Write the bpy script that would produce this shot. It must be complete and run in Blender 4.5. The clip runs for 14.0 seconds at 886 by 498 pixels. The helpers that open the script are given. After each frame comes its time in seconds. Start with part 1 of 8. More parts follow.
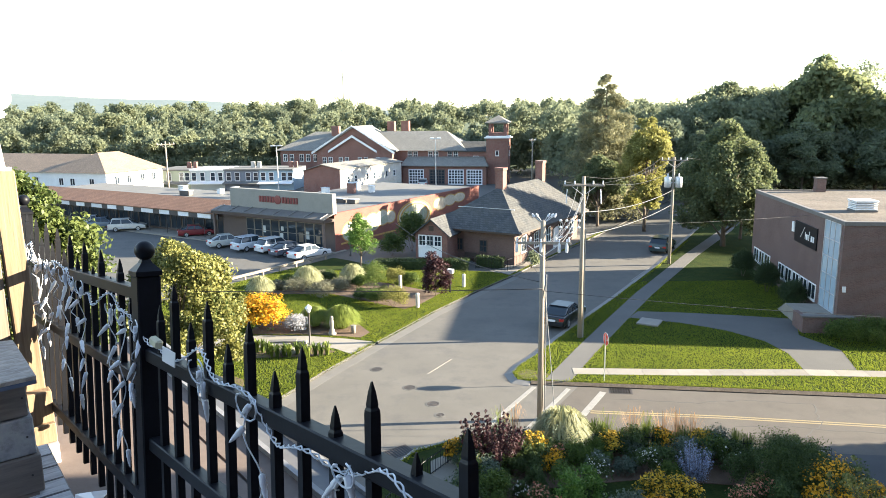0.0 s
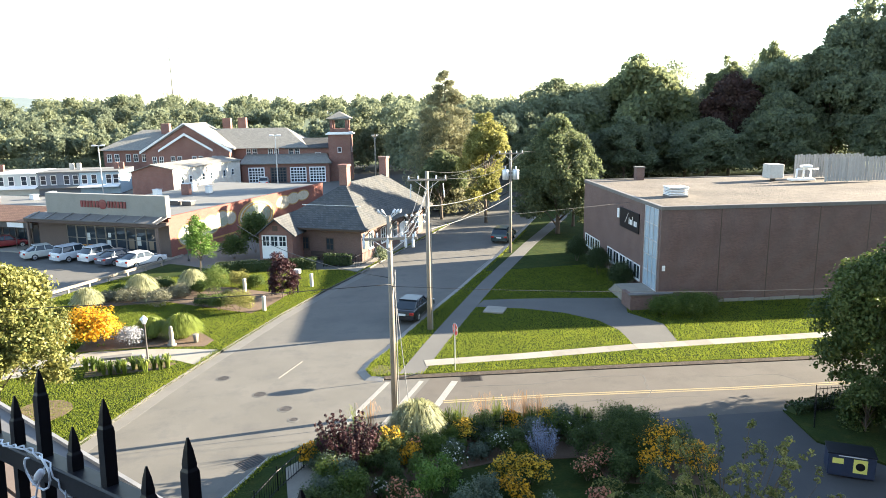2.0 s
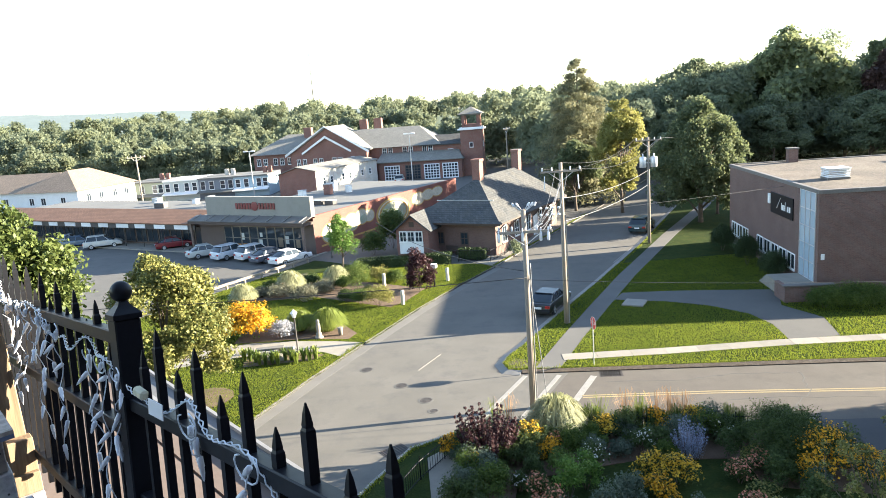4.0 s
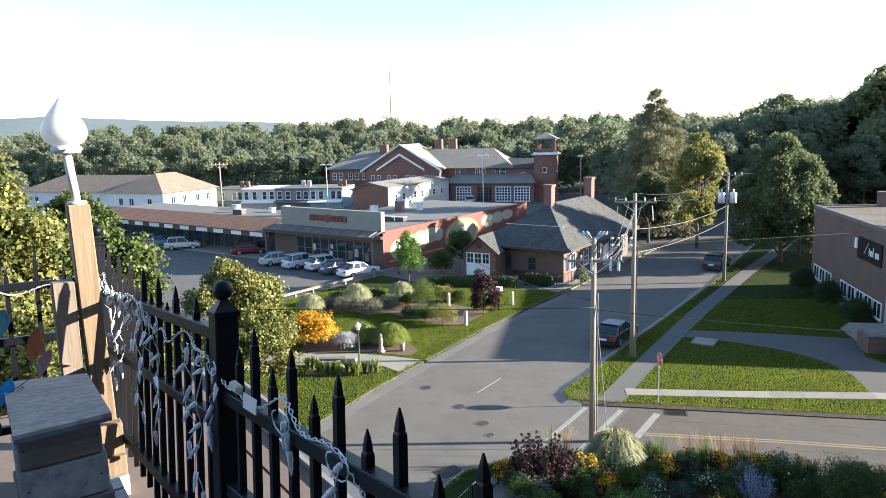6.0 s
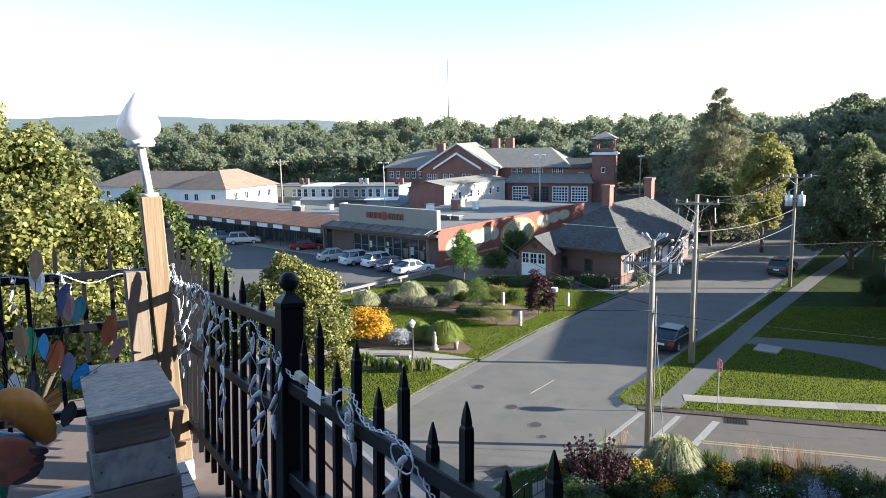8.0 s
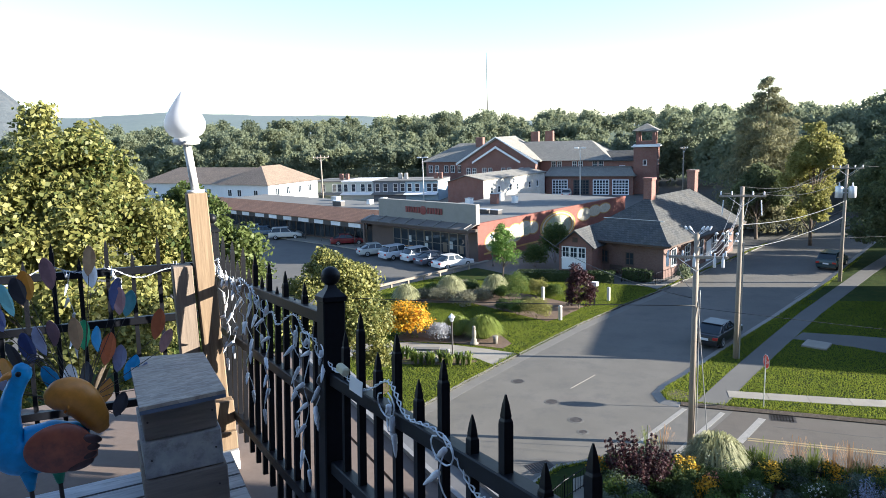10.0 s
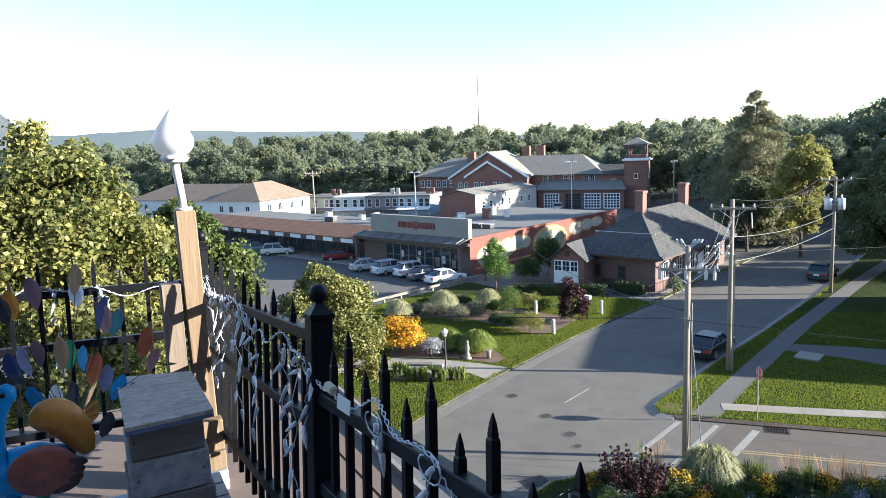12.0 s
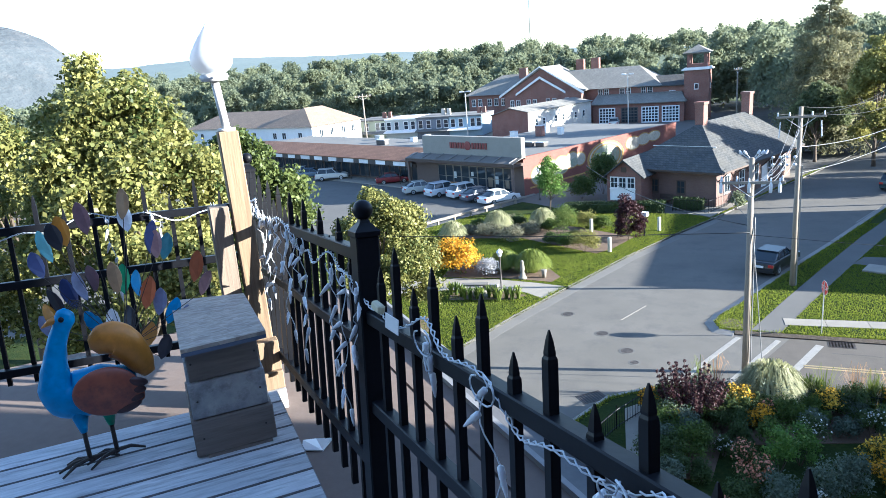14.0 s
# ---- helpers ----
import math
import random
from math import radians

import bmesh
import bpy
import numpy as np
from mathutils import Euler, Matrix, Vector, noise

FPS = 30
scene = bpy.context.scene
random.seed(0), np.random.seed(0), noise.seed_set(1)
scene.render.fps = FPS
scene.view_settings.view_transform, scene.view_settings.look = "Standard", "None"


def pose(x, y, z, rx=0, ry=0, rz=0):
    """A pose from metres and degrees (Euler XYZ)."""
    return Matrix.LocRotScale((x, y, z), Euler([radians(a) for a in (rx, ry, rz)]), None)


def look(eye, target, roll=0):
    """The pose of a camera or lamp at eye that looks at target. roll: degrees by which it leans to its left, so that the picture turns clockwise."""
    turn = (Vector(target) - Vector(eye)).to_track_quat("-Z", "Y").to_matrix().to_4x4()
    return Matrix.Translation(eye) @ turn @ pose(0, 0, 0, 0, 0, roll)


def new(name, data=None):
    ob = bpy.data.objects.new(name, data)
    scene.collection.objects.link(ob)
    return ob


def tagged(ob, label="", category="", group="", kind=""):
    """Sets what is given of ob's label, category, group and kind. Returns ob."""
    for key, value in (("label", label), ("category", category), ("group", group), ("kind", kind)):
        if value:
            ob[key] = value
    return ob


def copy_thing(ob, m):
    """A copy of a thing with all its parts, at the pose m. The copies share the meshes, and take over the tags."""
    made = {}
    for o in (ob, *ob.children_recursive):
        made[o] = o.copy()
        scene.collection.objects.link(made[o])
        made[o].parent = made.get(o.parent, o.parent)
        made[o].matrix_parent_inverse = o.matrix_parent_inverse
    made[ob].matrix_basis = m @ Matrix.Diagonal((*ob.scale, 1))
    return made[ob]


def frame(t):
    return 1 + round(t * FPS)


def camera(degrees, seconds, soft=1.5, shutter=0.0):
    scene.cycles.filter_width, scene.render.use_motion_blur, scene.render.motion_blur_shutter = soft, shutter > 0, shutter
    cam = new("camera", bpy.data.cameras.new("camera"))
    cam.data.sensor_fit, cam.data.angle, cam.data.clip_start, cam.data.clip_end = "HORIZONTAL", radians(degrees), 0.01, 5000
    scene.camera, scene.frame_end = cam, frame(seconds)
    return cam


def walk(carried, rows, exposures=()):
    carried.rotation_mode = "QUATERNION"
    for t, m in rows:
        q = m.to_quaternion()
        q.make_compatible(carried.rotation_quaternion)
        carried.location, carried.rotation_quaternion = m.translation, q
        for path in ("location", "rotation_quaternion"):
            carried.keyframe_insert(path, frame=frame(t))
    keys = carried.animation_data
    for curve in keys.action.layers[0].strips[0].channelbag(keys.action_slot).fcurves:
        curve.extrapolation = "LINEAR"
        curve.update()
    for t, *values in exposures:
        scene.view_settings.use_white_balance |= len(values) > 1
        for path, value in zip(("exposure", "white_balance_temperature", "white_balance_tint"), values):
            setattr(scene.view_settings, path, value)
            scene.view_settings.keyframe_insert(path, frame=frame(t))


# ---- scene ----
cam = camera(64.87, 14.0, soft=0.75)
PATH = [
    (0.0, pose(0.047, -0.093, 14.956, 79.01, 0.63, -0.11)),
    (0.5, pose(0.102, 0.014, 14.935, 75.01, 2.39, -1.82)),
    (1.0, pose(0.113, 0.046, 14.966, 77.28, 3.67, -7.71)),
    (1.5, pose(0.089, 0.070, 14.954, 78.54, 1.95, -11.74)),
    (2.0, pose(0.082, 0.026, 14.974, 78.50, 0.89, -12.88)),
    (2.5, pose(0.055, 0.101, 14.960, 79.05, 2.85, -10.49)),
    (3.0, pose(0.051, 0.039, 14.995, 79.80, 3.47, -8.87)),
    (3.5, pose(0.050, 0.083, 14.981, 78.43, 3.93, -9.27)),
    (4.0, pose(-0.001, 0.055, 14.998, 78.41, 4.22, -2.41)),
    (4.2, pose(-0.020, 0.045, 15.000, 79.13, 3.79, 0.79)),
    (6.3, pose(-0.060, -0.004, 15.007, 80.66, 1.21, 3.94)),
    (6.5, pose(-0.061, -0.005, 15.006, 80.83, 0.86, 4.06)),
    (7.0, pose(-0.066, -0.006, 15.001, 81.00, 0.77, 4.61)),
    (7.5, pose(-0.080, 0.000, 14.998, 80.58, 1.08, 6.75)),
    (8.0, pose(-0.087, 0.007, 14.994, 80.49, 1.17, 8.29)),
    (8.5, pose(-0.094, 0.003, 14.991, 80.22, 1.30, 10.53)),
    (8.7, pose(-0.093, -0.007, 14.995, 80.07, 1.50, 11.15)),
    (10.8, pose(-0.076, -0.004, 14.999, 80.14, 2.06, 11.51)),
    (11.0, pose(-0.074, -0.001, 15.000, 80.44, 2.18, 11.45)),
    (11.5, pose(-0.074, 0.010, 14.999, 81.13, 2.26, 11.01)),
    (12.0, pose(-0.073, 0.004, 15.000, 81.28, 2.24, 10.76)),
    (12.5, pose(-0.068, -0.010, 15.000, 81.05, 2.23, 10.63)),
    (13.0, pose(-0.037, -0.021, 14.998, 78.55, 2.70, 10.51)),
    (13.5, pose(-0.013, 0.015, 14.964, 76.44, 2.37, 11.58)),
    (14.0, pose(-0.088, 0.118, 14.952, 75.07, 4.60, 14.78)),
]
walk(cam, PATH, [(0.0, 2.8, 6100, 10), (2.5, 2.95, 6150, 10), (4.2, 2.8, 5950, 10), (6.5, 2.12, 5500, 12), (12.5, 2.08, 5350, 12), (14.0, 2.55, 5050, 10)])

# ---- light: low evening sun from the right, clear sky ----
SUN_EL = radians(15.6)
world = bpy.data.worlds.new("sky")
scene.world = world
world.use_nodes = True
wn, wl = world.node_tree.nodes, world.node_tree.links
sky = wn.new("ShaderNodeTexSky")
sky.sky_type, sky.sun_disc = "NISHITA", False
sky.sun_elevation, sky.sun_rotation = SUN_EL, radians(87.4)
sky.air_density, sky.dust_density, sky.ozone_density = 1.0, 0.25, 1.0
# thin high haze: the sky's colour washed towards its own grey
haze = wn.new("ShaderNodeHueSaturation")
haze.inputs["Saturation"].default_value = 0.9
wl.new(sky.outputs[0], haze.inputs["Color"])
wl.new(haze.outputs[0], wn["Background"].inputs[0])
wn["Background"].inputs[1].default_value = 0.075
sun = new("sun", bpy.data.lights.new("sun", "SUN"))
sun.data.energy, sun.data.angle, sun.data.color = 5.0, radians(0.6), (1.0, 0.85, 0.62)
sun.matrix_world = look((60, 2.7, 60 * math.tan(SUN_EL)), (0, 0, 0))


# ---- materials ----
def nodes_of(name):
    m = bpy.data.materials.new(name)
    m.use_nodes = True
    return m, m.node_tree.nodes, m.node_tree.links, m.node_tree.nodes["Principled BSDF"]


def ramp_mix(n, l, fac, a, b, lo=0.35, hi=0.65):
    r = n.new("ShaderNodeValToRGB")
    r.color_ramp.elements[0].position, r.color_ramp.elements[1].position = lo, hi
    r.color_ramp.elements[0].color, r.color_ramp.elements[1].color = (*a, 1), (*b, 1)
    l.new(fac, r.inputs[0])
    return r.outputs[0]


def noise_of(n, l, vec, scale, detail=4, rough=0.6):
    t = n.new("ShaderNodeTexNoise")
    t.inputs["Scale"].default_value, t.inputs["Detail"].default_value, t.inputs["Roughness"].default_value = scale, detail, rough
    if vec is not None:
        l.new(vec, t.inputs["Vector"])
    return t.outputs[0]


def mixc(n, l, fac, a, b, mode="MIX"):
    m = n.new("ShaderNodeMix")
    m.data_type, m.blend_type = "RGBA", mode
    for k, v in ((0, fac), (6, a), (7, b)):
        if isinstance(v, (int, float)):
            m.inputs[k].default_value = v
        elif isinstance(v, tuple):
            m.inputs[k].default_value = (*v, 1)
        else:
            l.new(v, m.inputs[k])
    return m.outputs[2]


def surf(name, c1, c2, fine=30, coarse=1.5, rough=0.8, bump=0.3, metal=0.0, stain=None, amount=0.5, vary=0.12, dist=0.01, stretch=None):
    """Two tones at two scales, an optional stain, per-object variation and fine relief."""
    m, n, l, p = nodes_of(name)
    tc = n.new("ShaderNodeTexCoord").outputs["Object"]
    if stretch:
        mp = n.new("ShaderNodeMapping")
        mp.inputs["Scale"].default_value = stretch
        l.new(tc, mp.inputs[0])
        tc = mp.outputs[0]
    f = noise_of(n, l, tc, fine)
    g = noise_of(n, l, tc, coarse)
    c = ramp_mix(n, l, f, c1, c2, 0.3, 0.7)
    c = mixc(n, l, 0.45, c, ramp_mix(n, l, g, c1, c2, 0.35, 0.65))
    if stain:
        k = noise_of(n, l, tc, coarse * 2.3, 6, 0.7)
        r = n.new("ShaderNodeMapRange")
        r.inputs[1].default_value, r.inputs[2].default_value, r.inputs[4].default_value = 0.5, 0.72, amount
        l.new(k, r.inputs[0])
        c = mixc(n, l, r.outputs[0], c, stain)
    if vary:
        o = n.new("ShaderNodeObjectInfo")
        hs = n.new("ShaderNodeHueSaturation")
        r = n.new("ShaderNodeMapRange")
        r.inputs[3].default_value, r.inputs[4].default_value = 1 - vary, 1 + vary
        l.new(o.outputs["Random"], r.inputs[0])
        l.new(r.outputs[0], hs.inputs["Value"])
        l.new(c, hs.inputs["Color"])
        c = hs.outputs[0]
    l.new(c, p.inputs["Base Color"])
    p.inputs["Roughness"].default_value, p.inputs["Metallic"].default_value = rough, metal
    if bump:
        b = n.new("ShaderNodeBump")
        b.inputs["Strength"].default_value, b.inputs["Distance"].default_value = bump, dist
        l.new(f, b.inputs["Height"])
        l.new(b.outputs[0], p.inputs["Normal"])
    return m


def brickwork(name, c1, c2, mortar, w=0.21, h=0.075, rough=0.85, joint=0.012, stain=None, zscale=1.0):
    """Courses of brick or slate on upright or sloping faces of the local frame."""
    m, n, l, p = nodes_of(name)
    tc = n.new("ShaderNodeTexCoord").outputs["Object"]
    sp = n.new("ShaderNodeSeparateXYZ")
    l.new(tc, sp.inputs[0])
    ad = n.new("ShaderNodeMath")
    l.new(sp.outputs[0], ad.inputs[0]), l.new(sp.outputs[1], ad.inputs[1])
    zm = n.new("ShaderNodeMath")
    zm.operation = "MULTIPLY"
    zm.inputs[1].default_value = zscale
    l.new(sp.outputs[2], zm.inputs[0])
    cb = n.new("ShaderNodeCombineXYZ")
    l.new(ad.outputs[0], cb.inputs[0]), l.new(zm.outputs[0], cb.inputs[1])
    bt = n.new("ShaderNodeTexBrick")
    bt.inputs["Color1"].default_value, bt.inputs["Color2"].default_value, bt.inputs["Mortar"].default_value = (*c1, 1), (*c2, 1), (*mortar, 1)
    bt.inputs["Scale"].default_value = 1.0
    bt.inputs["Brick Width"].default_value, bt.inputs["Row Height"].default_value, bt.inputs["Mortar Size"].default_value = w, h, joint
    l.new(cb.outputs[0], bt.inputs["Vector"])
    g = noise_of(n, l, tc, 0.5, 6, 0.65)
    c = mixc(n, l, ramp_mix(n, l, g, (0, 0, 0), (0.5, 0.5, 0.5), 0.4, 0.75), bt.outputs[0], stain or tuple(v * 0.6 for v in c1))
    f = noise_of(n, l, tc, 9, 3)
    c = mixc(n, l, 0.35, c, ramp_mix(n, l, f, (0.55, 0.55, 0.55), (1.3, 1.3, 1.3), 0.3, 0.7), "MULTIPLY")
    l.new(c, p.inputs["Base Color"])
    p.inputs["Roughness"].default_value = rough
    b = n.new("ShaderNodeBump")
    b.inputs["Strength"].default_value, b.inputs["Distance"].default_value, b.invert = 0.5, 0.008, True
    l.new(bt.outputs["Fac"], b.inputs["Height"])
    l.new(b.outputs[0], p.inputs["Normal"])
    return m


def leafy(name, dark, light, rough=0.55, through_light=0.35, patch=0.25, broad=0.4):
    """Leaves: each one a shade of its own, some light passing through."""
    m, n, l, p = nodes_of(name)
    g = n.new("ShaderNodeNewGeometry")
    tc = n.new("ShaderNodeTexCoord").outputs["Object"]
    c = ramp_mix(n, l, g.outputs["Random Per Island"], dark, light, 0.05, 0.95)
    k = noise_of(n, l, tc, patch, 2)
    c = mixc(n, l, broad, c, ramp_mix(n, l, k, dark, light, 0.35, 0.65))
    l.new(c, p.inputs["Base Color"])
    p.inputs["Roughness"].default_value = rough
    p.inputs["Specular IOR Level"].default_value = 0.25
    t = n.new("ShaderNodeBsdfTranslucent")
    l.new(c, t.inputs[0])
    mx = n.new("ShaderNodeMixShader")
    mx.inputs[0].default_value = through_light
    l.new(p.outputs[0], mx.inputs[1]), l.new(t.outputs[0], mx.inputs[2])
    l.new(mx.outputs[0], n["Material Output"].inputs[0])
    return m


def glassy(name, tint=(0.03, 0.04, 0.05), rough=0.05):
    m, n, l, p = nodes_of(name)
    p.inputs["Base Color"].default_value, p.inputs["Roughness"].default_value = (*tint, 1), rough
    p.inputs["Specular IOR Level"].default_value = 0.5
    return m


def flakes(name, tones, scale, stretch, rough=0.85):
    """Pressed wood strands: long cells of several tones."""
    m, n, l, p = nodes_of(name)
    tc = n.new("ShaderNodeTexCoord").outputs["Object"]
    out = None
    for k, turn in enumerate((0.5, -0.7)):
        mp = n.new("ShaderNodeMapping")
        mp.inputs["Scale"].default_value, mp.inputs["Rotation"].default_value = stretch, (0, 0, turn)
        l.new(tc, mp.inputs[0])
        v = n.new("ShaderNodeTexVoronoi")
        v.inputs["Scale"].default_value = scale * (1 + 0.3 * k)
        l.new(mp.outputs[0], v.inputs["Vector"])
        s = n.new("ShaderNodeSeparateColor")
        l.new(v.outputs["Color"], s.inputs[0])
        c = ramp_mix(n, l, s.outputs[0], tones[0], tones[1], 0.1, 0.9)
        out = c if out is None else mixc(n, l, 0.45, out, c)
    out = mixc(n, l, 0.35, out, ramp_mix(n, l, noise_of(n, l, tc, 9, 5), tones[2], tones[1], 0.35, 0.65))
    l.new(out, p.inputs["Base Color"])
    p.inputs["Roughness"].default_value = rough
    return m


M_ASPHALT = surf("asphalt", (0.125, 0.118, 0.104), (0.18, 0.168, 0.148), 60, 0.25, 0.9, 0.25, stain=(0.1, 0.098, 0.095), amount=0.6)
M_LOT = surf("lot_asphalt", (0.075, 0.072, 0.066), (0.112, 0.107, 0.097), 50, 0.3, 0.9, 0.25, stain=(0.05, 0.05, 0.05))
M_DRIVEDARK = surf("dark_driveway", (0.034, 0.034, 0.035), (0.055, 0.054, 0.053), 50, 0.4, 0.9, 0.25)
M_DRIVE = surf("driveway_asphalt", (0.08, 0.077, 0.071), (0.115, 0.11, 0.101), 50, 0.4, 0.9, 0.25)
M_CONCRETE = surf("concrete", (0.195, 0.177, 0.147), (0.275, 0.25, 0.207), 40, 0.8, 0.85, 0.2, stain=(0.3, 0.28, 0.24))
M_WALKGREY = surf("grey_walk", (0.118, 0.111, 0.099), (0.168, 0.158, 0.141), 40, 0.6, 0.9, 0.2, stain=(0.14, 0.135, 0.12))
M_KERB = surf("kerb_stone", (0.19, 0.18, 0.165), (0.28, 0.265, 0.24), 30, 2, 0.85, 0.2)
M_PAINT = surf("road_paint", (0.2, 0.19, 0.17), (0.285, 0.272, 0.246), 25, 3, 0.7, 0.1, stain=(0.17, 0.163, 0.15), amount=0.8)
M_YELLOW = surf("yellow_paint", (0.2, 0.155, 0.085), (0.3, 0.23, 0.1), 25, 2, 0.7, 0.1, stain=(0.2, 0.18, 0.14), amount=0.9)
M_GRASS = surf("grass", (0.014, 0.027, 0.008), (0.04, 0.056, 0.013), 9, 0.6, 0.95, 1.0, stain=(0.062, 0.06, 0.014), amount=0.6, dist=0.05, vary=0.04)
M_GRASS.node_tree.nodes["Principled BSDF"].inputs["Specular IOR Level"].default_value = 0.08
M_ASPHALT.node_tree.nodes["Principled BSDF"].inputs["Specular IOR Level"].default_value = 0.25
M_FIELD = surf("woodland_floor", (0.03, 0.05, 0.014), (0.055, 0.075, 0.022), 4, 0.05, 0.95, 0.5)
M_MULCH = surf("mulch", (0.085, 0.055, 0.035), (0.14, 0.095, 0.062), 40, 1.5, 0.95, 0.8, dist=0.03)
M_BRICK_DARK = brickwork("brown_brick", (0.135, 0.075, 0.06), (0.185, 0.105, 0.084), (0.165, 0.125, 0.108))
M_BRICK_RED = brickwork("red_brick", (0.2, 0.078, 0.055), (0.27, 0.108, 0.078), (0.23, 0.17, 0.145))
M_SLATE = brickwork("slate_roof", (0.068, 0.071, 0.072), (0.102, 0.104, 0.104), (0.045, 0.045, 0.047), 0.3, 0.17, 0.95, 0.012, stain=(0.13, 0.12, 0.1))
M_SLATE.node_tree.nodes["Principled BSDF"].inputs["Specular IOR Level"].default_value = 0.12
M_SHINGLE = brickwork("tan_shingle", (0.25, 0.185, 0.13), (0.3, 0.225, 0.16), (0.15, 0.11, 0.08), 0.35, 0.12, 0.85)
M_ORANGE_ROOF = brickwork("rust_shingle", (0.22, 0.115, 0.068), (0.27, 0.145, 0.085), (0.15, 0.07, 0.04), 0.35, 0.12, 0.85)
M_FLATROOF = surf("flat_roof", (0.115, 0.113, 0.105), (0.18, 0.177, 0.163), 6, 0.12, 0.85, 0.2, stain=(0.12, 0.12, 0.12), amount=0.8)
M_GRAVEL = surf("gravel_roof", (0.055, 0.044, 0.034), (0.175, 0.142, 0.108), 5, 0.22, 0.97, 1.0, stain=(0.09, 0.075, 0.06), amount=0.7, dist=0.08)
M_WHITE = surf("white_paint", (0.72, 0.71, 0.68), (0.82, 0.81, 0.79), 8, 1, 0.55, 0.05)
M_CREAM = surf("weathered_white_wall", (0.45, 0.42, 0.37), (0.6, 0.57, 0.51), 5, 0.5, 0.8, 0.15, stain=(0.4, 0.3, 0.22), amount=0.7)
M_BEIGE = surf("beige_panel", (0.25, 0.235, 0.2), (0.3, 0.28, 0.24), 10, 0.5, 0.7, 0.1, stain=(0.21, 0.198, 0.168))
M_BRICK_SHOP = brickwork("painted_red_brick", (0.185, 0.052, 0.034), (0.245, 0.074, 0.05), (0.19, 0.1, 0.08))
M_DARKMETAL = surf("dark_metal", (0.05, 0.045, 0.042), (0.08, 0.07, 0.065), 20, 1, 0.5, 0.05)
M_BLACK = surf("black_enamel", (0.0035, 0.004, 0.006), (0.008, 0.009, 0.013), 60, 4, 0.45, 0.12, dist=0.002)
M_BLACK.node_tree.nodes["Principled BSDF"].inputs["Specular IOR Level"].default_value = 0.22
M_ALU = surf("grey_metal", (0.5, 0.5, 0.5), (0.62, 0.62, 0.62), 12, 1, 0.45, 0.05, metal=0.6)
M_POLE = surf("weathered_pole", (0.2, 0.165, 0.13), (0.3, 0.26, 0.21), 20, 1.5, 0.9, 0.4, stain=(0.2, 0.16, 0.12), stretch=(6, 6, 0.6))
M_BARK = surf("bark", (0.08, 0.06, 0.045), (0.14, 0.11, 0.08), 12, 2, 0.95, 0.8, stretch=(4, 4, 1), dist=0.03)
M_STATIONROOF = brickwork("pale_slate_roof", (0.2, 0.19, 0.165), (0.27, 0.255, 0.225), (0.12, 0.115, 0.1), 0.3, 0.17, 0.95, 0.012, stain=(0.17, 0.16, 0.13))
M_GLASS = glassy("window_glass")
M_DARKBROWN = surf("brown_soffit", (0.06, 0.04, 0.03), (0.09, 0.06, 0.045), 10, 1, 0.7, 0.1)
M_WIRE = surf("cable", (0.02, 0.02, 0.022), (0.03, 0.03, 0.032), 20, 3, 0.6, 0.0)
M_PORCELAIN = surf("insulator", (0.55, 0.56, 0.58), (0.7, 0.7, 0.72), 10, 2, 0.3, 0.0)


# ---- building helpers ----
def thing(name, label, category, m=None, group="", kind=""):
    e = new(name)
    e.empty_display_size = 0.3
    if m is not None:
        e.matrix_world = m
    return tagged(e, label, category, group, kind)


def part(name, bm, material, parent=None, label="", smooth=False):
    me = bpy.data.meshes.new(name)
    bm.to_mesh(me)
    bm.free()
    for f in me.polygons if smooth else ():
        f.use_smooth = True
    me.materials.append(material)
    ob = new(name, me)
    ob.parent = parent
    if label:
        ob["label"] = label
    return ob


def solo(name, bm, material, label, category, kind="", group="", smooth=False):
    return tagged(part(name, bm, material, None, "", smooth), label, category, group, kind)


def twin(ob, parent, m=None):
    """Another piece on the same mesh."""
    o = new(ob.name.split(".")[0], ob.data)
    o.parent = parent
    if m is not None:
        o.matrix_basis = m
    return o


def B():
    return bmesh.new()


def cuboid(bm, x0, y0, z0, x1, y1, z1, m=None, bev=0.0):
    t = bmesh.ops.create_cube(bm, size=1.0)["verts"]
    for v in t:
        v.co = Vector((x0 + (v.co.x + 0.5) * (x1 - x0), y0 + (v.co.y + 0.5) * (y1 - y0), z0 + (v.co.z + 0.5) * (z1 - z0)))
    if bev:
        es = list({e for v in t for e in v.link_edges})
        r = bmesh.ops.bevel(bm, geom=es, offset=bev, segments=1, affect="EDGES", profile=0.5)
        t = list({v for f in r["faces"] for v in f.verts} | {v for v in t if v.is_valid})
    if m is not None:
        for v in t:
            v.co = m @ v.co
    return bm


def tube(bm, p, q, r0, r1=None, n=8, cap=True):
    p, q = Vector(p), Vector(q)
    r1 = r0 if r1 is None else r1
    k = (q - p).to_track_quat("Z", "Y").to_matrix()
    a, b = [], []
    for i in range(n):
        c, s = math.cos(2 * math.pi * i / n), math.sin(2 * math.pi * i / n)
        a.append(bm.verts.new(p + k @ Vector((c * r0, s * r0, 0))))
        b.append(bm.verts.new(q + k @ Vector((c * r1, s * r1, 0))))
    for i in range(n):
        j = (i + 1) % n
        bm.faces.new((a[i], a[j], b[j], b[i]))
    if cap:
        bm.faces.new(a[::-1]), bm.faces.new(b)
    return bm


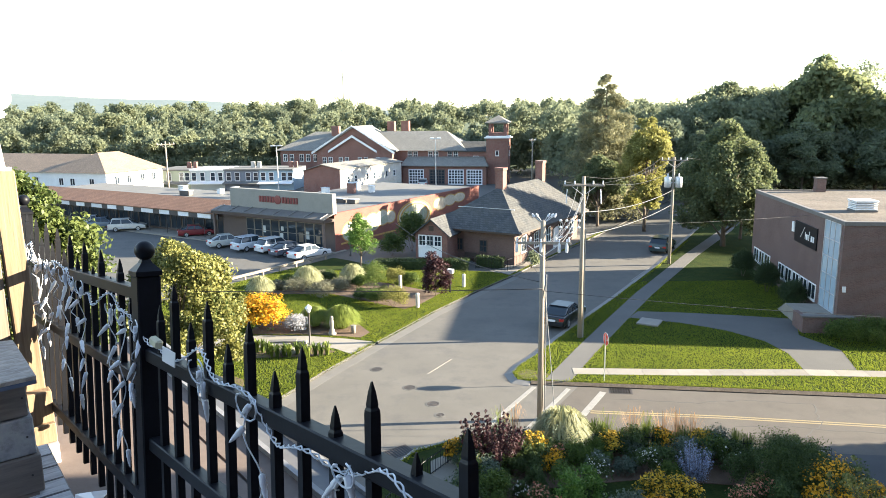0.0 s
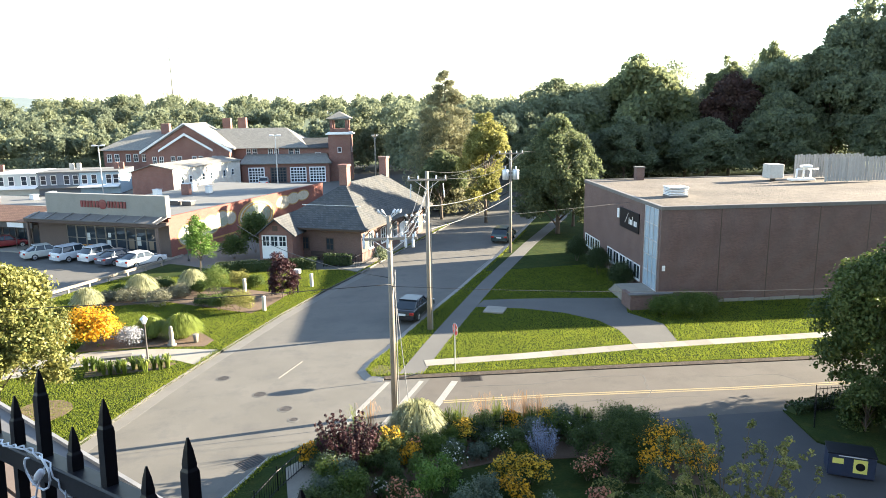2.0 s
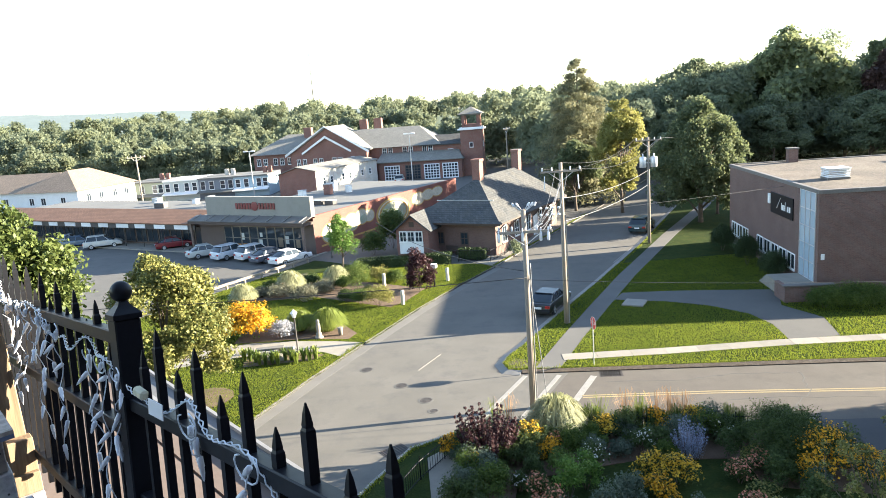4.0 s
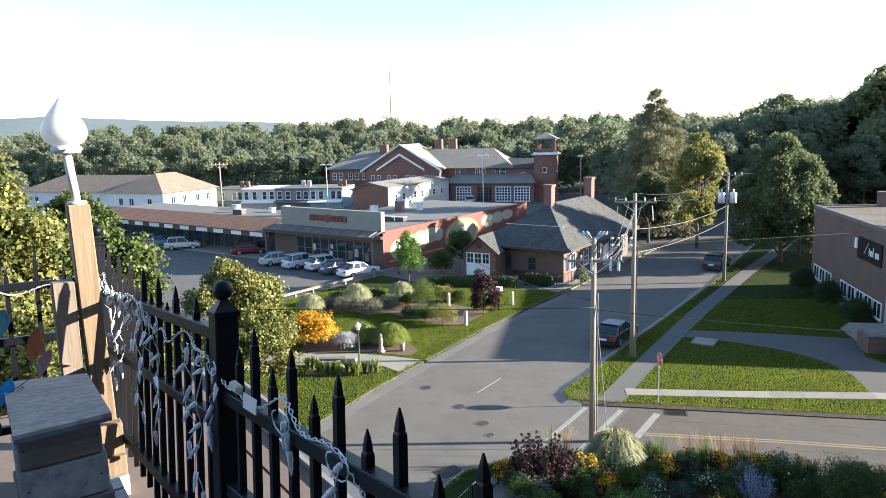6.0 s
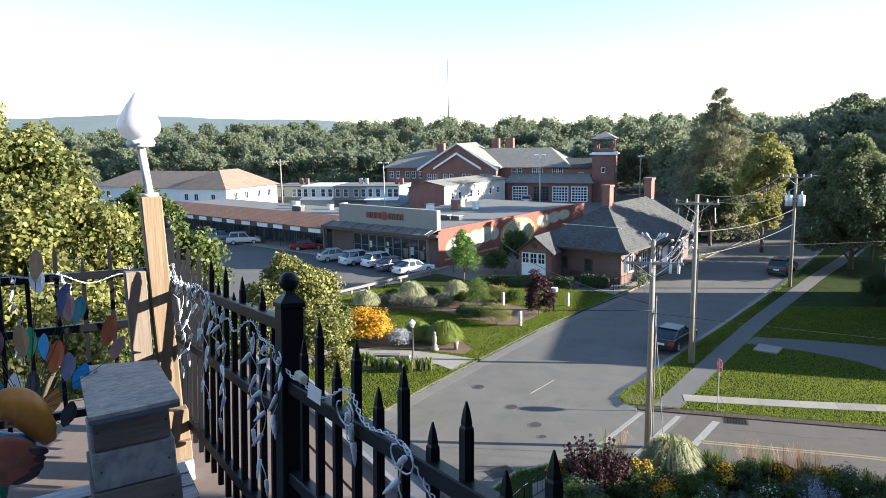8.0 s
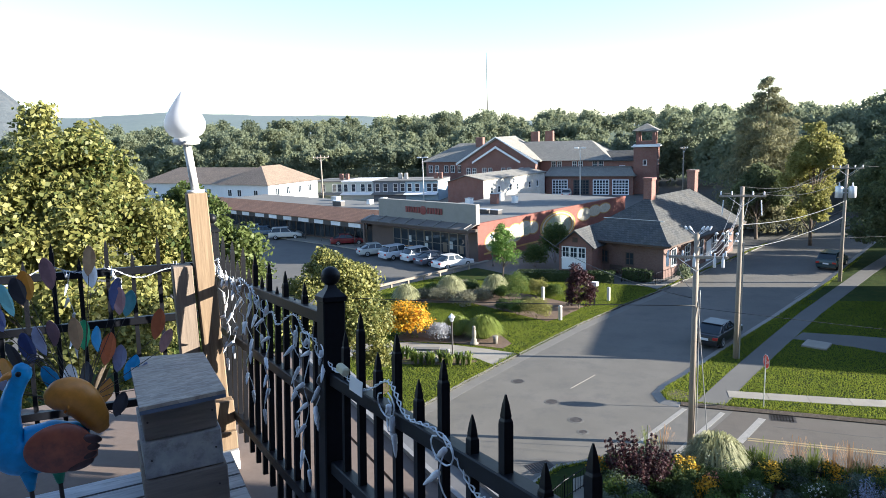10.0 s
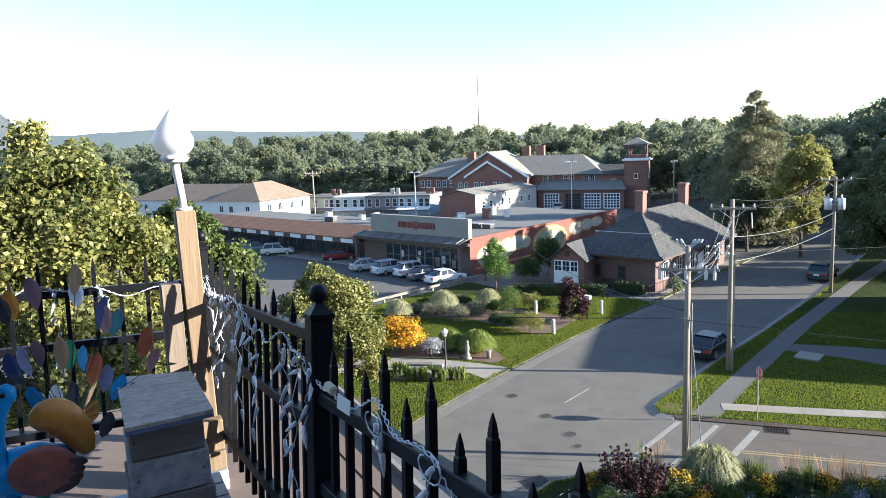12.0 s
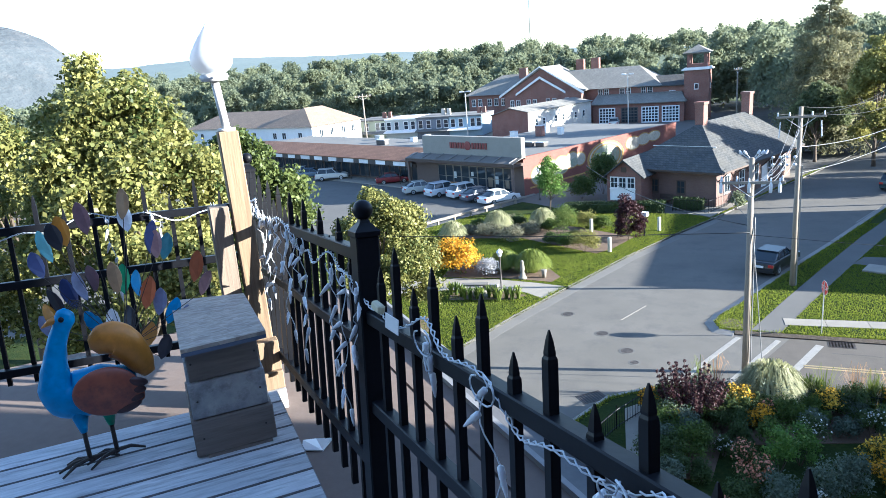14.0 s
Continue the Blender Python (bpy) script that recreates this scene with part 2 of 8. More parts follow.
def chain(bm, pts, radii, n=6):
    """One skin along a line of points."""
    pts = [Vector(p) for p in pts]
    rings = []
    for i, p in enumerate(pts):
        d = (pts[min(i + 1, len(pts) - 1)] - pts[max(i - 1, 0)]).normalized()
        k = d.to_track_quat("Z", "Y").to_matrix()
        r = radii[i] if isinstance(radii, (list, tuple)) else radii
        rings.append([bm.verts.new(p + k @ Vector((math.cos(2 * math.pi * j / n) * r, math.sin(2 * math.pi * j / n) * r, 0))) for j in range(n)])
    for a, b in zip(rings, rings[1:]):
        for j in range(n):
            bm.faces.new((a[j], a[(j + 1) % n], b[(j + 1) % n], b[j]))
    bm.faces.new(rings[0][::-1]), bm.faces.new(rings[-1])
    return bm


def lathe(bm, prof, n=16, m=None):
    """A turned body from (radius, height) pairs."""
    rings = []
    for r, z in prof:
        rings.append([bm.verts.new((r * math.cos(2 * math.pi * j / n), r * math.sin(2 * math.pi * j / n), z)) for j in range(n)])
    for a, b in zip(rings, rings[1:]):
        for j in range(n):
            bm.faces.new((a[j], a[(j + 1) % n], b[(j + 1) % n], b[j]))
    bm.faces.new(rings[0][::-1]), bm.faces.new(rings[-1])
    if m is not None:
        for g in rings:
            for v in g:
                v.co = m @ v.co
    return bm


def slab(bm, pts, z0, z1):
    """A flat polygon with thickness; pts anticlockwise from above."""
    a = [bm.verts.new((x, y, z0)) for x, y in pts]
    b = [bm.verts.new((x, y, z1)) for x, y in pts]
    n = len(pts)
    bm.faces.new(a[::-1]), bm.faces.new(b)
    for i in range(n):
        j = (i + 1) % n
        bm.faces.new((a[i], a[j], b[j], b[i]))
    return bm


def poly(bm, *pts):
    return bm.faces.new([bm.verts.new(p) for p in pts])


def thick(bm, t):
    """Gives loose faces a thickness t downwards along their normals."""
    bmesh.ops.recalc_face_normals(bm, faces=bm.faces)
    bmesh.ops.solidify(bm, geom=bm.faces[:], thickness=t)
    return bm


def offset_line(pts, d):
    """A polyline moved to its left by d."""
    out = []
    for i, p in enumerate(pts):
        a, b = Vector(pts[max(i - 1, 0)]), Vector(pts[min(i + 1, len(pts) - 1)])
        u = (b - a).normalized()
        out.append((p[0] - u.y * d, p[1] + u.x * d))
    return out


def strip(bm, pts, d, z0, z1):
    """A raised band between a line and the line d to its left."""
    o = offset_line(pts, d)
    for i in range(len(pts) - 1):
        q = [pts[i], pts[i + 1], o[i + 1], o[i]]
        if d < 0:
            q = q[::-1]
        slab(bm, q, z0, z1)
    return bm

# ---- ground ----
LK = [(-40, -20), (-22, 5), (-13.5, 24), (-9.5, 33.3), (-7, 38.9), (-4.3, 44.3), (-0.72, 51.3), (3.0, 57.6), (6.6, 63.2), (13.2, 74.4), (21.3, 87.9), (71, 174)]
RK = [(4.9, 36.95), (4.15, 37.25), (3.95, 38.3), (4.55, 39.6), (5.7, 41.3), (9.0, 46.8), (14.2, 55.2), (21.3, 67.2), (28.1, 79.6), (78, 170)]
FK = [(4.9, 36.95), (7.1, 36.65), (12, 36.0), (20.2, 34.9), (29.25, 33.6), (85, 26.5)]
NK = [(-22, -20), (-9.5, 14), (-3.0, 26.3), (-1.4, 29.0), (1.2, 30.5), (16.8, 28.5)]
NK2 = [(23.4, 27.7), (85, 19.5)]

bm = B()
slab(bm, [(-2500, -2500), (2500, -2500), (2500, 2500), (-2500, 2500)], -0.4, -0.1)
solo("ground", bm, M_FIELD, "dark green woodland ground reaching the horizon", "ground", "structure")

bm = B()
slab(bm, NK + NK2 + FK[::-1] + RK[1:] + LK[::-1], -0.1, 0.0)
solo("road", bm, M_ASPHALT, "worn grey asphalt street and side road", "road", "structure")

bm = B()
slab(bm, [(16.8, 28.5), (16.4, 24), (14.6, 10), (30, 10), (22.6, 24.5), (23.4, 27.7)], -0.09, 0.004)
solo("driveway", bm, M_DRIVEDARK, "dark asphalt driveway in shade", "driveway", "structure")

PARK_EDGE = [(4.6, 64.6), (-6.5, 67.5), (-9.6, 70.6), (-11.6, 72.2), (-20.3, 59.2), (-34, 38), (-70, 0), (-80, -20)]
bm = B()
slab(bm, LK[:9] + PARK_EDGE, -0.1, 0.12)
solo("lawn_park", bm, M_GRASS, "mown green lawn of a small corner park", "lawn", "structure")
bm = B()
slab(bm, [(4.6, 64.6), (6.6, 63.2), (13.2, 74.4), (21.3, 87.9), (71, 174), (20, 190), (-95, 190), (-140, 90), (-70, 0), (-34, 38), (-20.3, 59.2), (-11.6, 72.2), (-9.6, 70.6), (-6.5, 67.5)], -0.1, 0.03)
solo("parking_lot", bm, M_LOT, "dark asphalt car park behind the park", "parking lot", "structure")
bm = B()
slab(bm, FK + [(120, 40), (120, 170), (78, 170)] + RK[::-1][1:-1], -0.1, 0.12)
solo("lawn_corner", bm, M_GRASS, "mown lawn round the brick office block", "lawn", "structure")
bm = B()
slab(bm, NK + [(16.4, 24), (14.6, 10), (12, -20)], -0.1, 0.1)
solo("lawn_garden", bm, M_GRASS, "shaded lawn of a flower garden", "lawn", "structure")
bm = B()
slab(bm, [(23.4, 27.7), (22.6, 24.5), (30, 10), (85, 0), (85, 19.5)], -0.1, 0.1)
solo("lawn_far_side", bm, M_GRASS, "shaded grass beside the driveway", "lawn", "structure")

M_DIRT = surf("bare_soil_edge", (0.06, 0.045, 0.032), (0.13, 0.1, 0.072), 25, 2.5, 0.95, 0.8, stain=(0.19, 0.16, 0.12), amount=0.6, dist=0.03)
for line, d, top, mt, lb in ((LK, 0.12, 0.13, M_WALKGREY, "low worn asphalt kerb along the park lawn"), (NK, -0.16, 0.13, M_KERB, "pale stone kerb edging the street"), (NK2, -0.16, 0.13, M_KERB, "pale stone kerb edging the street")):
    bm = B()
    strip(bm, line, d, -0.08, top)
    solo("kerb", bm, mt, lb, "kerb", "structure")
for line, mt, w_, lb in ((RK, M_KERB, 0.45, "pale worn sloping kerb edging the street"), (FK, M_DIRT, 0.16, "crumbled earth edge of the side road verge")):
    side = 1 if line is RK else -1
    foot, lip = offset_line(line, side * w_), offset_line(line, -side * 0.04)
    bm = B()
    for k in range(len(line) - 1):
        poly(bm, (*foot[k][:2], 0.005), (*foot[k + 1][:2], 0.005), (*lip[k + 1][:2], 0.132), (*lip[k][:2], 0.132))
    bmesh.ops.remove_doubles(bm, verts=bm.verts, dist=0.001)
    thick(bm, 0.06)
    solo("kerb", bm, mt, lb, "kerb", "structure")
bm = B()
slab(bm, [(4.35, 37.4), (7.0, 37.0), (7.35, 37.6), (5.9, 38.2), (4.85, 38.9), (4.3, 38.4)], 0.0, 0.13)
solo("corner_patch", bm, M_DIRT, "bare worn soil at the street corner", "ground", "structure")
M_SIDEROAD = surf("brown_asphalt", (0.094, 0.083, 0.07), (0.136, 0.12, 0.102), 60, 0.3, 0.9, 0.25, stain=(0.08, 0.074, 0.066), amount=0.6)
M_SIDEROAD.node_tree.nodes["Principled BSDF"].inputs["Specular IOR Level"].default_value = 0.25
bm = B()
slab(bm, [(5.2, 32.6), (3.6, 30.2), (16.8, 28.5), (23.4, 27.7), (85, 19.5), (85, 26.5), (29.25, 33.6), (20.2, 34.9), (12, 36.0), (7.5, 36.5)], -0.05, 0.004)
solo("road_side", bm, M_SIDEROAD, "darker brown-grey worn asphalt of the side road", "road", "structure")
rng = np.random.default_rng(61)
for pts in ([(9, 34.6), (13, 34.0), (16, 34.3), (19, 33.6)], [(14, 31.2), (17, 31.0), (21.5, 30.1)], [(16.2, 29.3), (18.4, 31.6), (19.2, 34.2)], [(23, 32.4), (26.4, 31.9), (27.2, 29.6)]):
    line = []
    for a, b in zip(pts, pts[1:]):
        for k in range(8):
            q = Vector(a).lerp(Vector(b), k / 8)
            line.append((q.x + rng.uniform(-0.12, 0.12), q.y + rng.uniform(-0.1, 0.1)))
    bm = B()
    strip(bm, line, 0.045, 0.0, 0.0085)
    solo("tar_seam", bm, M_LOT, "thin dark tar-filled crack in the asphalt", "road marking", "structure")

# pale dusty gutter along the park side
bm = B()
strip(bm, LK[1:9], -0.75, -0.05, 0.004)
solo("gutter", bm, M_WALKGREY, "pale sandy gutter strip along the kerb", "gutter", "structure")

# pavements: one beside the street, one beside the side road
WA = [(5.75, 37.2), (8.35, 42.2), (11.75, 48.45), (16.0, 56.1), (25.2, 71.4), (35.3, 87.2), (70, 146)]
bm = B()
strip(bm, WA, -1.35, 0.0, 0.135)
pave = solo("pavement_street", bm, M_DRIVE, "cracked grey asphalt pavement along the street", "pavement", "structure")
W2 = [(7.5, 37.95), (13.5, 37.55), (20.8, 37.3), (34.0, 36.15), (80, 32.0)]
walk2 = thing("pavement_side", "pale concrete pavement of square slabs", "pavement", kind="structure")
o2 = offset_line(W2, 0.98)
SLABS = []
for i in range(len(W2) - 1):
    a, b, c, d = Vector(W2[i]), Vector(W2[i + 1]), Vector(o2[i]), Vector(o2[i + 1])
    k = max(1, round((b - a).length / 1.75))
    for j in range(k):
        g = 0.01 / (b - a).length
        SLABS.append([a.lerp(b, j / k + g), a.lerp(b, (j + 1) / k - g), c.lerp(d, (j + 1) / k - g), c.lerp(d, j / k + g)])
for q in SLABS:
    bm = B()
    slab(bm, [tuple(v) for v in q], 0.02, 0.15)
    part("paving_slab", bm, M_CONCRETE, walk2)

# path to the brick block, from the side road round to its steps
bm = B()
PATH_OFFICE = [(20.9, 38.2), (23.9, 38.1), (24.9, 41.5), (23.8, 44.6), (24.6, 46.4), (25.0, 48.4), (21.4, 49.4), (18.0, 50.2), (14.7, 50.7), (13.6, 49.1), (17.0, 47.6), (19.4, 45.8), (21.0, 43.4), (21.35, 41.0)]
slab(bm, PATH_OFFICE, 0.05, 0.137)
solo("path_entrance", bm, M_DRIVE, "dark asphalt path curving to the office steps", "path", "structure")
bm = B()
cuboid(bm, 0, 0, 0.1, 1.5, 1.55, 0.25, pose(13.68, 47.45, 0, 0, 0, -30), 0.03)
solo("utility_slab", bm, M_CONCRETE, "square concrete utility slab in the lawn", "slab")

# curved park path
bm = B()
slab(bm, [(-12.7, 43.2), (-9.3, 43.7), (-7.0, 42.9), (-5.8, 41.8), (-4.55, 44.2), (-6.5, 44.9), (-9.2, 45.6), (-12.4, 45.9), (-19, 44.3), (-24, 41), (-23, 38.5), (-18, 41.6)], 0.0, 0.135)
solo("path_park", bm, M_CONCRETE, "pale concrete path curving into the park", "path", "structure")
bm = B()
slab(bm, [(-13.5, 46.1), (-9, 45.9), (-5.6, 45.1), (-5.1, 46.2), (-6.3, 48.6), (-9.8, 49.2), (-13.5, 49.2)], 0.0, 0.15)
slab(bm, [(-15.5, 57.0), (-9.5, 57.0), (-3.0, 52.0), (-1.8, 53.4), (-0.2, 56.8), (-5, 60.5), (-9, 62.8), (-14, 61.2)], 0.0, 0.145)
slab(bm, [(-11.8, 41.3), (-7.6, 41.5), (-6.9, 42.4), (-9.2, 43.3), (-12.0, 42.8)], 0.0, 0.15)
slab(bm, [(-12.7 + 1.5 * math.cos(a * 0.52), 36.8 + 1.5 * math.sin(a * 0.52)) for a in range(12)], 0.0, 0.15)
solo("flower_bed", bm, M_MULCH, "brown mulch beds in the park lawn", "flower bed", "structure")
bm = B()
slab(bm, [(1.0, 29.6), (16.2, 27.6), (15.6, 22.4), (12.0, 23.5), (12.3, 25.6), (8, 26.2), (3, 25.4), (2.4, 23.0), (0.6, 23.0), (-0.4, 26.5)], 0.0, 0.13)
solo("garden_bed", bm, M_MULCH, "planted border of the corner garden", "flower bed", "structure")

# road markings, manholes and drains
def stripe(name, pts, w, material, label):
    bm = B()
    strip(bm, pts, w, 0.0, 0.008)
    return solo(name, bm, material, label, "road marking", "structure")


stripe("crosswalk_line", [(4.9, 36.5), (1.0, 29.9)], 0.26, M_PAINT, "worn white crosswalk line")
stripe("crosswalk_line", [(6.75, 36.2), (3.3, 30.2)], 0.26, M_PAINT, "worn white crosswalk line")
stripe("stop_line", [(8.5, 35.7), (6.8, 32.75)], 0.36, M_PAINT, "worn white stop line")
for d in (0.0, 0.24):
    stripe("yellow_line", [(7.4, 32.9 + d), (13.8, 32.1 + d), (22.75, 30.6 + d), (85, 22.0 + d)], 0.12, M_YELLOW, "worn yellow centre line")
stripe("lane_dash", [(-0.9, 38.6), (0.5, 41.0)], 0.08, M_CONCRETE, "faded short white lane dash")
stripe("parking_line", [(17.0, 61.0), (20.2, 66.2)], 0.1, M_PAINT, "thin faded parking line")

M_IRON = surf("cast_iron", (0.045, 0.04, 0.037), (0.08, 0.07, 0.062), 40, 4, 0.7, 0.4, metal=0.4)


def manhole(x, y, r=0.31):
    t = thing("manhole", "round rusty iron manhole cover set in the asphalt", "manhole", pose(x, y, 0.0), "manholes in the street")
    bm = B()
    lathe(bm, [(r + 0.1, 0.0), (r + 0.1, 0.008), (r + 0.01, 0.012), (r + 0.01, 0.004)], 24)
    part("ring", bm, M_DRIVE, t)
    bm = B()
    lathe(bm, [(r, 0.0), (r, 0.012), (r * 0.8, 0.012), (r * 0.78, 0.008), (r * 0.5, 0.008), (r * 0.48, 0.012), (0.02, 0.012)], 24)
    part("cover", bm, M_IRON, t)


for x, y in ((-4.0, 39.43), (-1.9, 36.54), (-0.57, 34.29)):
    manhole(x, y)
manhole(-0.2, 32.9, 0.2)


def drain(x, y, rz):
    t = thing("storm_drain", "rectangular iron storm drain grate at the kerb", "drain", pose(x, y, 0, 0, 0, rz), "drains")
    bm = B()
    for a in (-0.42, 0.37):
        cuboid(bm, -0.6, a, 0, 0.6, a + 0.05, 0.014)
    for a in (-0.6, 0.55):
        cuboid(bm, a, -0.37, 0, a + 0.05, 0.37, 0.014)
    part("frame", bm, M_IRON, t)
    for i in range(8):
        bm = B()
        cuboid(bm, -0.5 + i * 0.14, -0.36, 0.0, -0.44 + i * 0.14, 0.36, 0.012)
        part("bar", bm, M_IRON, t)
    # flat black plate stands in for the darkness below the bars
    bm = B()
    cuboid(bm, -0.55, -0.36, 0.0, 0.55, 0.36, 0.004)
    part("pit", bm, M_BLACK, t)


drain(-2.05, 29.05, 35)
drain(9.65, 35.75, -8)

# ---- windows ----
WIN = {}


def window(parent, m, w, h, nx=2, nz=2, casing=M_WHITE, glass=M_GLASS, bar=0.05, edge=0.09, name="window"):
    """A framed window on a wall's face: local x along the wall, z up, -y outwards."""
    key = (w, h, nx, nz, casing.name, glass.name, bar, edge)
    if key not in WIN:
        def cuts(lo, hi, n):
            step = (hi - lo - 2 * edge) / n
            out = [lo, lo + edge]
            for i in range(1, n):
                out += [lo + edge + step * i - bar / 2, lo + edge + step * i + bar / 2]
            return out + [hi - edge, hi]

        xs, zs = cuts(-w / 2, w / 2, nx), cuts(0.0, h, nz)
        bm = B()
        grid = [[[bm.verts.new((x, y, z)) for z in zs] for x in xs] for y in (-0.055, 0.03)]
        nxc, nzc = len(xs) - 1, len(zs) - 1

        def solid(i, j):
            return 0 <= i < nxc and 0 <= j < nzc and not (i % 2 == 1 and j % 2 == 1)

        holes = []
        for i in range(nxc):
            for j in range(nzc):
                if not solid(i, j):
                    holes.append((xs[i], xs[i + 1], zs[j], zs[j + 1]))
                    continue
                for g, flip in ((grid[0], False), (grid[1], True)):
                    q = [g[i][j], g[i + 1][j], g[i + 1][j + 1], g[i][j + 1]]
                    bm.faces.new(q[::-1] if flip else q)
                for di, dj, a, b in ((-1, 0, (i, j), (i, j + 1)), (1, 0, (i + 1, j + 1), (i + 1, j)), (0, -1, (i + 1, j), (i, j)), (0, 1, (i, j + 1), (i + 1, j + 1))):
                    if not solid(i + di, j + dj):
                        bm.faces.new((grid[0][a[0]][a[1]], grid[0][b[0]][b[1]], grid[1][b[0]][b[1]], grid[1][a[0]][a[1]]))
        bmesh.ops.recalc_face_normals(bm, faces=bm.faces)
        f = bpy.data.meshes.new("window")
        bm.to_mesh(f), bm.free(), f.materials.append(casing)
        x0, x1, z0, z1 = holes[0]
        bm = B()
        cuboid(bm, -0.012, -0.02, -0.012, x1 - x0 + 0.012, -0.008, z1 - z0 + 0.012)
        g = bpy.data.meshes.new("pane")
        bm.to_mesh(g), bm.free(), g.materials.append(glass)
        bm = B()
        cuboid(bm, -w / 2 - 0.04, -0.11, -0.06, w / 2 + 0.04, 0.03, -0.002)
        k = bpy.data.meshes.new("sill")
        bm.to_mesh(k), bm.free(), k.materials.append(casing)
        WIN[key] = (f, g, k, [(a, c) for a, b, c, d in holes])
    f, g, k, spots = WIN[key]
    o = new(name, f)
    o.parent, o.matrix_basis = parent, m
    for a, c in spots:
        p = new("pane", g)
        p.parent, p.matrix_basis = o, pose(a, 0, c)
    p = new("sill", k)
    p.parent = o
    return o


def on_front(x, z, y=0.0):
    return pose(x, y, z)


def on_left(y, z, x=0.0):
    return pose(x, y, z, 0, 0, -90)


def on_right(y, z, x=0.0):
    return pose(x, y, z, 0, 0, 90)


# ---- brick office block ----
office = thing("office_building", "two-storey brown brick office block with a flat gravel roof", "building", pose(27.0, 46.0, 0, 0, 0, -8))
LX, LY, HB = 42.0, 20.0, 7.5
bm = B()
cuboid(bm, 0, 0, 0, LX, LY, HB - 0.12)
part("wall", bm, M_BRICK_DARK, office)
M_SCREEN = surf("weathered_grey_slats", (0.26, 0.25, 0.23), (0.38, 0.365, 0.34), 16, 2, 0.85, 0.3, stretch=(3, 3, 0.4))
M_COPING = surf("roof_coping", (0.11, 0.1, 0.09), (0.17, 0.155, 0.14), 10, 1, 0.7, 0.1)
for x0, y0, x1, y1 in ((-0.06, -0.06, LX + 0.06, 0.25), (-0.06, LY - 0.25, LX + 0.06, LY + 0.06), (-0.06, 0.25, 0.25, LY - 0.25), (LX - 0.25, 0.25, LX + 0.06, LY - 0.25)):
    bm = B()
    cuboid(bm, x0, y0, HB - 0.22, x1, y1, HB + 0.06, None, 0.015)
    part("coping", bm, M_COPING, office)
bm = B()
cuboid(bm, 0.25, 0.25, HB - 0.12, LX - 0.25, LY - 0.25, HB - 0.02)
part("roof", bm, M_GRAVEL, office)
for x in (4.6, 8.4, 12.3, 16.3, 20.4, 24.6, 29, 33.5, 38):
    bm = B()
    cuboid(bm, x - 0.035, -0.006, 0.1, x + 0.035, 0.02, HB - 0.22)
    part("joint", bm, M_DARKBROWN, office)
    bm = B()
    cuboid(bm, x - 2.1, -0.075, HB - 0.08, x - 2.02, -0.06, HB + 0.07)
    part("coping_clip", bm, M_CONCRETE, office)
for i in range(22):
    bm = B()
    cuboid(bm, 4.0 + i * 1.2, -0.05, 0.1, 5.14 + i * 1.2, 0.01, 0.34 + 0.03 * (i % 3))
    part("plinth_stone", bm, M_CONCRETE, office)
M_CURTAIN = glassy("pale_glazing", (0.36, 0.44, 0.5), 0.12)
window(office, on_left(1.8, 0.95), 2.75, 6.4, 3, 5, M_ALU, M_CURTAIN, 0.07, 0.1, "glazing")
for y in (4.6, 6.3, 8.0, 9.7, 11.4, 15.2, 16.8, 18.4):
    window(office, on_left(y, 1.0), 1.5, 1.25, 2, 1, M_WHITE, M_GLASS)

# ---- shop block: street grid turned 31.5 degrees ----
GRID = -31.5


def hip_roof(bm, x0, y0, x1, y1, z0, ridge_z, a0, a1, axis="y"):
    """Hipped roof; the ridge runs along axis, a0 and a1 in from its ends."""
    if axis == "y":
        c = (x0 + x1) / 2
        p, q = (c, y0 + a0, ridge_z), (c, y1 - a1, ridge_z)
        A, Bp, C, D = (x0, y0, z0), (x1, y0, z0), (x1, y1, z0), (x0, y1, z0)
        poly(bm, A, Bp, p), poly(bm, Bp, C, q, p), poly(bm, C, D, q), poly(bm, D, A, p, q)
    else:
        c = (y0 + y1) / 2
        p, q = (x0 + a0, c, ridge_z), (x1 - a1, c, ridge_z)
        A, Bp, C, D = (x0, y0, z0), (x1, y0, z0), (x1, y1, z0), (x0, y1, z0)
        poly(bm, A, Bp, q, p), poly(bm, Bp, C, q), poly(bm, C, D, p, q), poly(bm, D, A, p)
    poly(bm, (x0, y0, z0), (x0, y1, z0), (x1, y1, z0), (x1, y0, z0))
    bmesh.ops.remove_doubles(bm, verts=bm.verts, dist=0.001)
    bmesh.ops.recalc_face_normals(bm, faces=bm.faces)
    return bm


# local: x to the left along the front is negative, y back along the street
shop = thing("discount_shop", "brick discount shop with a beige sign parapet and glazed front", "shop", pose(-11.8, 75.3, 0, 0, 0, GRID))
bm = B()
cuboid(bm, -17.6, 0.0, 0, 0, 33.0, 4.15)
part("wall", bm, M_BRICK_SHOP, shop)
bm = B()
cuboid(bm, -17.6, 0.3, 4.15, -0.3, 32.7, 4.2)
part("roof", bm, M_FLATROOF, shop)
bm = B()
cuboid(bm, -0.32, 0.3, 4.15, 0.05, 33.05, 4.4)
part("coping", bm, M_BRICK_SHOP, shop)
bm = B()
cuboid(bm, -15.8, -0.35, 4.3, 0.12, 0.3, 6.55, None, 0.03)
part("sign_parapet", bm, M_BEIGE, shop, "beige sign parapet")
bm = B()
poly(bm, (-17.5, -1.95, 3.95), (0.15, -1.95, 3.95), (0.15, -0.352, 4.4), (-17.5, -0.352, 4.4))
thick(bm, 0.09)
part("canopy", bm, M_COPING, shop, "dark grey metal canopy")
bm = B()
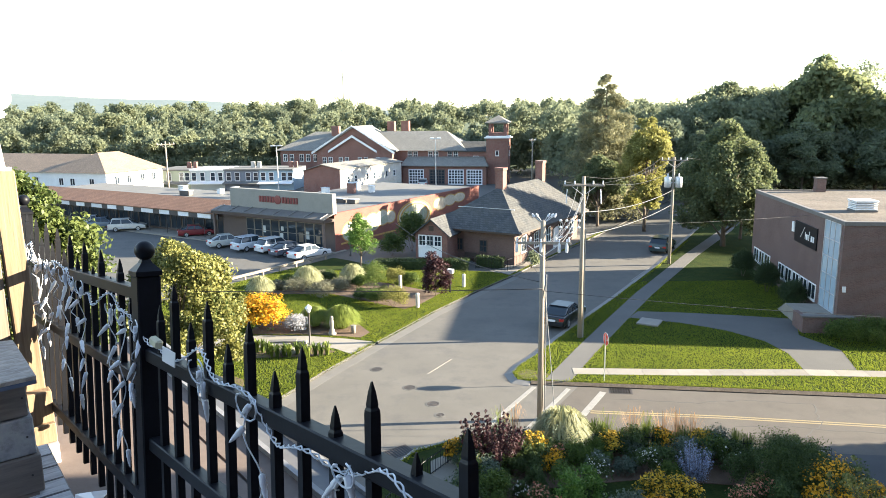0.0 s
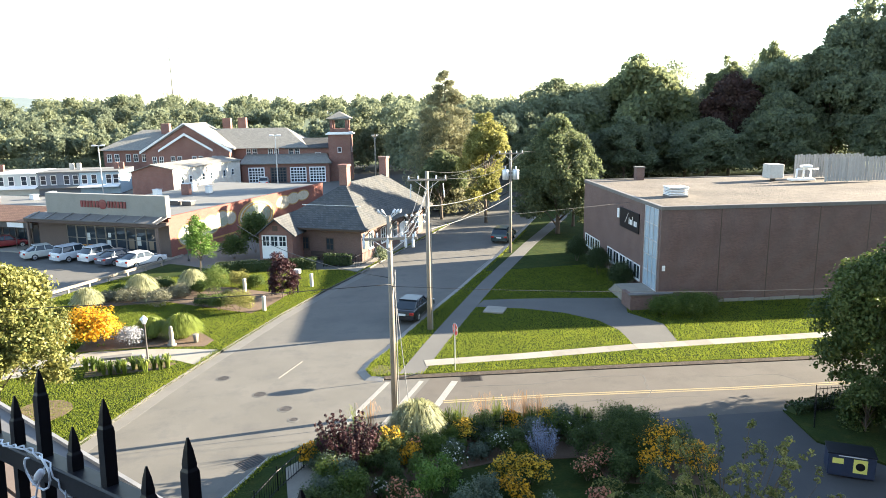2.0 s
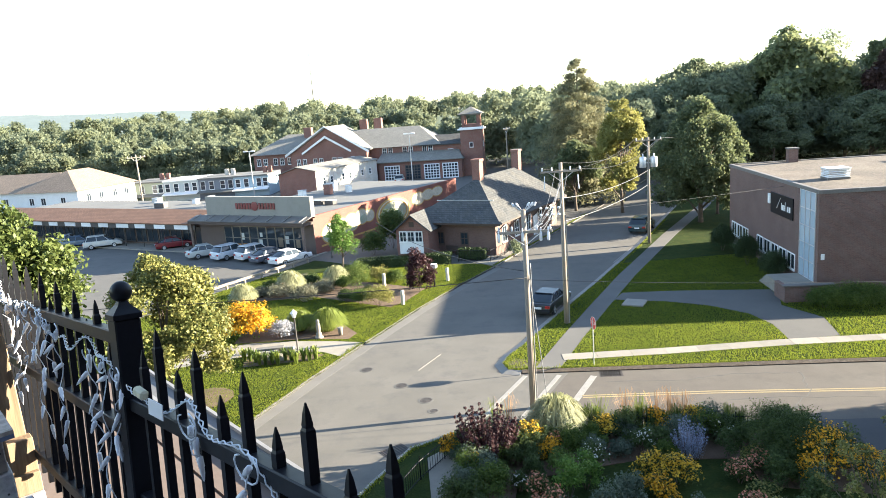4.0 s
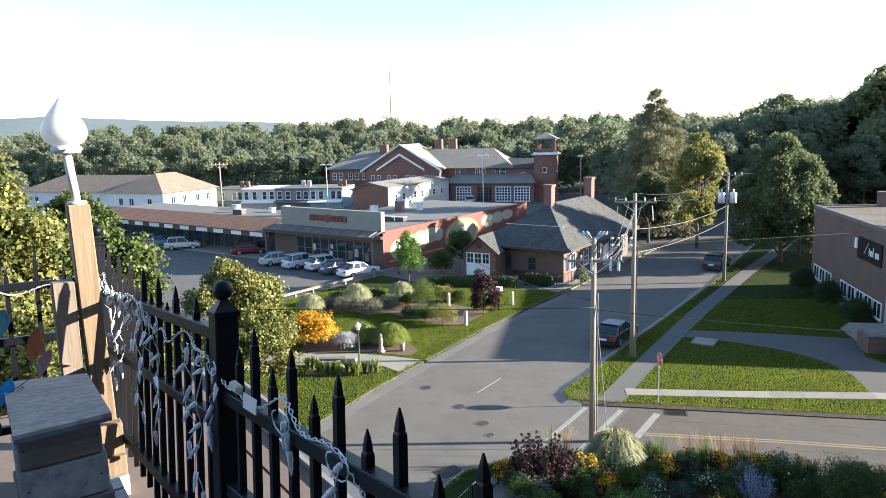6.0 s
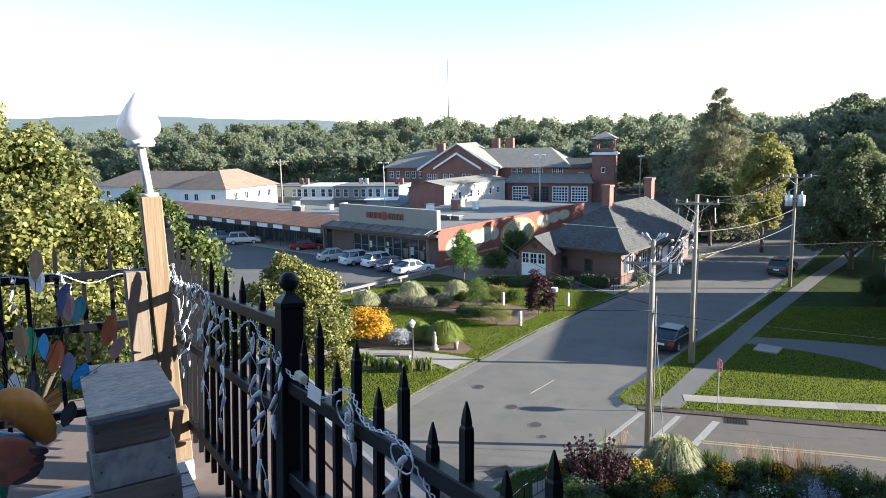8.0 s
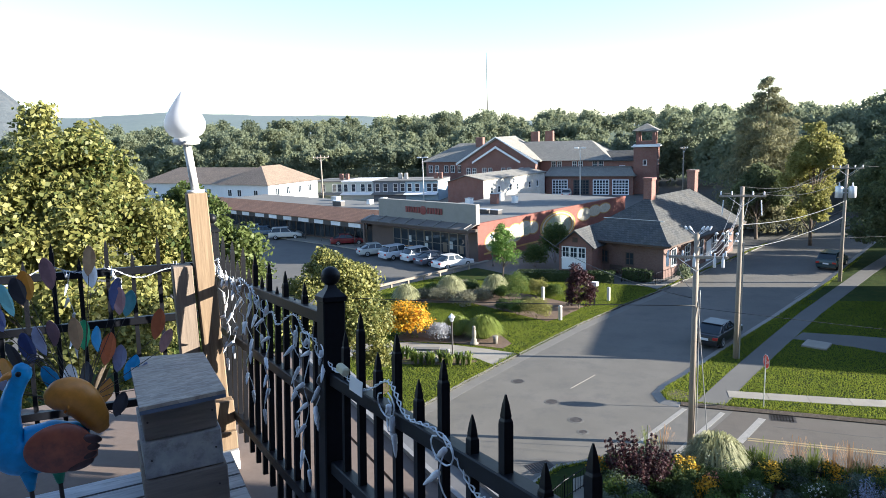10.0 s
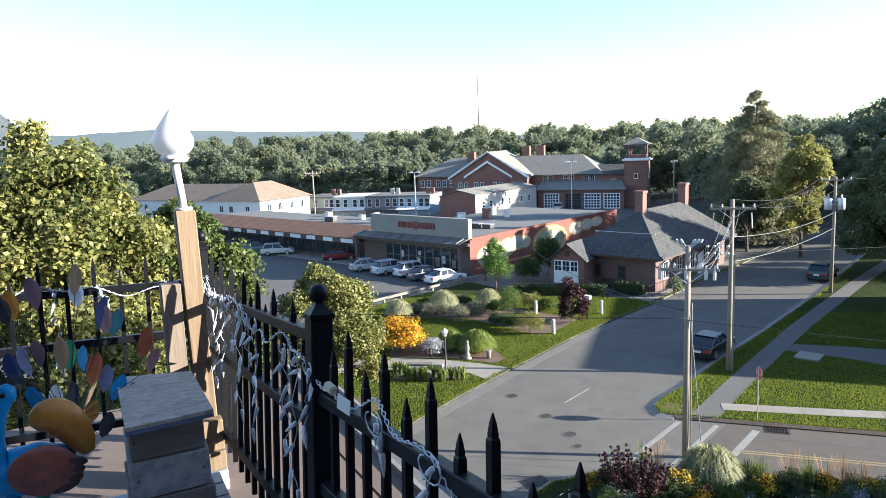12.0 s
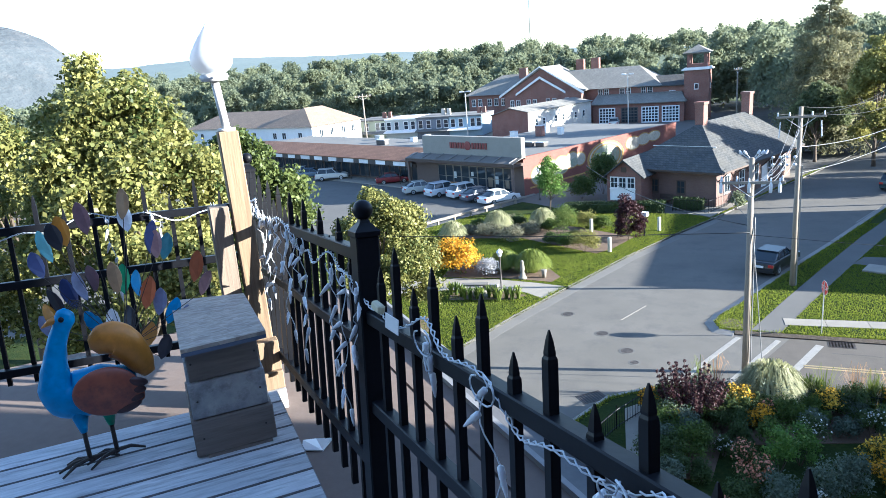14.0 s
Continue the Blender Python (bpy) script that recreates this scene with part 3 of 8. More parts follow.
cuboid(bm, -17.5, -1.9, 3.55, 0.15, -0.07, 3.84)
part("canopy_fascia", bm, M_DARKBROWN, shop)
M_BRONZE = surf("tan_metal_frame", (0.2, 0.17, 0.135), (0.26, 0.225, 0.18), 20, 2, 0.5, 0.05)
M_SHOPDARK = surf("brown_render", (0.12, 0.085, 0.07), (0.16, 0.115, 0.09), 10, 0.6, 0.8, 0.1)
bm = B()
cuboid(bm, -17.6, -0.06, 0, -13.6, 0.0, 3.75), cuboid(bm, -1.6, -0.06, 0, 0.02, 0.0, 3.75), cuboid(bm, -13.6, -0.06, 3.1, -1.6, 0.0, 3.75), cuboid(bm, -13.6, -0.06, 0, -1.6, 0.0, 0.35)
part("front_panel", bm, M_SHOPDARK, shop)
for i in range(9):
    window(shop, on_front(-12.95 + 1.333 * i, 0.35, -0.02), 1.3, 2.75, 1, 2, M_BRONZE, M_GLASS, 0.06, 0.07, "shop_window")

strip_mall = thing("shop_row", "long low row of shops with a rust shingle fascia", "shops", pose(-12.0, 75.3, 0, 0, 0, GRID))
bm = B()
cuboid(bm, -62, 1.5, 0, -17.7, 13.5, 3.7)
part("wall", bm, M_SHOPDARK, strip_mall)
bm = B()
cuboid(bm, -62, 3.0, 3.7, -17.7, 13.5, 3.95)
part("roof", bm, M_FLATROOF, strip_mall)
bm = B()
poly(bm, (-62, -0.7, 3.3), (-17.75, -0.7, 3.3), (-17.75, 3.0, 4.5), (-62, 3.0, 4.5))
thick(bm, 0.15)
part("fascia_roof", bm, M_ORANGE_ROOF, strip_mall, "rust-brown shingle fascia roof")
bm = B()
cuboid(bm, -62, -0.5, 2.55, -17.75, -0.3, 3.25)
part("sign_band", bm, M_DARKMETAL, strip_mall)
for i in range(12):
    bm = B()
    cuboid(bm, -21.4 - i * 3.7, -0.54, 2.6, -19.4 - i * 3.7 + 0.4 * (i % 3 == 0), -0.5, 3.2)
    part("sign_board", bm, M_WHITE, strip_mall, "white sign board")
for i in range(19):
    window(strip_mall, on_front(-19.1 - 2.25 * i, 0.4, 1.48), 2.0, 2.2, 2, 1, M_DARKMETAL, M_GLASS, 0.05, 0.07, "shop_window")

# ---- depot with hipped slate roof ----
depot = thing("depot_building", "low red brick depot with a wide hipped slate roof", "building", pose(7.5, 66.4, 0, 0, 0, GRID))
WD, LD = 10.9, 19.5
bm = B()
cuboid(bm, -WD + 1.0, 1.1, 0, -1.1, LD - 1.0, 3.5)
part("wall", bm, M_BRICK_DARK, depot)
bm = B()
hip_roof(bm, -WD, 0, 0, LD, 3.4, 7.2, 6.6, 2.6)
part("roof", bm, M_SLATE, depot, "grey slate hipped roof")
bm = B()
cuboid(bm, -WD + 0.05, 0.05, 3.22, -0.05, LD - 0.05, 3.39)
part("soffit", bm, M_DARKBROWN, depot)
for y, w, zt in ((6.7, 0.9, 9.2), (17.2, 0.9, 9.3)):
    bm = B()
    cuboid(bm, -WD / 2 - w / 2, y - w / 2, 6.2, -WD / 2 + w / 2, y + w / 2, zt - 0.2)
    cuboid(bm, -WD / 2 - w / 2 - 0.08, y - w / 2 - 0.08, zt - 0.25, -WD / 2 + w / 2 + 0.08, y + w / 2 + 0.08, zt)
    part("chimney", bm, M_BRICK_RED, depot, "red brick chimney")
# sunroom wing, turned to the lawn
wing = thing("sunroom_wing", "small brick sunroom with white paned windows and a gable", "building", pose(-2.45, 70.2, 0, 0, 0, -24))
bm = B()
cuboid(bm, -0.35, 0.0, 0, 3.2, 6.0, 3.0)
poly(bm, (-0.35, 0.0, 3.0), (3.2, 0.0, 3.0), (1.42, 0.0, 4.35))
part("wall", bm, M_BRICK_RED, wing)
bm = B()
poly(bm, (-0.75, -0.4, 2.8), (1.42, -0.4, 4.5), (1.42, 5.5, 4.5), (-0.75, 5.5, 2.8))
poly(bm, (1.42, -0.4, 4.5), (3.6, -0.4, 2.8), (3.6, 5.5, 2.8), (1.42, 5.5, 4.5))
thick(bm, 0.12)
part("roof", bm, M_SLATE, wing)
for i in range(3):
    window(wing, on_front(0.42 + i * 0.87, 1.7), 0.86, 1.15, 2, 2, M_WHITE, M_GLASS, 0.05, 0.1)

bm = B()
cuboid(bm, -0.02, -0.05, 0.5, 2.6, -0.01, 1.64)
part("white_panel", bm, M_WHITE, wing, "white panels under the windows")
bm = B()
cuboid(bm, 1.15, -0.03, 3.3, 1.7, 0.02, 3.8)
part("gable_vent", bm, M_DARKBROWN, wing)

# ---- fire station and tower ----
station = thing("fire_station", "large red brick fire station with slate roofs and garage doors", "building", pose(-8.5, 151.3, 0, 0, 0, -12))
bm = B()
cuboid(bm, 0, 0, 0, 18.2, 8, 4.0)
part("garage_wall", bm, M_BRICK_RED, station)
bm = B()
poly(bm, (-0.4, -0.6, 3.9), (18.6, -0.6, 3.9), (17.2, 4.2, 5.6), (0, 4.2, 5.6)), poly(bm, (18.6, -0.6, 3.9), (18.6, 8, 3.9), (17.2, 4.2, 5.6))
thick(bm, 0.15)
part("garage_roof", bm, M_STATIONROOF, station)
bm = B()
cuboid(bm, -30.2, 4.2, 0, 12.6, 18, 7.1)
part("wall", bm, M_BRICK_RED, station)
bm = B()
hip_roof(bm, -31.2, 3.4, 13.4, 19, 7.05, 11.1, 7, 6, "x")
part("roof", bm, M_STATIONROOF, station, "pale grey slate roof")
bm = B()
cuboid(bm, -19.8, 0.5, 0, -2.6, 12, 7.3)
poly(bm, (-19.8, 0.5, 7.3), (-2.6, 0.5, 7.3), (-11.3, 0.5, 12.3))
part("gable_wall", bm, M_BRICK_RED, station)
bm = B()
poly(bm, (-20.4, 0.0, 6.9), (-11.3, 0.0, 12.3), (-11.3, 14, 12.3), (-20.4, 14, 6.9))
poly(bm, (-11.3, 0.0, 12.3), (-1.9, 0.0, 6.9), (-1.9, 14, 6.9), (-11.3, 14, 12.3))
thick(bm, 0.25)
part("gable_roof", bm, M_STATIONROOF, station)
for s in (-1, 1):
    bm = B()
    poly(bm, (-11.3, -0.12, 12.65), (-11.3 + s * 9.5, -0.12, 6.95), (-11.3 + s * 9.5, -0.12, 6.4), (-11.3, -0.12, 12.4))
    thick(bm, 0.15)
    part("bargeboard", bm, M_WHITE, station)
    bm = B()
    poly(bm, (-11.3, -0.15, 10.6), (-11.3 + s * 5.6, -0.15, 7.2), (-11.3 + s * 5.6, -0.15, 6.75), (-11.3, -0.15, 10.1))
    thick(bm, 0.2)
    part("pediment_trim", bm, M_WHITE, station)
M_GDOOR = surf("white_garage_door", (0.68, 0.7, 0.72), (0.78, 0.8, 0.82), 5, 1, 0.5, 0.05)
for i, x in enumerate((3.0, 7.6, 11.7, 15.7)):
    window(station, on_front(x, 0.05), 3.4, 3.2, 5, 5, M_GDOOR if i != 1 else M_DARKMETAL, M_GLASS, 0.16, 0.2, "garage_door")
for x in (0.6, 1.9, 5.2, 6.5, 9.6, 10.9):
    window(station, on_front(x, 5.4, 4.2), 1.0, 1.5, 2, 2)
for x in (-18, -16.6, -14.2, -12.8, -9.8, -8.4, -5.6, -4.2):
    window(station, on_front(x, 4.2, 0.5), 0.9, 1.6, 2, 2)
for x in (-29, -27.4, -25, -23.4, -21.6):
    window(station, on_front(x, 4.6, 4.2), 1.0, 1.6, 2, 2)
for x, y, z in ((-6.6, 15, 13.3), (-2.6, 13, 13.4), (-18.6, 10, 12.4)):
    bm = B()
    cuboid(bm, x - 0.9, y - 0.7, 9.5, x + 0.9, y + 0.7, z, None, 0.05)
    part("chimney", bm, M_BRICK_RED, station, "red brick chimney")
tower = thing("hose_tower", "square red brick tower with an open belfry and slate cap", "tower", pose(12.2, 151.5, 0, 0, 0, -12))
bm = B()
cuboid(bm, -2.3, -2.3, 0, 2.3, 2.3, 9.7)
part("shaft", bm, M_BRICK_RED, tower)
bm = B()
cuboid(bm, -2.75, -2.75, 9.7, 2.75, 2.75, 9.95), cuboid(bm, -2.4, -2.4, 9.95, 2.4, 2.4, 10.2)
part("cornice", bm, M_WHITE, tower)
for sx in (-1, 1):
    for sy in (-1, 1):
        bm = B()
        cuboid(bm, sx * 1.6 - 0.28, sy * 1.6 - 0.28, 10.2, sx * 1.6 + 0.28, sy * 1.6 + 0.28, 12.7)
        part("pier", bm, M_BRICK_RED, tower)
bm = B()
cuboid(bm, -1.75, -1.75, 10.2, 1.75, 1.75, 10.85)
part("louvre_box", bm, M_BRICK_RED, tower)
bm = B()
cuboid(bm, -2.1, -2.1, 12.7, 2.1, 2.1, 12.98)
hip_roof(bm, -2.65, -2.65, 2.65, 2.65, 12.98, 14.5, 2.6, 2.6)
part("cap", bm, M_STATIONROOF, tower)
for m in (on_front(0, 6, -2.3), on_right(0, 6, 2.3)):
    window(tower, m, 0.8, 1.1, 1, 1)
link = thing("station_link", "low brick link between station and tower", "building", pose(6.0, 152.5, 0, 0, 0, -12))
bm = B()
cuboid(bm, -5.5, 0, 0, 6, 6, 6.8)
part("wall", bm, M_BRICK_RED, link)
bm = B()
poly(bm, (-5.5, -0.5, 6.8), (6, -0.5, 6.8), (6, 6, 8.6), (-5.5, 6, 8.6))
thick(bm, 0.2)
part("roof", bm, M_SLATE, link)
window(link, on_front(1.4, 4.7), 1.2, 1.2, 2, 2)

# ---- warehouse with white side ----
ware = thing("warehouse", "brick warehouse with a whitewashed weathered side wall", "building", pose(-19.1, 130.5, 0, 0, 0, -28))
bm = B()
cuboid(bm, -8.6, 0, 0, 0, 22, 4.4)
poly(bm, (-8.6, 0, 4.4), (0, 0, 4.4), (0, 0, 4.9), (-4.3, 0, 5.6))
part("wall", bm, M_BRICK_RED, ware)
bm = B()
cuboid(bm, 0, -0.02, 0, 0.06, 22, 4.9)
part("side_wall", bm, M_CREAM, ware, "whitewashed side wall")
bm = B()
poly(bm, (-9, -0.4, 4.4), (-4.3, -0.4, 5.75), (-4.3, 22.4, 5.75), (-9, 22.4, 4.4)), poly(bm, (-4.3, -0.4, 5.75), (0.4, -0.4, 4.9), (0.4, 22.4, 4.9), (-4.3, 22.4, 5.75))
thick(bm, 0.12)
part("roof", bm, M_STATIONROOF, ware)
for y in (2.5, 5, 9, 11.5, 16, 19):
    window(ware, on_right(y, 2.2, 0.08), 0.9, 1.3, 1, 2)

# ---- terrace of small houses ----
HOUSE_TONES = [((0.33, 0.36, 0.27), (0.38, 0.41, 0.31)), ((0.36, 0.4, 0.4), (0.42, 0.46, 0.46)), ((0.14, 0.16, 0.19), (0.18, 0.2, 0.24)), ((0.3, 0.4, 0.46), (0.36, 0.46, 0.52))]
TERR = pose(-59.0, 144.2, -0.45, 0, 0, -5)
for i, (a, b) in enumerate(HOUSE_TONES):
    h = thing("terrace_house", ("sage green", "pale grey", "slate grey", "light blue")[i] + " clapboard terrace house with white windows", "house", TERR @ pose(i * 7.25, 0, 0), "terrace houses")
    bm = B()
    cuboid(bm, 0, 0, 0, 7.2, 9, 4.5)
    part("wall", bm, surf("clapboard", a, b, 6, 0.5, 0.75, 0.1, vary=0), h)
    bm = B()
    cuboid(bm, -0.04, -0.4, 4.5, 7.2, 9.3, 4.75)
    part("roof", bm, M_FLATROOF if i != 1 else M_WHITE, h)
    for x in ((0.9, 2.7, 5.4, 6.6), (0.8, 2.6, 4.8, 6.4), (0.9, 2.7, 5.0, 6.6), (0.9, 2.6, 5.2, 6.5))[i]:
        window(h, on_front(x, 2.35), 1.05, 1.75, 1, 2)
    for x in ((5.2, 6.6), (), (4.6, 5.9), (5.4, 6.5))[i]:
        bm = B()
        cuboid(bm, x - 0.35, 4, 4.7, x + 0.35, 4.7, 6.0)
        part("chimney", bm, M_BRICK_RED if i != 2 else M_CREAM, h)
    bm = B()
    poly(bm, (0, -1.6, 1.9), (7.2, -1.6, 1.9), (7.2, 0, 2.3), (0, 0, 2.3))
    thick(bm, 0.1)
    part("porch_roof", bm, M_WHITE if i % 2 else M_FLATROOF, h)

# ---- long white building with tan roof ----
white = thing("white_hall", "long white building with a tan shingle roof", "building", pose(-61.8, 128.4, 0, 0, 0, -20))
bm = B()
cuboid(bm, -14, 0, 0, 0, 14.5, 4.9)
cuboid(bm, -40, 0.6, 0, -14, 13, 4.9)
part("wall", bm, M_WHITE, white)
bm = B()
hip_roof(bm, -14.6, -0.6, 0.6, 15.2, 4.85, 8.3, 6.0, 4.5)
part("roof", bm, M_SHINGLE, white, "tan shingle roof")
bm = B()
hip_roof(bm, -40.6, 0.0, -8.0, 13.6, 4.82, 7.9, 6, 2, "x")
part("rear_roof", bm, M_SHINGLE, white, "tan shingle roof")
for y in (2.5, 5.5, 9, 12):
    window(white, on_right(y, 2.6), 1.1, 1.5, 2, 1)
for x in (-11, -8.2, -3.5):
    window(white, on_front(x, 2.4), 1.2, 1.4, 2, 1)
for x in (-36, -30, -24, -18):
    window(white, on_front(x, 2.4, 0.6), 1.2, 1.4, 2, 1)

# ---- roof terrace: our own building ----
DECK = 13.585
FD = Vector((0.6339, -0.7733, 0.0143))
FV = Vector((0.0, 0.13, 1.0))
FN = Vector((0.7733, 0.6339, 0.0))
T3 = Vector((-0.3774, 1.3654, 14.5168))


def fpt(s, h, o=0.0):
    """On the fence: s towards the eye, h along a picket from the tall tips, o outwards."""
    return T3 + FD * s + FV * h + FN * o


def lean(p):
    """Pose of an upright piece standing in the fence at p, its x along the fence, its z along the pickets."""
    x = FD.normalized()
    z = FV.normalized()
    y = z.cross(x).normalized()
    x = y.cross(z)
    m = Matrix((x, y, z)).transposed().to_4x4()
    m.translation = p
    return m


# tan membrane, its colour lowered to stand in for shade on the roof
M_ROOFTAN = surf("tan_roof_membrane", (0.14, 0.105, 0.085), (0.18, 0.137, 0.112), 20, 1.2, 0.85, 0.15, stain=(0.13, 0.105, 0.09))
M_CAP = surf("grey_metal_cap", (0.1, 0.1, 0.103), (0.15, 0.148, 0.145), 15, 1.5, 0.6, 0.1, stain=(0.14, 0.13, 0.13))
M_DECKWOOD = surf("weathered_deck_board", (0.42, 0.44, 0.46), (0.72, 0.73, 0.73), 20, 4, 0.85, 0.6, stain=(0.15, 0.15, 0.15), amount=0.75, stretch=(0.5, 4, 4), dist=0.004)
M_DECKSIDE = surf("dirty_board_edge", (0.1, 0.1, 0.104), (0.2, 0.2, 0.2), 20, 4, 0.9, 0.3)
M_GREYWOOD = surf("grey_box_board", (0.15, 0.125, 0.105), (0.25, 0.215, 0.185), 18, 4, 0.85, 0.5, stain=(0.1, 0.085, 0.075), stretch=(0.5, 3, 4), dist=0.003)
M_WORNWOOD = surf("worn_white_board", (0.24, 0.25, 0.27), (0.46, 0.45, 0.43), 26, 9, 0.85, 0.45, stain=(0.17, 0.165, 0.16), amount=0.8, dist=0.003)
M_POSTWOOD = surf("pressure_treated_post", (0.14, 0.095, 0.055), (0.29, 0.21, 0.13), 14, 2.5, 0.8, 0.6, stain=(0.1, 0.06, 0.035), amount=0.6, stretch=(5, 5, 0.3), dist=0.003)
M_GREYPOST = surf("greyed_post", (0.12, 0.092, 0.07), (0.24, 0.19, 0.145), 14, 2.5, 0.85, 0.6, stain=(0.08, 0.06, 0.045), stretch=(5, 5, 0.3), dist=0.003)
M_OSB = flakes("strand_board", ((0.26, 0.21, 0.16), (0.56, 0.49, 0.4), (0.31, 0.27, 0.235)), 34, (1, 3.0, 1))
M_BLUEEDGE = surf("blue_grey_edge", (0.1, 0.13, 0.19), (0.15, 0.18, 0.25), 20, 3, 0.7, 0.2)

host = thing("host_building", "tall building under the roof terrace, tan roof with grey metal cap", "building")
bm = B()
o0 = [tuple((T3 + FN * 0.49 + FD * s)[:2]) for s in (-3.5, 9.0)]
IN = -FN
far = [tuple((T3 + FN * 0.49 + FD * -3.5 + IN * 9)[:2]), tuple((T3 + FN * 0.49 + FD * 9 + IN * 9)[:2])]
slab(bm, [o0[0], far[0], far[1], o0[1]], 0.0, 13.36)
part("wall", bm, M_BRICK_DARK, host)
bm = B()
slab(bm, [o0[0], far[0], far[1], o0[1]], 13.36, 13.40)
part("roof", bm, M_ROOFTAN, host, "tan roof membrane")
M_EDGEPALE = surf("pale_metal_edge", (0.17, 0.17, 0.17), (0.26, 0.255, 0.25), 20, 2, 0.55, 0.1, stain=(0.25, 0.24, 0.23))
for oa, ob, z0, z1, mt, lb in ((0.505, 0.665, 13.1, 13.4, M_ROOFTAN, "tan roof edge strip"), (0.49, 0.505, 13.1, 13.385, M_DARKMETAL, "dark roof seam"),
                               (0.665, 0.69, 13.1, 13.425, M_EDGEPALE, "pale metal drip edge"), (0.69, 0.85, 13.06, 13.37, M_CAP, "grey metal gutter"), (0.85, 0.87, 13.06, 13.39, M_EDGEPALE, "pale gutter lip")):
    bm = B()
    q = [tuple((T3 + FN * o + FD * s)[:2]) for o, s in ((oa, -3.7), (oa, 9), (ob, 9), (ob, -3.7))]
    slab(bm, q, z0, z1)
    part("roof_edge", bm, mt, host, lb)
# added mass out of view on the right, keeps low sun off the deck
bm = B()
slab(bm, [(5, -9), (14, -9), (14, 3.05), (5, 3.05)], 0.0, 18.5)
part("stair_house", bm, M_BRICK_DARK, host)
bm = B()
slab(bm, [(4.9, -9.1), (14.1, -9.1), (14.1, 3.09), (4.9, 3.09)], 18.5, 18.7)
part("stair_house_roof", bm, M_CAP, host)

bm = B()
slab(bm, [(-9, -9), (4.98, -9), (4.98, -1.7), (-9, -1.7)], 13.4, 18.5)
part("rear_wall", bm, M_BRICK_DARK, host, "upper storey behind the terrace")

# deck boards run square to the fence
deck = thing("timber_deck", "raised deck of weathered grey boards", "deck", kind="structure")
ax, ay = Vector((-0.786, -0.617, 0)), Vector((0.617, -0.786, 0))
DM = Matrix((ax, ay, Vector((0, 0, 1)))).transposed().to_4x4()
DM.translation = Vector((-1.66, 2.69, DECK))
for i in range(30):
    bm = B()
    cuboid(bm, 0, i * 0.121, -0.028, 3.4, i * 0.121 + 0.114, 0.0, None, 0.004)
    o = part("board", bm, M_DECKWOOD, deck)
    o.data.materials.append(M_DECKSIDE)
    # top faces pale, all other faces in the darker edge tone
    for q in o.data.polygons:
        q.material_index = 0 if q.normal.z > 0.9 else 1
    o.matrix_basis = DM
bm = B()
cuboid(bm, 0.02, 0.01, -0.17, 3.38, 3.6, -0.03)
part("joist_frame", bm, M_DARKBROWN, deck).matrix_basis = DM

# ---- fence of square black pickets ----
def picket(top):
    """A square bar with a spear point, its tip at the origin."""
    bm = B()
    w = 0.0098
    rings = [(w, -0.9 - top), (w, -0.056), (0.95 * w, -0.048), (0.74 * w, -0.043), (0.76 * w, -0.038), (0.5 * w, -0.018), (0.12 * w, 0.0)]
    vs = [[bm.verts.new((sx * r, sy * r, z)) for sx, sy in ((-1, -1), (1, -1), (1, 1), (-1, 1))] for r, z in rings]
    for p, q in zip(vs, vs[1:]):
        for j in range(4):
            bm.faces.new((p[j], p[(j + 1) % 4], q[(j + 1) % 4], q[j]))
    bm.faces.new(vs[0][::-1]), bm.faces.new(vs[-1])
    return bm


def post_mesh():
    bm = B()
    w = 0.034
    cuboid(bm, -w, -w, -1.02, w, w, -0.012, None, 0.004)
    rings = [(w * 1.1, -0.012), (w * 1.1, 0.002), (0.016, 0.026), (0.012, 0.036)]
    vs = [[bm.verts.new((sx * r, sy * r, z)) for sx, sy in ((-1, -1), (1, -1), (1, 1), (-1, 1))] for r, z in rings]
    for p, q in zip(vs, vs[1:]):
        for j in range(4):
            bm.faces.new((p[j], p[(j + 1) % 4], q[(j + 1) % 4], q[j]))
    bm.faces.new(vs[0][::-1]), bm.faces.new(vs[-1])
    return bm


def fence_run(label, place, s0, s1, posts, panels, heights=(-0.155, -0.42, -0.79)):
    """place(s, h): a matrix on the fence line. In each panel (from, to, a tall one) pickets every 0.12, tall and short in turn."""
    f = thing("metal_fence", label, "fence", group="terrace fences")
    tall = short = None
    for a, b, tall_at in panels:
        for k in range(math.ceil((a - tall_at) / 0.12), int(math.floor((b - tall_at) / 0.12)) + 1):
            s = tall_at + k * 0.12
            if k % 2 == 0:
                if tall is None:
                    tall = part("picket", picket(0.0), M_BLACK, f)
                    tall.matrix_basis = place(s, 0.0)
                else:
                    twin(tall, f, place(s, 0.0))
            else:
                if short is None:
                    short = part("picket", picket(-0.076), M_BLACK, f)
                    short.matrix_basis = place(s, -0.076)
                else:
                    twin(short, f, place(s, -0.076))
    ps = None
    ball = B()
    bmesh.ops.create_uvsphere(ball, u_segments=20, v_segments=14, radius=0.029, matrix=Matrix.Translation((0, 0, 0.062)))
    for p in posts:
        m = place(p, 0.0)
        if ps is None:
            ps = part("post", post_mesh(), M_BLACK, f)
            ps.matrix_basis = m
            bl = part("ball_finial", ball, M_BLACK, ps, "", True)
        else:
            o = twin(ps, f, m)
            twin(bl, o)
    edges = [s0] + [p for p in posts if s0 < p < s1] + [s1]
    for h in heights:
        for a, b in zip(edges, edges[1:]):
            m = place((a + b) / 2, h)
            bm = B()
            cuboid(bm, -(b - a) / 2, -0.019, -0.019, (b - a) / 2, 0.019, 0.019, None, 0.003)
            part("rail", bm, M_BLACK, f).matrix_basis = m
    return f


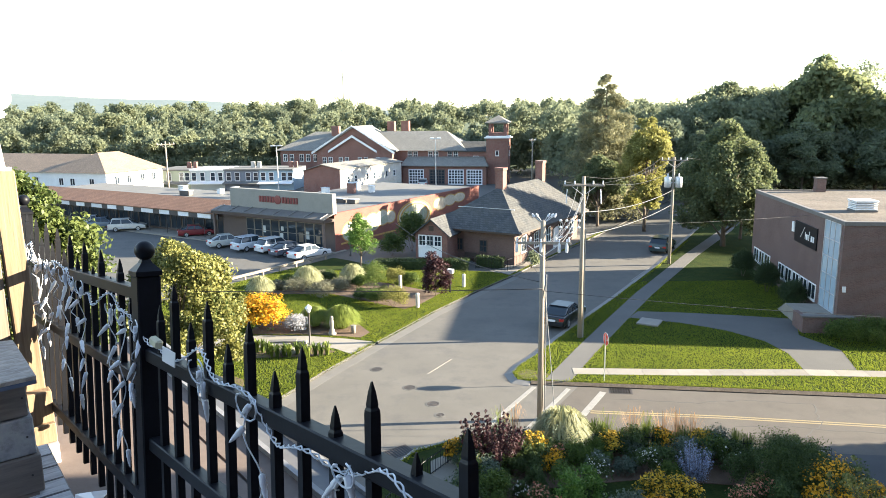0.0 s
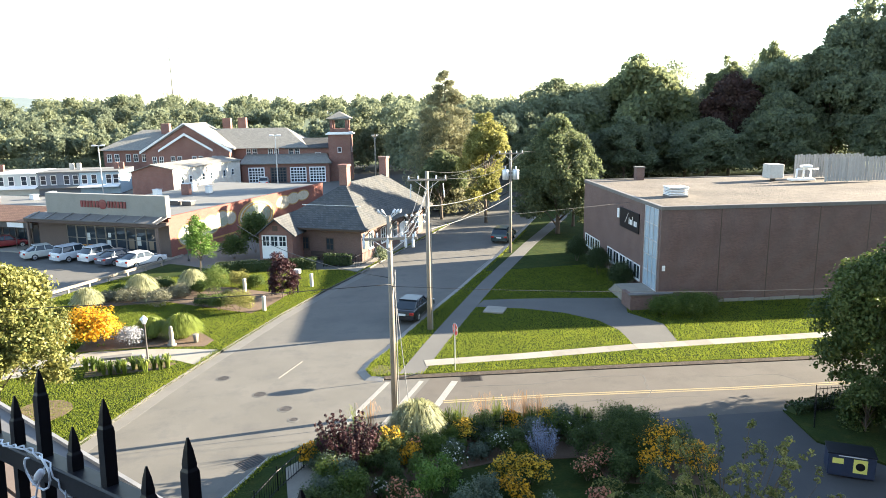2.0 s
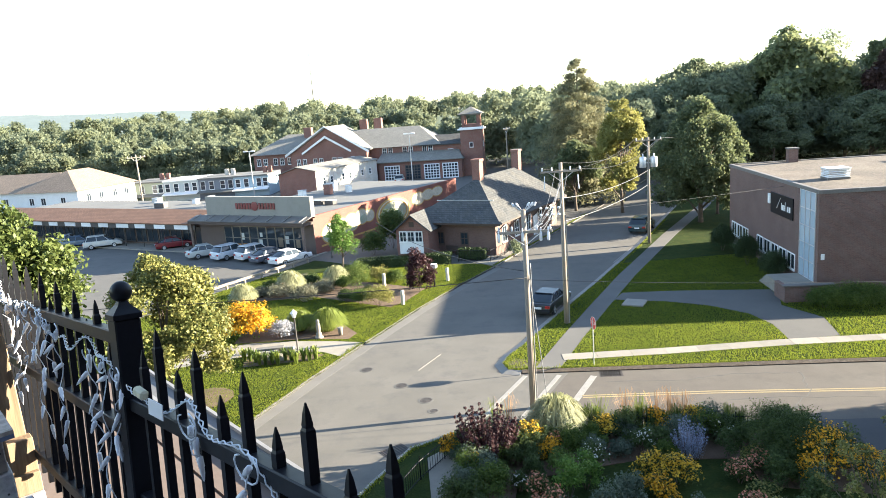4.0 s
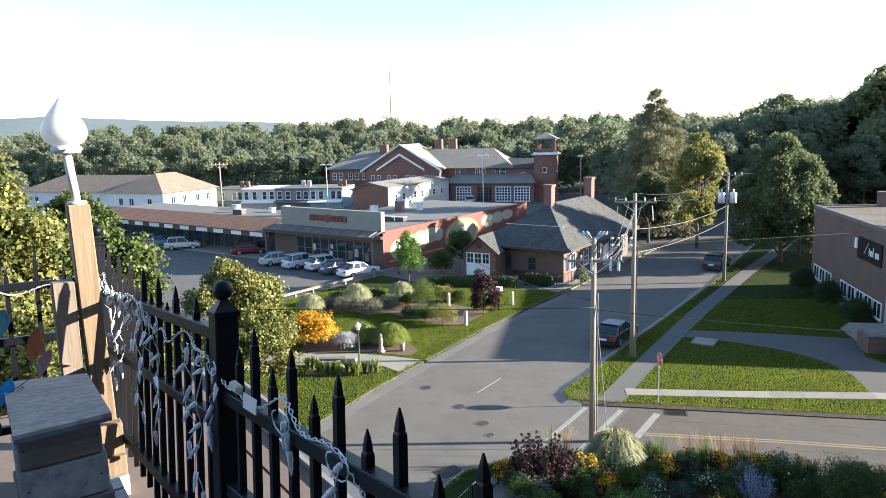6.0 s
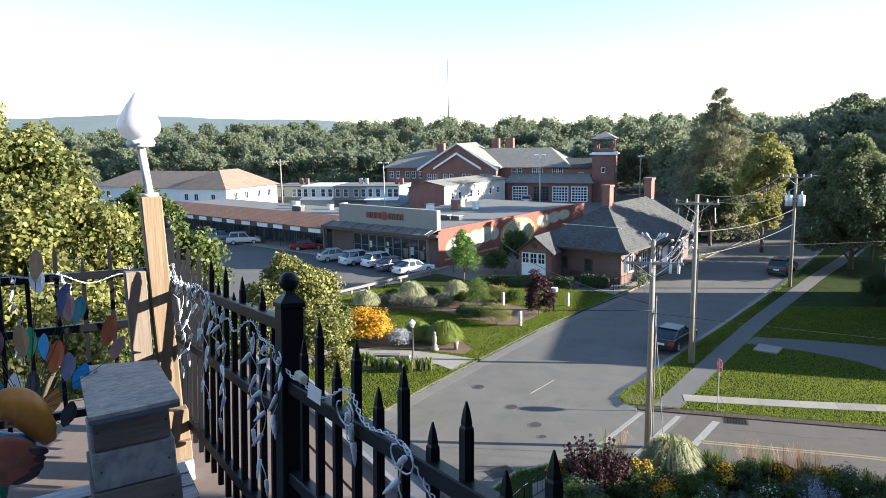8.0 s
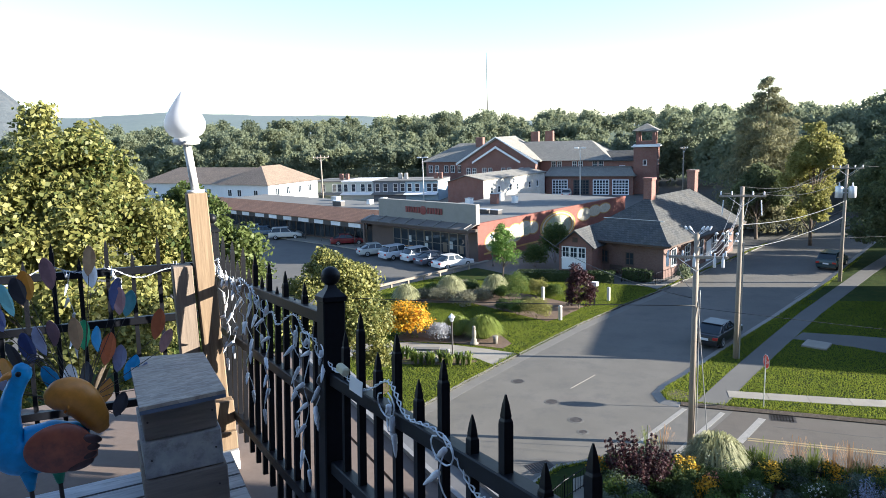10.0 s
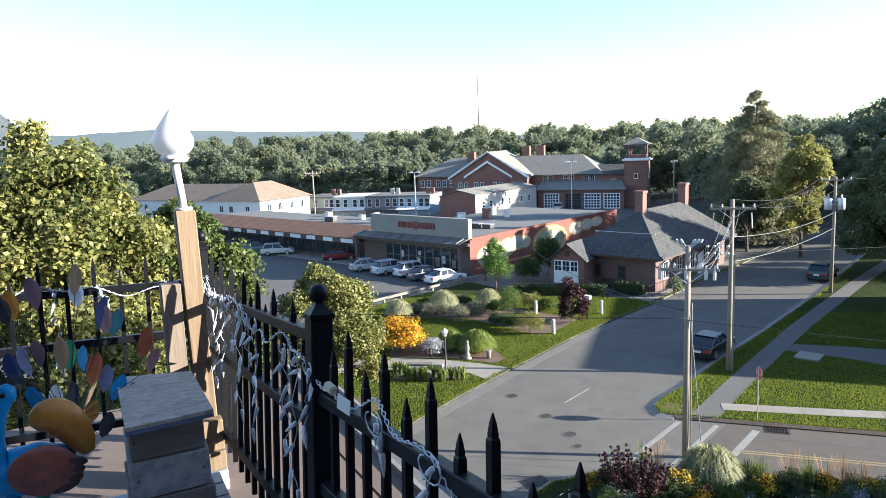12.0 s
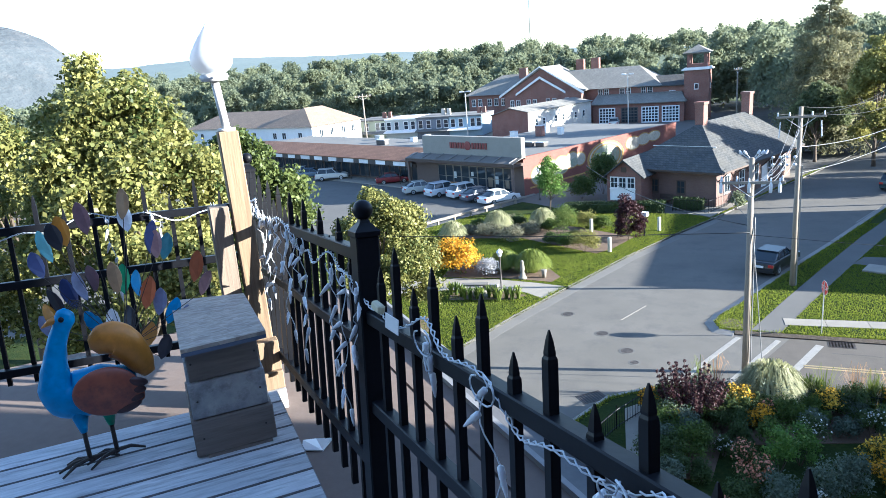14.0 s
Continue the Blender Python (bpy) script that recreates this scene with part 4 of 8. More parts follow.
fence_run("black metal picket fence with spear tips along the roof edge", lambda s, h: lean(fpt(s, h)), -2.76, 3.3, (-2.76, -0.725, 1.31, 3.3), ((-2.7, -0.8, -0.996), (-0.66, 1.25, 0.0), (1.37, 3.25, 1.44)))
CORNER = Vector((-1.969, 3.365, 14.488))
LD = Vector((-0.813, -0.582, 0.018))
LN = Vector((0.582, -0.813, 0.0))


def far_place(s, h):
    m = Matrix((LD.normalized(), LN, FV.normalized())).transposed().to_4x4()
    m.translation = CORNER + LD * s + FV * h
    return m


fence_run("black metal picket fence closing the end of the terrace", far_place, 0.12, 4.6, (2.2, 4.6), ((0.15, 2.1, 0.34), (2.3, 4.5, 2.5)), (-0.155, -0.41, -0.825))

# ---- timber posts with flame lamp ----
PX, PY = -1.87, 2.95
POSTM = pose(PX, PY, 0, 0, 0, 38.1)
lamp_post = thing("lamp_post", "treated timber post carrying a flame-shaped frosted glass lamp", "lamp post", POSTM)
w = 0.0445
sh = Matrix.Identity(4)
sh[0][2], sh[1][2] = -0.012, 0.02
bm = B()
cuboid(bm, -w, -w, -1.36, w, w, 0.0, None, 0.005)
for v in bm.verts:
    v.co = sh @ v.co
part("post", bm, M_POSTWOOD, lamp_post, "treated timber post").matrix_basis = pose(0, 0, 14.735)
bm = B()
tube(bm, (0, 0, 0), (-0.018, 0.01, 0.222), 0.0185, 0.0185, 14)
tube(bm, (0, 0, 0), (0, 0, 0.012), 0.04, 0.04, 14)
part("stem", bm, M_WHITE, lamp_post, "white painted tube", True).matrix_basis = pose(0, 0, 14.735)
M_FROST, fn_, fl_, fp_ = nodes_of("frosted_glass")
fp_.inputs["Base Color"].default_value, fp_.inputs["Roughness"].default_value = (0.66, 0.68, 0.71, 1), 0.35
ft_ = fn_.new("ShaderNodeBsdfTranslucent")
ft_.inputs[0].default_value = (0.66, 0.68, 0.71, 1)
fx_ = fn_.new("ShaderNodeMixShader")
fx_.inputs[0].default_value = 0.45
fl_.new(fp_.outputs[0], fx_.inputs[1]), fl_.new(ft_.outputs[0], fx_.inputs[2]), fl_.new(fx_.outputs[0], fn_["Material Output"].inputs[0])
TOP = pose(-0.018, 0.01, 14.955)
bm = B()
lathe(bm, [(0.03, 0.0), (0.058, 0.004), (0.06, 0.03), (0.05, 0.034)], 24)
part("collar", bm, M_WHITE, lamp_post, "white collar with screws", True).matrix_basis = TOP
bm = B()
for k in range(3):
    c, s = math.cos(k * 2.1 + 0.4), math.sin(k * 2.1 + 0.4)
    tube(bm, (c * 0.055, s * 0.055, 0.018), (c * 0.072, s * 0.072, 0.018), 0.005, 0.005, 8)
part("screw", bm, M_ALU, lamp_post).matrix_basis = TOP
bm = B()
lathe(bm, [(0.048, 0.03), (0.05, 0.034), (0.072, 0.047), (0.087, 0.068), (0.092, 0.088), (0.09, 0.11), (0.08, 0.134), (0.064, 0.162), (0.045, 0.19), (0.027, 0.214), (0.012, 0.234), (0.002, 0.247)], 32)
part("flame_globe", bm, M_FROST, lamp_post, "frosted glass flame globe", True).matrix_basis = TOP

short_post = thing("timber_post", "greyed short timber post beside the lamp post", "post", POSTM @ pose(-0.094, 0.0, 0))
bm = B()
cuboid(bm, -w, -w, -1.0, w, w, 0.0, None, 0.005)
part("post", bm, M_GREYPOST, short_post).matrix_basis = pose(0, 0, 14.4)
prop = thing("timber_block", "pale timber offcuts stacked at the foot of the post", "timber", POSTM @ pose(0.02, -0.09, 13.4))
for k, (z0, z1, d) in enumerate(((0, 0.1, 0.07), (0.1, 0.19, 0.05), (0.19, 0.34, 0.03))):
    bm = B()
    cuboid(bm, -0.05, -d, z0, 0.05, 0.04, z1, None, 0.004)
    part("block", bm, M_POSTWOOD if k else M_WORNWOOD, prop)

# ---- stacked board box ----
BOXM = DM.copy()
BOXM.translation = Vector((-1.425, 2.265, DECK))
box = thing("planter_box", "box of greyed boards with a strand board lid", "box", BOXM)
for k in range(3):
    bm = B()
    z0, z1 = 0.012 + k * 0.147, 0.012 + k * 0.147 + 0.143
    f = 0.01 * k
    cuboid(bm, 0.0 + f, -0.45, z0, 0.3 - f, -0.03 - f, z1, None, 0.004)
    part("board_course", bm, M_WORNWOOD if k == 1 else M_GREYWOOD, box)
    bm = B()
    for sx in (0.035, 0.265):
        tube(bm, (sx, -0.034 - f, (z0 + z1) / 2), (sx, -0.028 - f, (z0 + z1) / 2), 0.004, 0.004, 8)
    part("nail", bm, M_IRON, box)
bm = B()
cuboid(bm, 0.02, -0.4, -0.0, 0.26, -0.03, 0.012)
part("skid", bm, M_GREYWOOD, box)
bm = B()
vs = [(-0.007, 0.0475), (0.29, 0.066), (0.294, -0.57), (0.0, -0.473)]
slab(bm, vs[::-1], 0.453, 0.467)
part("lid_board", bm, M_BLUEEDGE, box, "blue-grey board under the lid")
bm = B()
slab(bm, vs[::-1], 0.468, 0.482)
part("lid", bm, M_OSB, box, "weathered strand board lid")
scrap = B()
slab(scrap, [(0, 0), (0.09, -0.02), (0.13, 0.05), (0.05, 0.1), (0.0, 0.06)], 0.0, 0.006)
for v in scrap.verts:
    v.co.z += 0.012 * math.sin(v.co.x * 45 + v.co.y * 30)
o = solo("paper_scrap", scrap, M_WHITE, "crumpled white paper scrap on the roof", "paper")
o.matrix_world = pose(-1.47, 2.5, 13.405, 0, 0, 20)

# ---- painted metal peacock ----
bird = thing("peacock_sculpture", "painted metal peacock garden ornament with oval tail plates", "sculpture", pose(-2.075, 2.07, DECK, 0, 0, -134.3))


def enamel(name, c, r=0.4):
    return surf(name, tuple(v * 0.75 for v in c), tuple(min(1, v * 1.15) for v in c), 30, 6, r, 0.15, stain=tuple(v * 0.5 for v in c), amount=0.5, dist=0.003)


M_BLUE = enamel("blue_enamel", (0.03, 0.3, 0.62))
M_RUST = surf("red_brown_enamel", (0.17, 0.048, 0.036), (0.34, 0.1, 0.05), 14, 7, 0.4, 0.15, stain=(0.04, 0.03, 0.035), amount=0.6, dist=0.002)
M_WINGTIP = surf("dark_brown_enamel", (0.035, 0.02, 0.022), (0.09, 0.04, 0.035), 14, 7, 0.4, 0.15, dist=0.002)
M_ORANGE = enamel("orange_enamel", (0.62, 0.25, 0.03))
M_GREEN = enamel("green_enamel", (0.02, 0.28, 0.14))
def smooth_line(pts, radii, k=4):
    """More points along a soft curve through pts."""
    P, out, rr = [Vector(p) for p in pts], [], []
    for i in range(len(P) - 1):
        a, b, c, d = P[max(i - 1, 0)], P[i], P[i + 1], P[min(i + 2, len(P) - 1)]
        for j in range(k):
            t = j / k
            out.append(0.5 * ((2 * b) + (c - a) * t + (2 * a - 5 * b + 4 * c - d) * t * t + (3 * b - a - 3 * c + d) * t ** 3))
            rr.append(radii[i] + (radii[i + 1] - radii[i]) * (3 * t * t - 2 * t ** 3))
    return out + [P[-1]], rr + [radii[-1]]


def chain_flat(bm, pts, radii, n=16, squash=0.8):
    """Like chain, in the upright plane y = 0, with rings that never twist; squash narrows them sideways."""
    rings = []
    for i, p in enumerate(pts):
        d = (pts[min(i + 1, len(pts) - 1)] - pts[max(i - 1, 0)]).normalized()
        u = Vector((-d.z, 0, d.x))
        rings.append([bm.verts.new(p + u * (radii[i] * math.cos(2 * math.pi * j / n)) + Vector((0, radii[i] * squash * math.sin(2 * math.pi * j / n), 0))) for j in range(n)])
    for a, b in zip(rings, rings[1:]):
        for j in range(n):
            bm.faces.new((a[j], a[(j + 1) % n], b[(j + 1) % n], b[j]))
    bm.faces.new(rings[0][::-1]), bm.faces.new(rings[-1])
    bmesh.ops.recalc_face_normals(bm, faces=bm.faces)


bm = B()
chain_flat(bm, *smooth_line([(-0.17, 0, 0.3), (-0.13, 0, 0.3), (-0.05, 0, 0.295), (0.025, 0, 0.285), (0.07, 0, 0.29), (0.095, 0, 0.325), (0.093, 0, 0.385), (0.08, 0, 0.445), (0.062, 0, 0.505), (0.04, 0, 0.55), (0.025, 0, 0.58), (0.018, 0, 0.602), (0.012, 0, 0.618)], [0.02, 0.055, 0.085, 0.092, 0.083, 0.066, 0.05, 0.039, 0.033, 0.031, 0.036, 0.03, 0.012]), 18)
part("body", bm, M_BLUE, bird, "blue enamelled body and neck", True)
bm = B()
chain(bm, [(0.05, 0, 0.585), (0.075, 0, 0.58), (0.102, 0, 0.566)], [0.016, 0.011, 0.002], 10)
part("beak", bm, M_ORANGE, bird, "orange beak", True)
bm = B()
bmesh.ops.create_uvsphere(bm, u_segments=10, v_segments=8, radius=0.01, matrix=Matrix.Translation((0.035, 0.031, 0.59)))
part("eye", bm, M_BLACK, bird, "", True)
bm = B()
bmesh.ops.create_uvsphere(bm, u_segments=28, v_segments=16, radius=1.0)
for v in bm.verts:
    back = max(0.0, -v.co.x)
    v.co.z *= 1 - 0.22 * back * back
    v.co.z -= 0.14 * back * back
    v.co.x -= 0.12 * back * (v.co.z < 0) * (0.5 + 0.5 * math.sin(9 * v.co.z))
bmesh.ops.transform(bm, verts=bm.verts, matrix=Matrix.Translation((-0.065, 0.085, 0.298)) @ pose(0, 0, 0, 0, -10) @ Matrix.Diagonal((0.122, 0.028, 0.094, 1)))
wing_ = part("wing", bm, M_RUST, bird, "mottled red-brown wing", True)
for k in range(4):
    bm = B()
    a_ = 0.5 - 0.42 * k
    bmesh.ops.create_uvsphere(bm, u_segments=14, v_segments=10, radius=1.0, matrix=Matrix.Translation((-0.155 + 0.012 * k, 0.094, 0.292 - 0.03 * k + 0.02)) @ pose(0, 0, 0, 0, -24 * a_ - 8) @ Matrix.Diagonal((0.048, 0.012, 0.019, 1)))
    part("wing_feather", bm, M_WINGTIP, wing_, "dark brown wing feather", True)
bm = B()
arc = [(-0.05 - 0.165 * k / 8, 0.02, 0.395 + 0.08 * math.sin(math.pi * (0.2 + 0.8 * k / 8)) - 0.09 * (k / 8) ** 3) for k in range(9)]
arc, rr_ = smooth_line(arc, [0.025, 0.055, 0.068, 0.071, 0.07, 0.066, 0.06, 0.05, 0.025], 3)
chain_flat(bm, arc, rr_, 14, 0.7)
part("tail_base", bm, M_ORANGE, bird, "orange arched tail base", True)
for x, z0 in ((0.045, 0.21), (-0.05, 0.21)):
    bm = B()
    lathe(bm, [(0.036, 0.0), (0.012, -0.09)], 12, pose(x, 0.02, z0 + 0.02))
    part("thigh", bm, M_GREEN if x < 0 else M_BLUE, bird, "", True)
    bm = B()
    tube(bm, (x, 0.02, z0 - 0.06), (x, 0.02, 0.02), 0.008, 0.008, 8)
    part("leg", bm, M_IRON, bird, "", True)
    for dx, dy in ((0.1, 0.05), (0.11, 0.0), (0.08, -0.05), (-0.1, 0.0)):
        bm = B()
        chain(bm, [(x, 0.02, 0.03), (x + dx * 0.5, 0.02 + dy * 0.5, 0.03), (x + dx, 0.02 + dy, 0.006)], [0.008, 0.007, 0.004], 6)
        part("toe", bm, M_IRON, bird)
for k in range(5):
    bm = B()
    chain(bm, [(0.015, 0, 0.61), (-0.005 - 0.01 * k, 0.006 * (k - 2), 0.645 - 0.006 * k), (-0.04 - 0.01 * k, 0.012 * (k - 2), 0.63 - 0.014 * k)], 0.0022, 5)
    part("crest_wire", bm, M_IRON, bird)
FEATHER = {c: enamel(c + "_plate", v, 0.45) for c, v in dict(orange=(0.6, 0.26, 0.03), teal=(0.1, 0.33, 0.36), navy=(0.05, 0.07, 0.2), mauve=(0.3, 0.17, 0.18), tan=(0.55, 0.35, 0.18), white=(0.75, 0.78, 0.82), lavender=(0.24, 0.26, 0.4), red=(0.5, 0.14, 0.05), green=(0.03, 0.3, 0.13), blue=(0.04, 0.32, 0.65), dark=(0.03, 0.03, 0.04)).items()}
PLATES = ["195 120 orange", "145 165 teal", "122 205 navy", "255 85 mauve", "385 58 tan", "393 100 white", "470 150 navy", "487 172 mauve", "535 190 teal", "640 255 red", "660 297 mauve", "250 275 lavender", "222 300 navy", "292 255 mauve", "358 255 tan", "388 270 green", "435 290 blue", "468 310 red", "510 340 lavender", "565 385 blue", "600 415 lavender", "355 380 white", "300 385 blue", "418 400 dark", "480 440 orange", "170 350 orange", "160 385 lavender", "540 495 dark", "185 315 dark", "172 130 dark"]
for k, row in enumerate(PLATES):
    cx, cy, col = row.split()
    u, v = float(cx) / 1.87 - 20, 395 + (float(cy) / 1.87 - 26) / 0.863
    v -= 0.1 * (340 - u)
    x, z = (178 - (u + (815 - v) * 0.21)) / 480 - 0.05, (815 - v) / 455
    y = -0.1 - 0.04 * math.sin(k * 1.7)
    root = Vector((-0.16, 0.0, 0.42))
    c = Vector((x, y, z))
    d = ((c - root).normalized() * 0.55 + Vector((0.12 * math.sin(k * 2.9), 0, 0.75))).normalized()
    lengthw, widthw = 0.1 + 0.012 * math.sin(k * 2.3), 0.028
    e = Vector((math.cos(k * 2.1) * 0.35 + 1, math.sin(k * 1.3) * 0.8, 0)).normalized()
    e = (e - d * e.dot(d)).normalized()
    nn = d.cross(e)
    prof = [(-0.55, 0.0), (-0.42, 0.45), (-0.15, 0.9), (0.1, 1.0), (0.35, 0.8), (0.52, 0.35), (0.58, 0.0)]
    ring = prof + [(a, -b) for a, b in prof[-2:0:-1]]
    bm = B()
    top = [bm.verts.new(c + d * (a * lengthw * 1.05) + e * (b * widthw) + nn * (0.002 + 0.006 * (1 - b * b))) for a, b in ring]
    bot = [bm.verts.new(w_.co - nn * 0.002) for w_ in top]
    bm.faces.new(top), bm.faces.new(bot[::-1])
    for i in range(len(ring)):
        j = (i + 1) % len(ring)
        bm.faces.new((top[i], bot[i], bot[j], top[j]))
    o = part("tail_plate", bm, FEATHER[col], bird, col + " oval plate")
    bm = B()
    mid = root.lerp(c, 0.5) + Vector((0, -0.02, -0.02))
    chain(bm, [root, mid, c - d * lengthw * 0.45], 0.0014, 5)
    part("stalk", bm, M_IRON, bird)

# ---- icicle light strings ----
M_CORD = surf("white_cord", (0.6, 0.63, 0.66), (0.74, 0.77, 0.8), 40, 5, 0.5, 0.0)
M_BULB = surf("white_bulb", (0.7, 0.72, 0.74), (0.85, 0.86, 0.88), 40, 5, 0.35, 0.0)


def bulb_mesh():
    bm = B()
    lathe(bm, [(0.0032, 0.0), (0.007, 0.003), (0.0076, 0.024), (0.006, 0.027), (0.0056, 0.04), (0.0026, 0.058), (0.0006, 0.063)], 8)
    return bm


def light_string(label, place, s0, s1, drops, seed):
    """A twisted cord along a top rail and hanging drops with bulbs."""
    rnd = random.Random(seed)
    t = thing("light_string", label, "string lights", group="light strings on the fence")
    first = None

    def bulb(p, d):
        nonlocal first
        m = Vector(d).to_track_quat("Z", "Y").to_matrix().to_4x4()
        m.translation = p
        if first is None:
            first = part("bulb", bulb_mesh(), M_BULB, t, "", True)
            first.matrix_basis = m
        else:
            twin(first, t, m)

    for ph in (0.0, math.pi):
        pts = []
        n = int((s1 - s0) / 0.012)
        for i in range(n + 1):
            s = s0 + (s1 - s0) * i / n
            sag = -0.035 + 0.03 * math.sin(s * 8 + seed) + 0.016 * math.sin(s * 23 + 1)
            pts.append(place(s, -0.12 + sag + 0.003 * math.sin(s * 120 + ph), -0.028 + 0.005 * math.cos(s * 120 + ph) + 0.01 * math.sin(s * 17)))
        bm = B()
        chain(bm, pts, 0.0017, 5)
        part("cord", bm, M_CORD, t, "", True)
    for s, ln in drops:
        pts = []
        n = max(6, int(ln / 0.018))
        ds = rnd.uniform(-0.05, 0.05)
        for i in range(n + 1):
            f = i / n
            pts.append(place(s + ds * f + 0.012 * math.sin(f * 11 + s * 40), -0.14 - ln * f, -0.04 + 0.012 * math.sin(f * 14 + s * 30)))
        bm = B()
        chain(bm, pts, 0.0017, 5)
        part("drop_cord", bm, M_CORD, t, "", True)
        k = 3
        while k < n:
            a = rnd.uniform(-2.4, 2.4)
            d = (FD * math.sin(a) - FN * rnd.uniform(0.1, 0.6) + Vector((0, 0, -0.4 - 0.6 * abs(math.cos(a)))))
            bulb(pts[k], d)
            k += rnd.choice((3, 4, 5))
        bulb(pts[-1], Vector((0, 0.05, -1)))
    loops = []
    for s, _ in drops:
        c = place(s, -0.15, -0.04)
        for q in range(1):
            r = rnd.uniform(0.02, 0.045)
            bm = B()
            chain(bm, [c + FD * (r * math.sin(g * 0.55) + 0.02 * q) + Vector((0, 0, 0.7 * r * math.cos(g * 0.55))) - FN * 0.006 * g * 0.2 for g in range(12)], 0.002, 5)
            part("cord_loop", bm, M_CORD, t, "", True)
        bulb(c, FD * rnd.uniform(-1, 1) - Vector((0, 0, 0.6)))
    return t


light_string("white icicle lights tangled along the terrace fence", lambda s, h, o: fpt(s, h, o), -2.6, 1.2,
             [(-2.5, 0.36), (-2.3, 0.12), (-2.16, 0.4), (-1.98, 0.3), (-1.84, 0.16), (-1.66, 0.42), (-1.5, 0.14), (-1.36, 0.4), (-0.97, 0.3), (-0.84, 0.44), (-0.7, 0.2), (-0.2, 0.08), (0.08, 0.4), (0.46, 0.06)], 3)
light_string("white icicle lights along the end fence of the terrace", lambda s, h, o: CORNER + LD * s + FV * h + LN * (-o), 0.15, 4.4,
             [(0.25, 0.1), (0.55, 0.08), (0.75, 0.36), (1.35, 0.42), (1.6, 0.3), (2.0, 0.14), (2.35, 0.36), (2.9, 0.3), (3.4, 0.4)], 8)
ctl = B()
cuboid(ctl, -0.022, -0.011, -0.012, 0.022, 0.011, 0.012, None, 0.005)
o = solo("light_controller", ctl, surf("cream_plastic", (0.62, 0.58, 0.38), (0.7, 0.66, 0.45), 30, 5, 0.5, 0.05), "small cream plastic controller hung on the light string", "controller")
o.matrix_world = lean(fpt(-0.5, -0.15, -0.045)) @ pose(0, 0, 0, 0, 15, 10)
tag = B()
cuboid(tag, -0.03, -0.001, -0.02, 0.03, 0.001, 0.02, None)
for v in tag.verts:
    v.co.y += 0.006 * math.sin(v.co.x * 60)
o = solo("paper_tag", tag, M_WHITE, "small white paper tag on the light string", "tag")
o.matrix_world = lean(fpt(-0.4, -0.165, -0.045)) @ pose(0, 0, 0, 0, 10, 0)

# ---- trees and plants ----
M_LEAF_SUN = leafy("leaf_yellow_green", (0.032, 0.058, 0.014), (0.345, 0.322, 0.098), 0.5, 0.36, 0.3, 0.35)
M_LEAF_MAPLE = leafy("leaf_maple_green", (0.03, 0.058, 0.015), (0.155, 0.185, 0.052), 0.5, 0.38)
M_LEAF_MID = leafy("leaf_mid_green", (0.042, 0.075, 0.016), (0.16, 0.21, 0.045), 0.55, 0.48)
# distance haze painted in: dark end raised for the wood's edge trees
M_LEAF_HAZE = leafy("leaf_dark_green", (0.125, 0.152, 0.1), (0.235, 0.262, 0.145), 0.65, 0.55)
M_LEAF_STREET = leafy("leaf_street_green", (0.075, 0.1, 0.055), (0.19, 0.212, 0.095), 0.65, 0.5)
# wood's edge green, also paled for haze
M_LEAF_HAZE_EDGE = leafy("leaf_wood_edge", (0.11, 0.138, 0.078), (0.27, 0.29, 0.135), 0.65, 0.55, 0.2, 0.5)
M_LEAF_DEEP = leafy("leaf_deep_green", (0.03, 0.052, 0.016), (0.105, 0.14, 0.042), 0.6, 0.4)
M_LEAF_FRESH = leafy("leaf_fresh_green", (0.05, 0.11, 0.016), (0.17, 0.27, 0.05))
M_LEAF_GOLD = leafy("leaf_golden", (0.14, 0.15, 0.04), (0.38, 0.35, 0.11), 0.6, 0.5)
M_LEAF_PINE = leafy("pine_needles", (0.14, 0.145, 0.085), (0.28, 0.265, 0.145), 0.65, 0.5)
M_LEAF_RED = leafy("leaf_dark_red", (0.035, 0.022, 0.018), (0.1, 0.055, 0.045))
M_LEAF_PURPLE = leafy("leaf_purple_bronze", (0.018, 0.008, 0.011), (0.07, 0.026, 0.028), 0.5, 0.2)
# far woods: haze put into the colour as pale, low-contrast greens
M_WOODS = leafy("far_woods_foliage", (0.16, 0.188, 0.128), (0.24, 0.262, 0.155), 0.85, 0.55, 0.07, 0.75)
M_GRASSY = leafy("ornamental_grass", (0.17, 0.185, 0.085), (0.5, 0.49, 0.29))
M_MOUND = leafy("fine_green_grass", (0.1, 0.14, 0.02), (0.26, 0.3, 0.06))
M_SILVER = leafy("silver_foliage", (0.24, 0.24, 0.25), (0.46, 0.46, 0.48), 0.7, 0.15)
M_FL_ORANGE = leafy("orange_petals", (0.52, 0.25, 0.01), (0.82, 0.47, 0.03))
M_FL_YELLOW = leafy("yellow_petals", (0.5, 0.3, 0.02), (0.75, 0.5, 0.05))
M_FL_PINK = leafy("salmon_petals", (0.5, 0.18, 0.1), (0.75, 0.36, 0.24))
M_FL_WHITE = leafy("white_petals", (0.55, 0.55, 0.5), (0.8, 0.8, 0.75))
M_FL_BLUE = leafy("pale_blue_spikes", (0.2, 0.24, 0.36), (0.4, 0.44, 0.56))
M_FL_RUST = leafy("rusty_seed_heads", (0.3, 0.17, 0.085), (0.48, 0.31, 0.17))


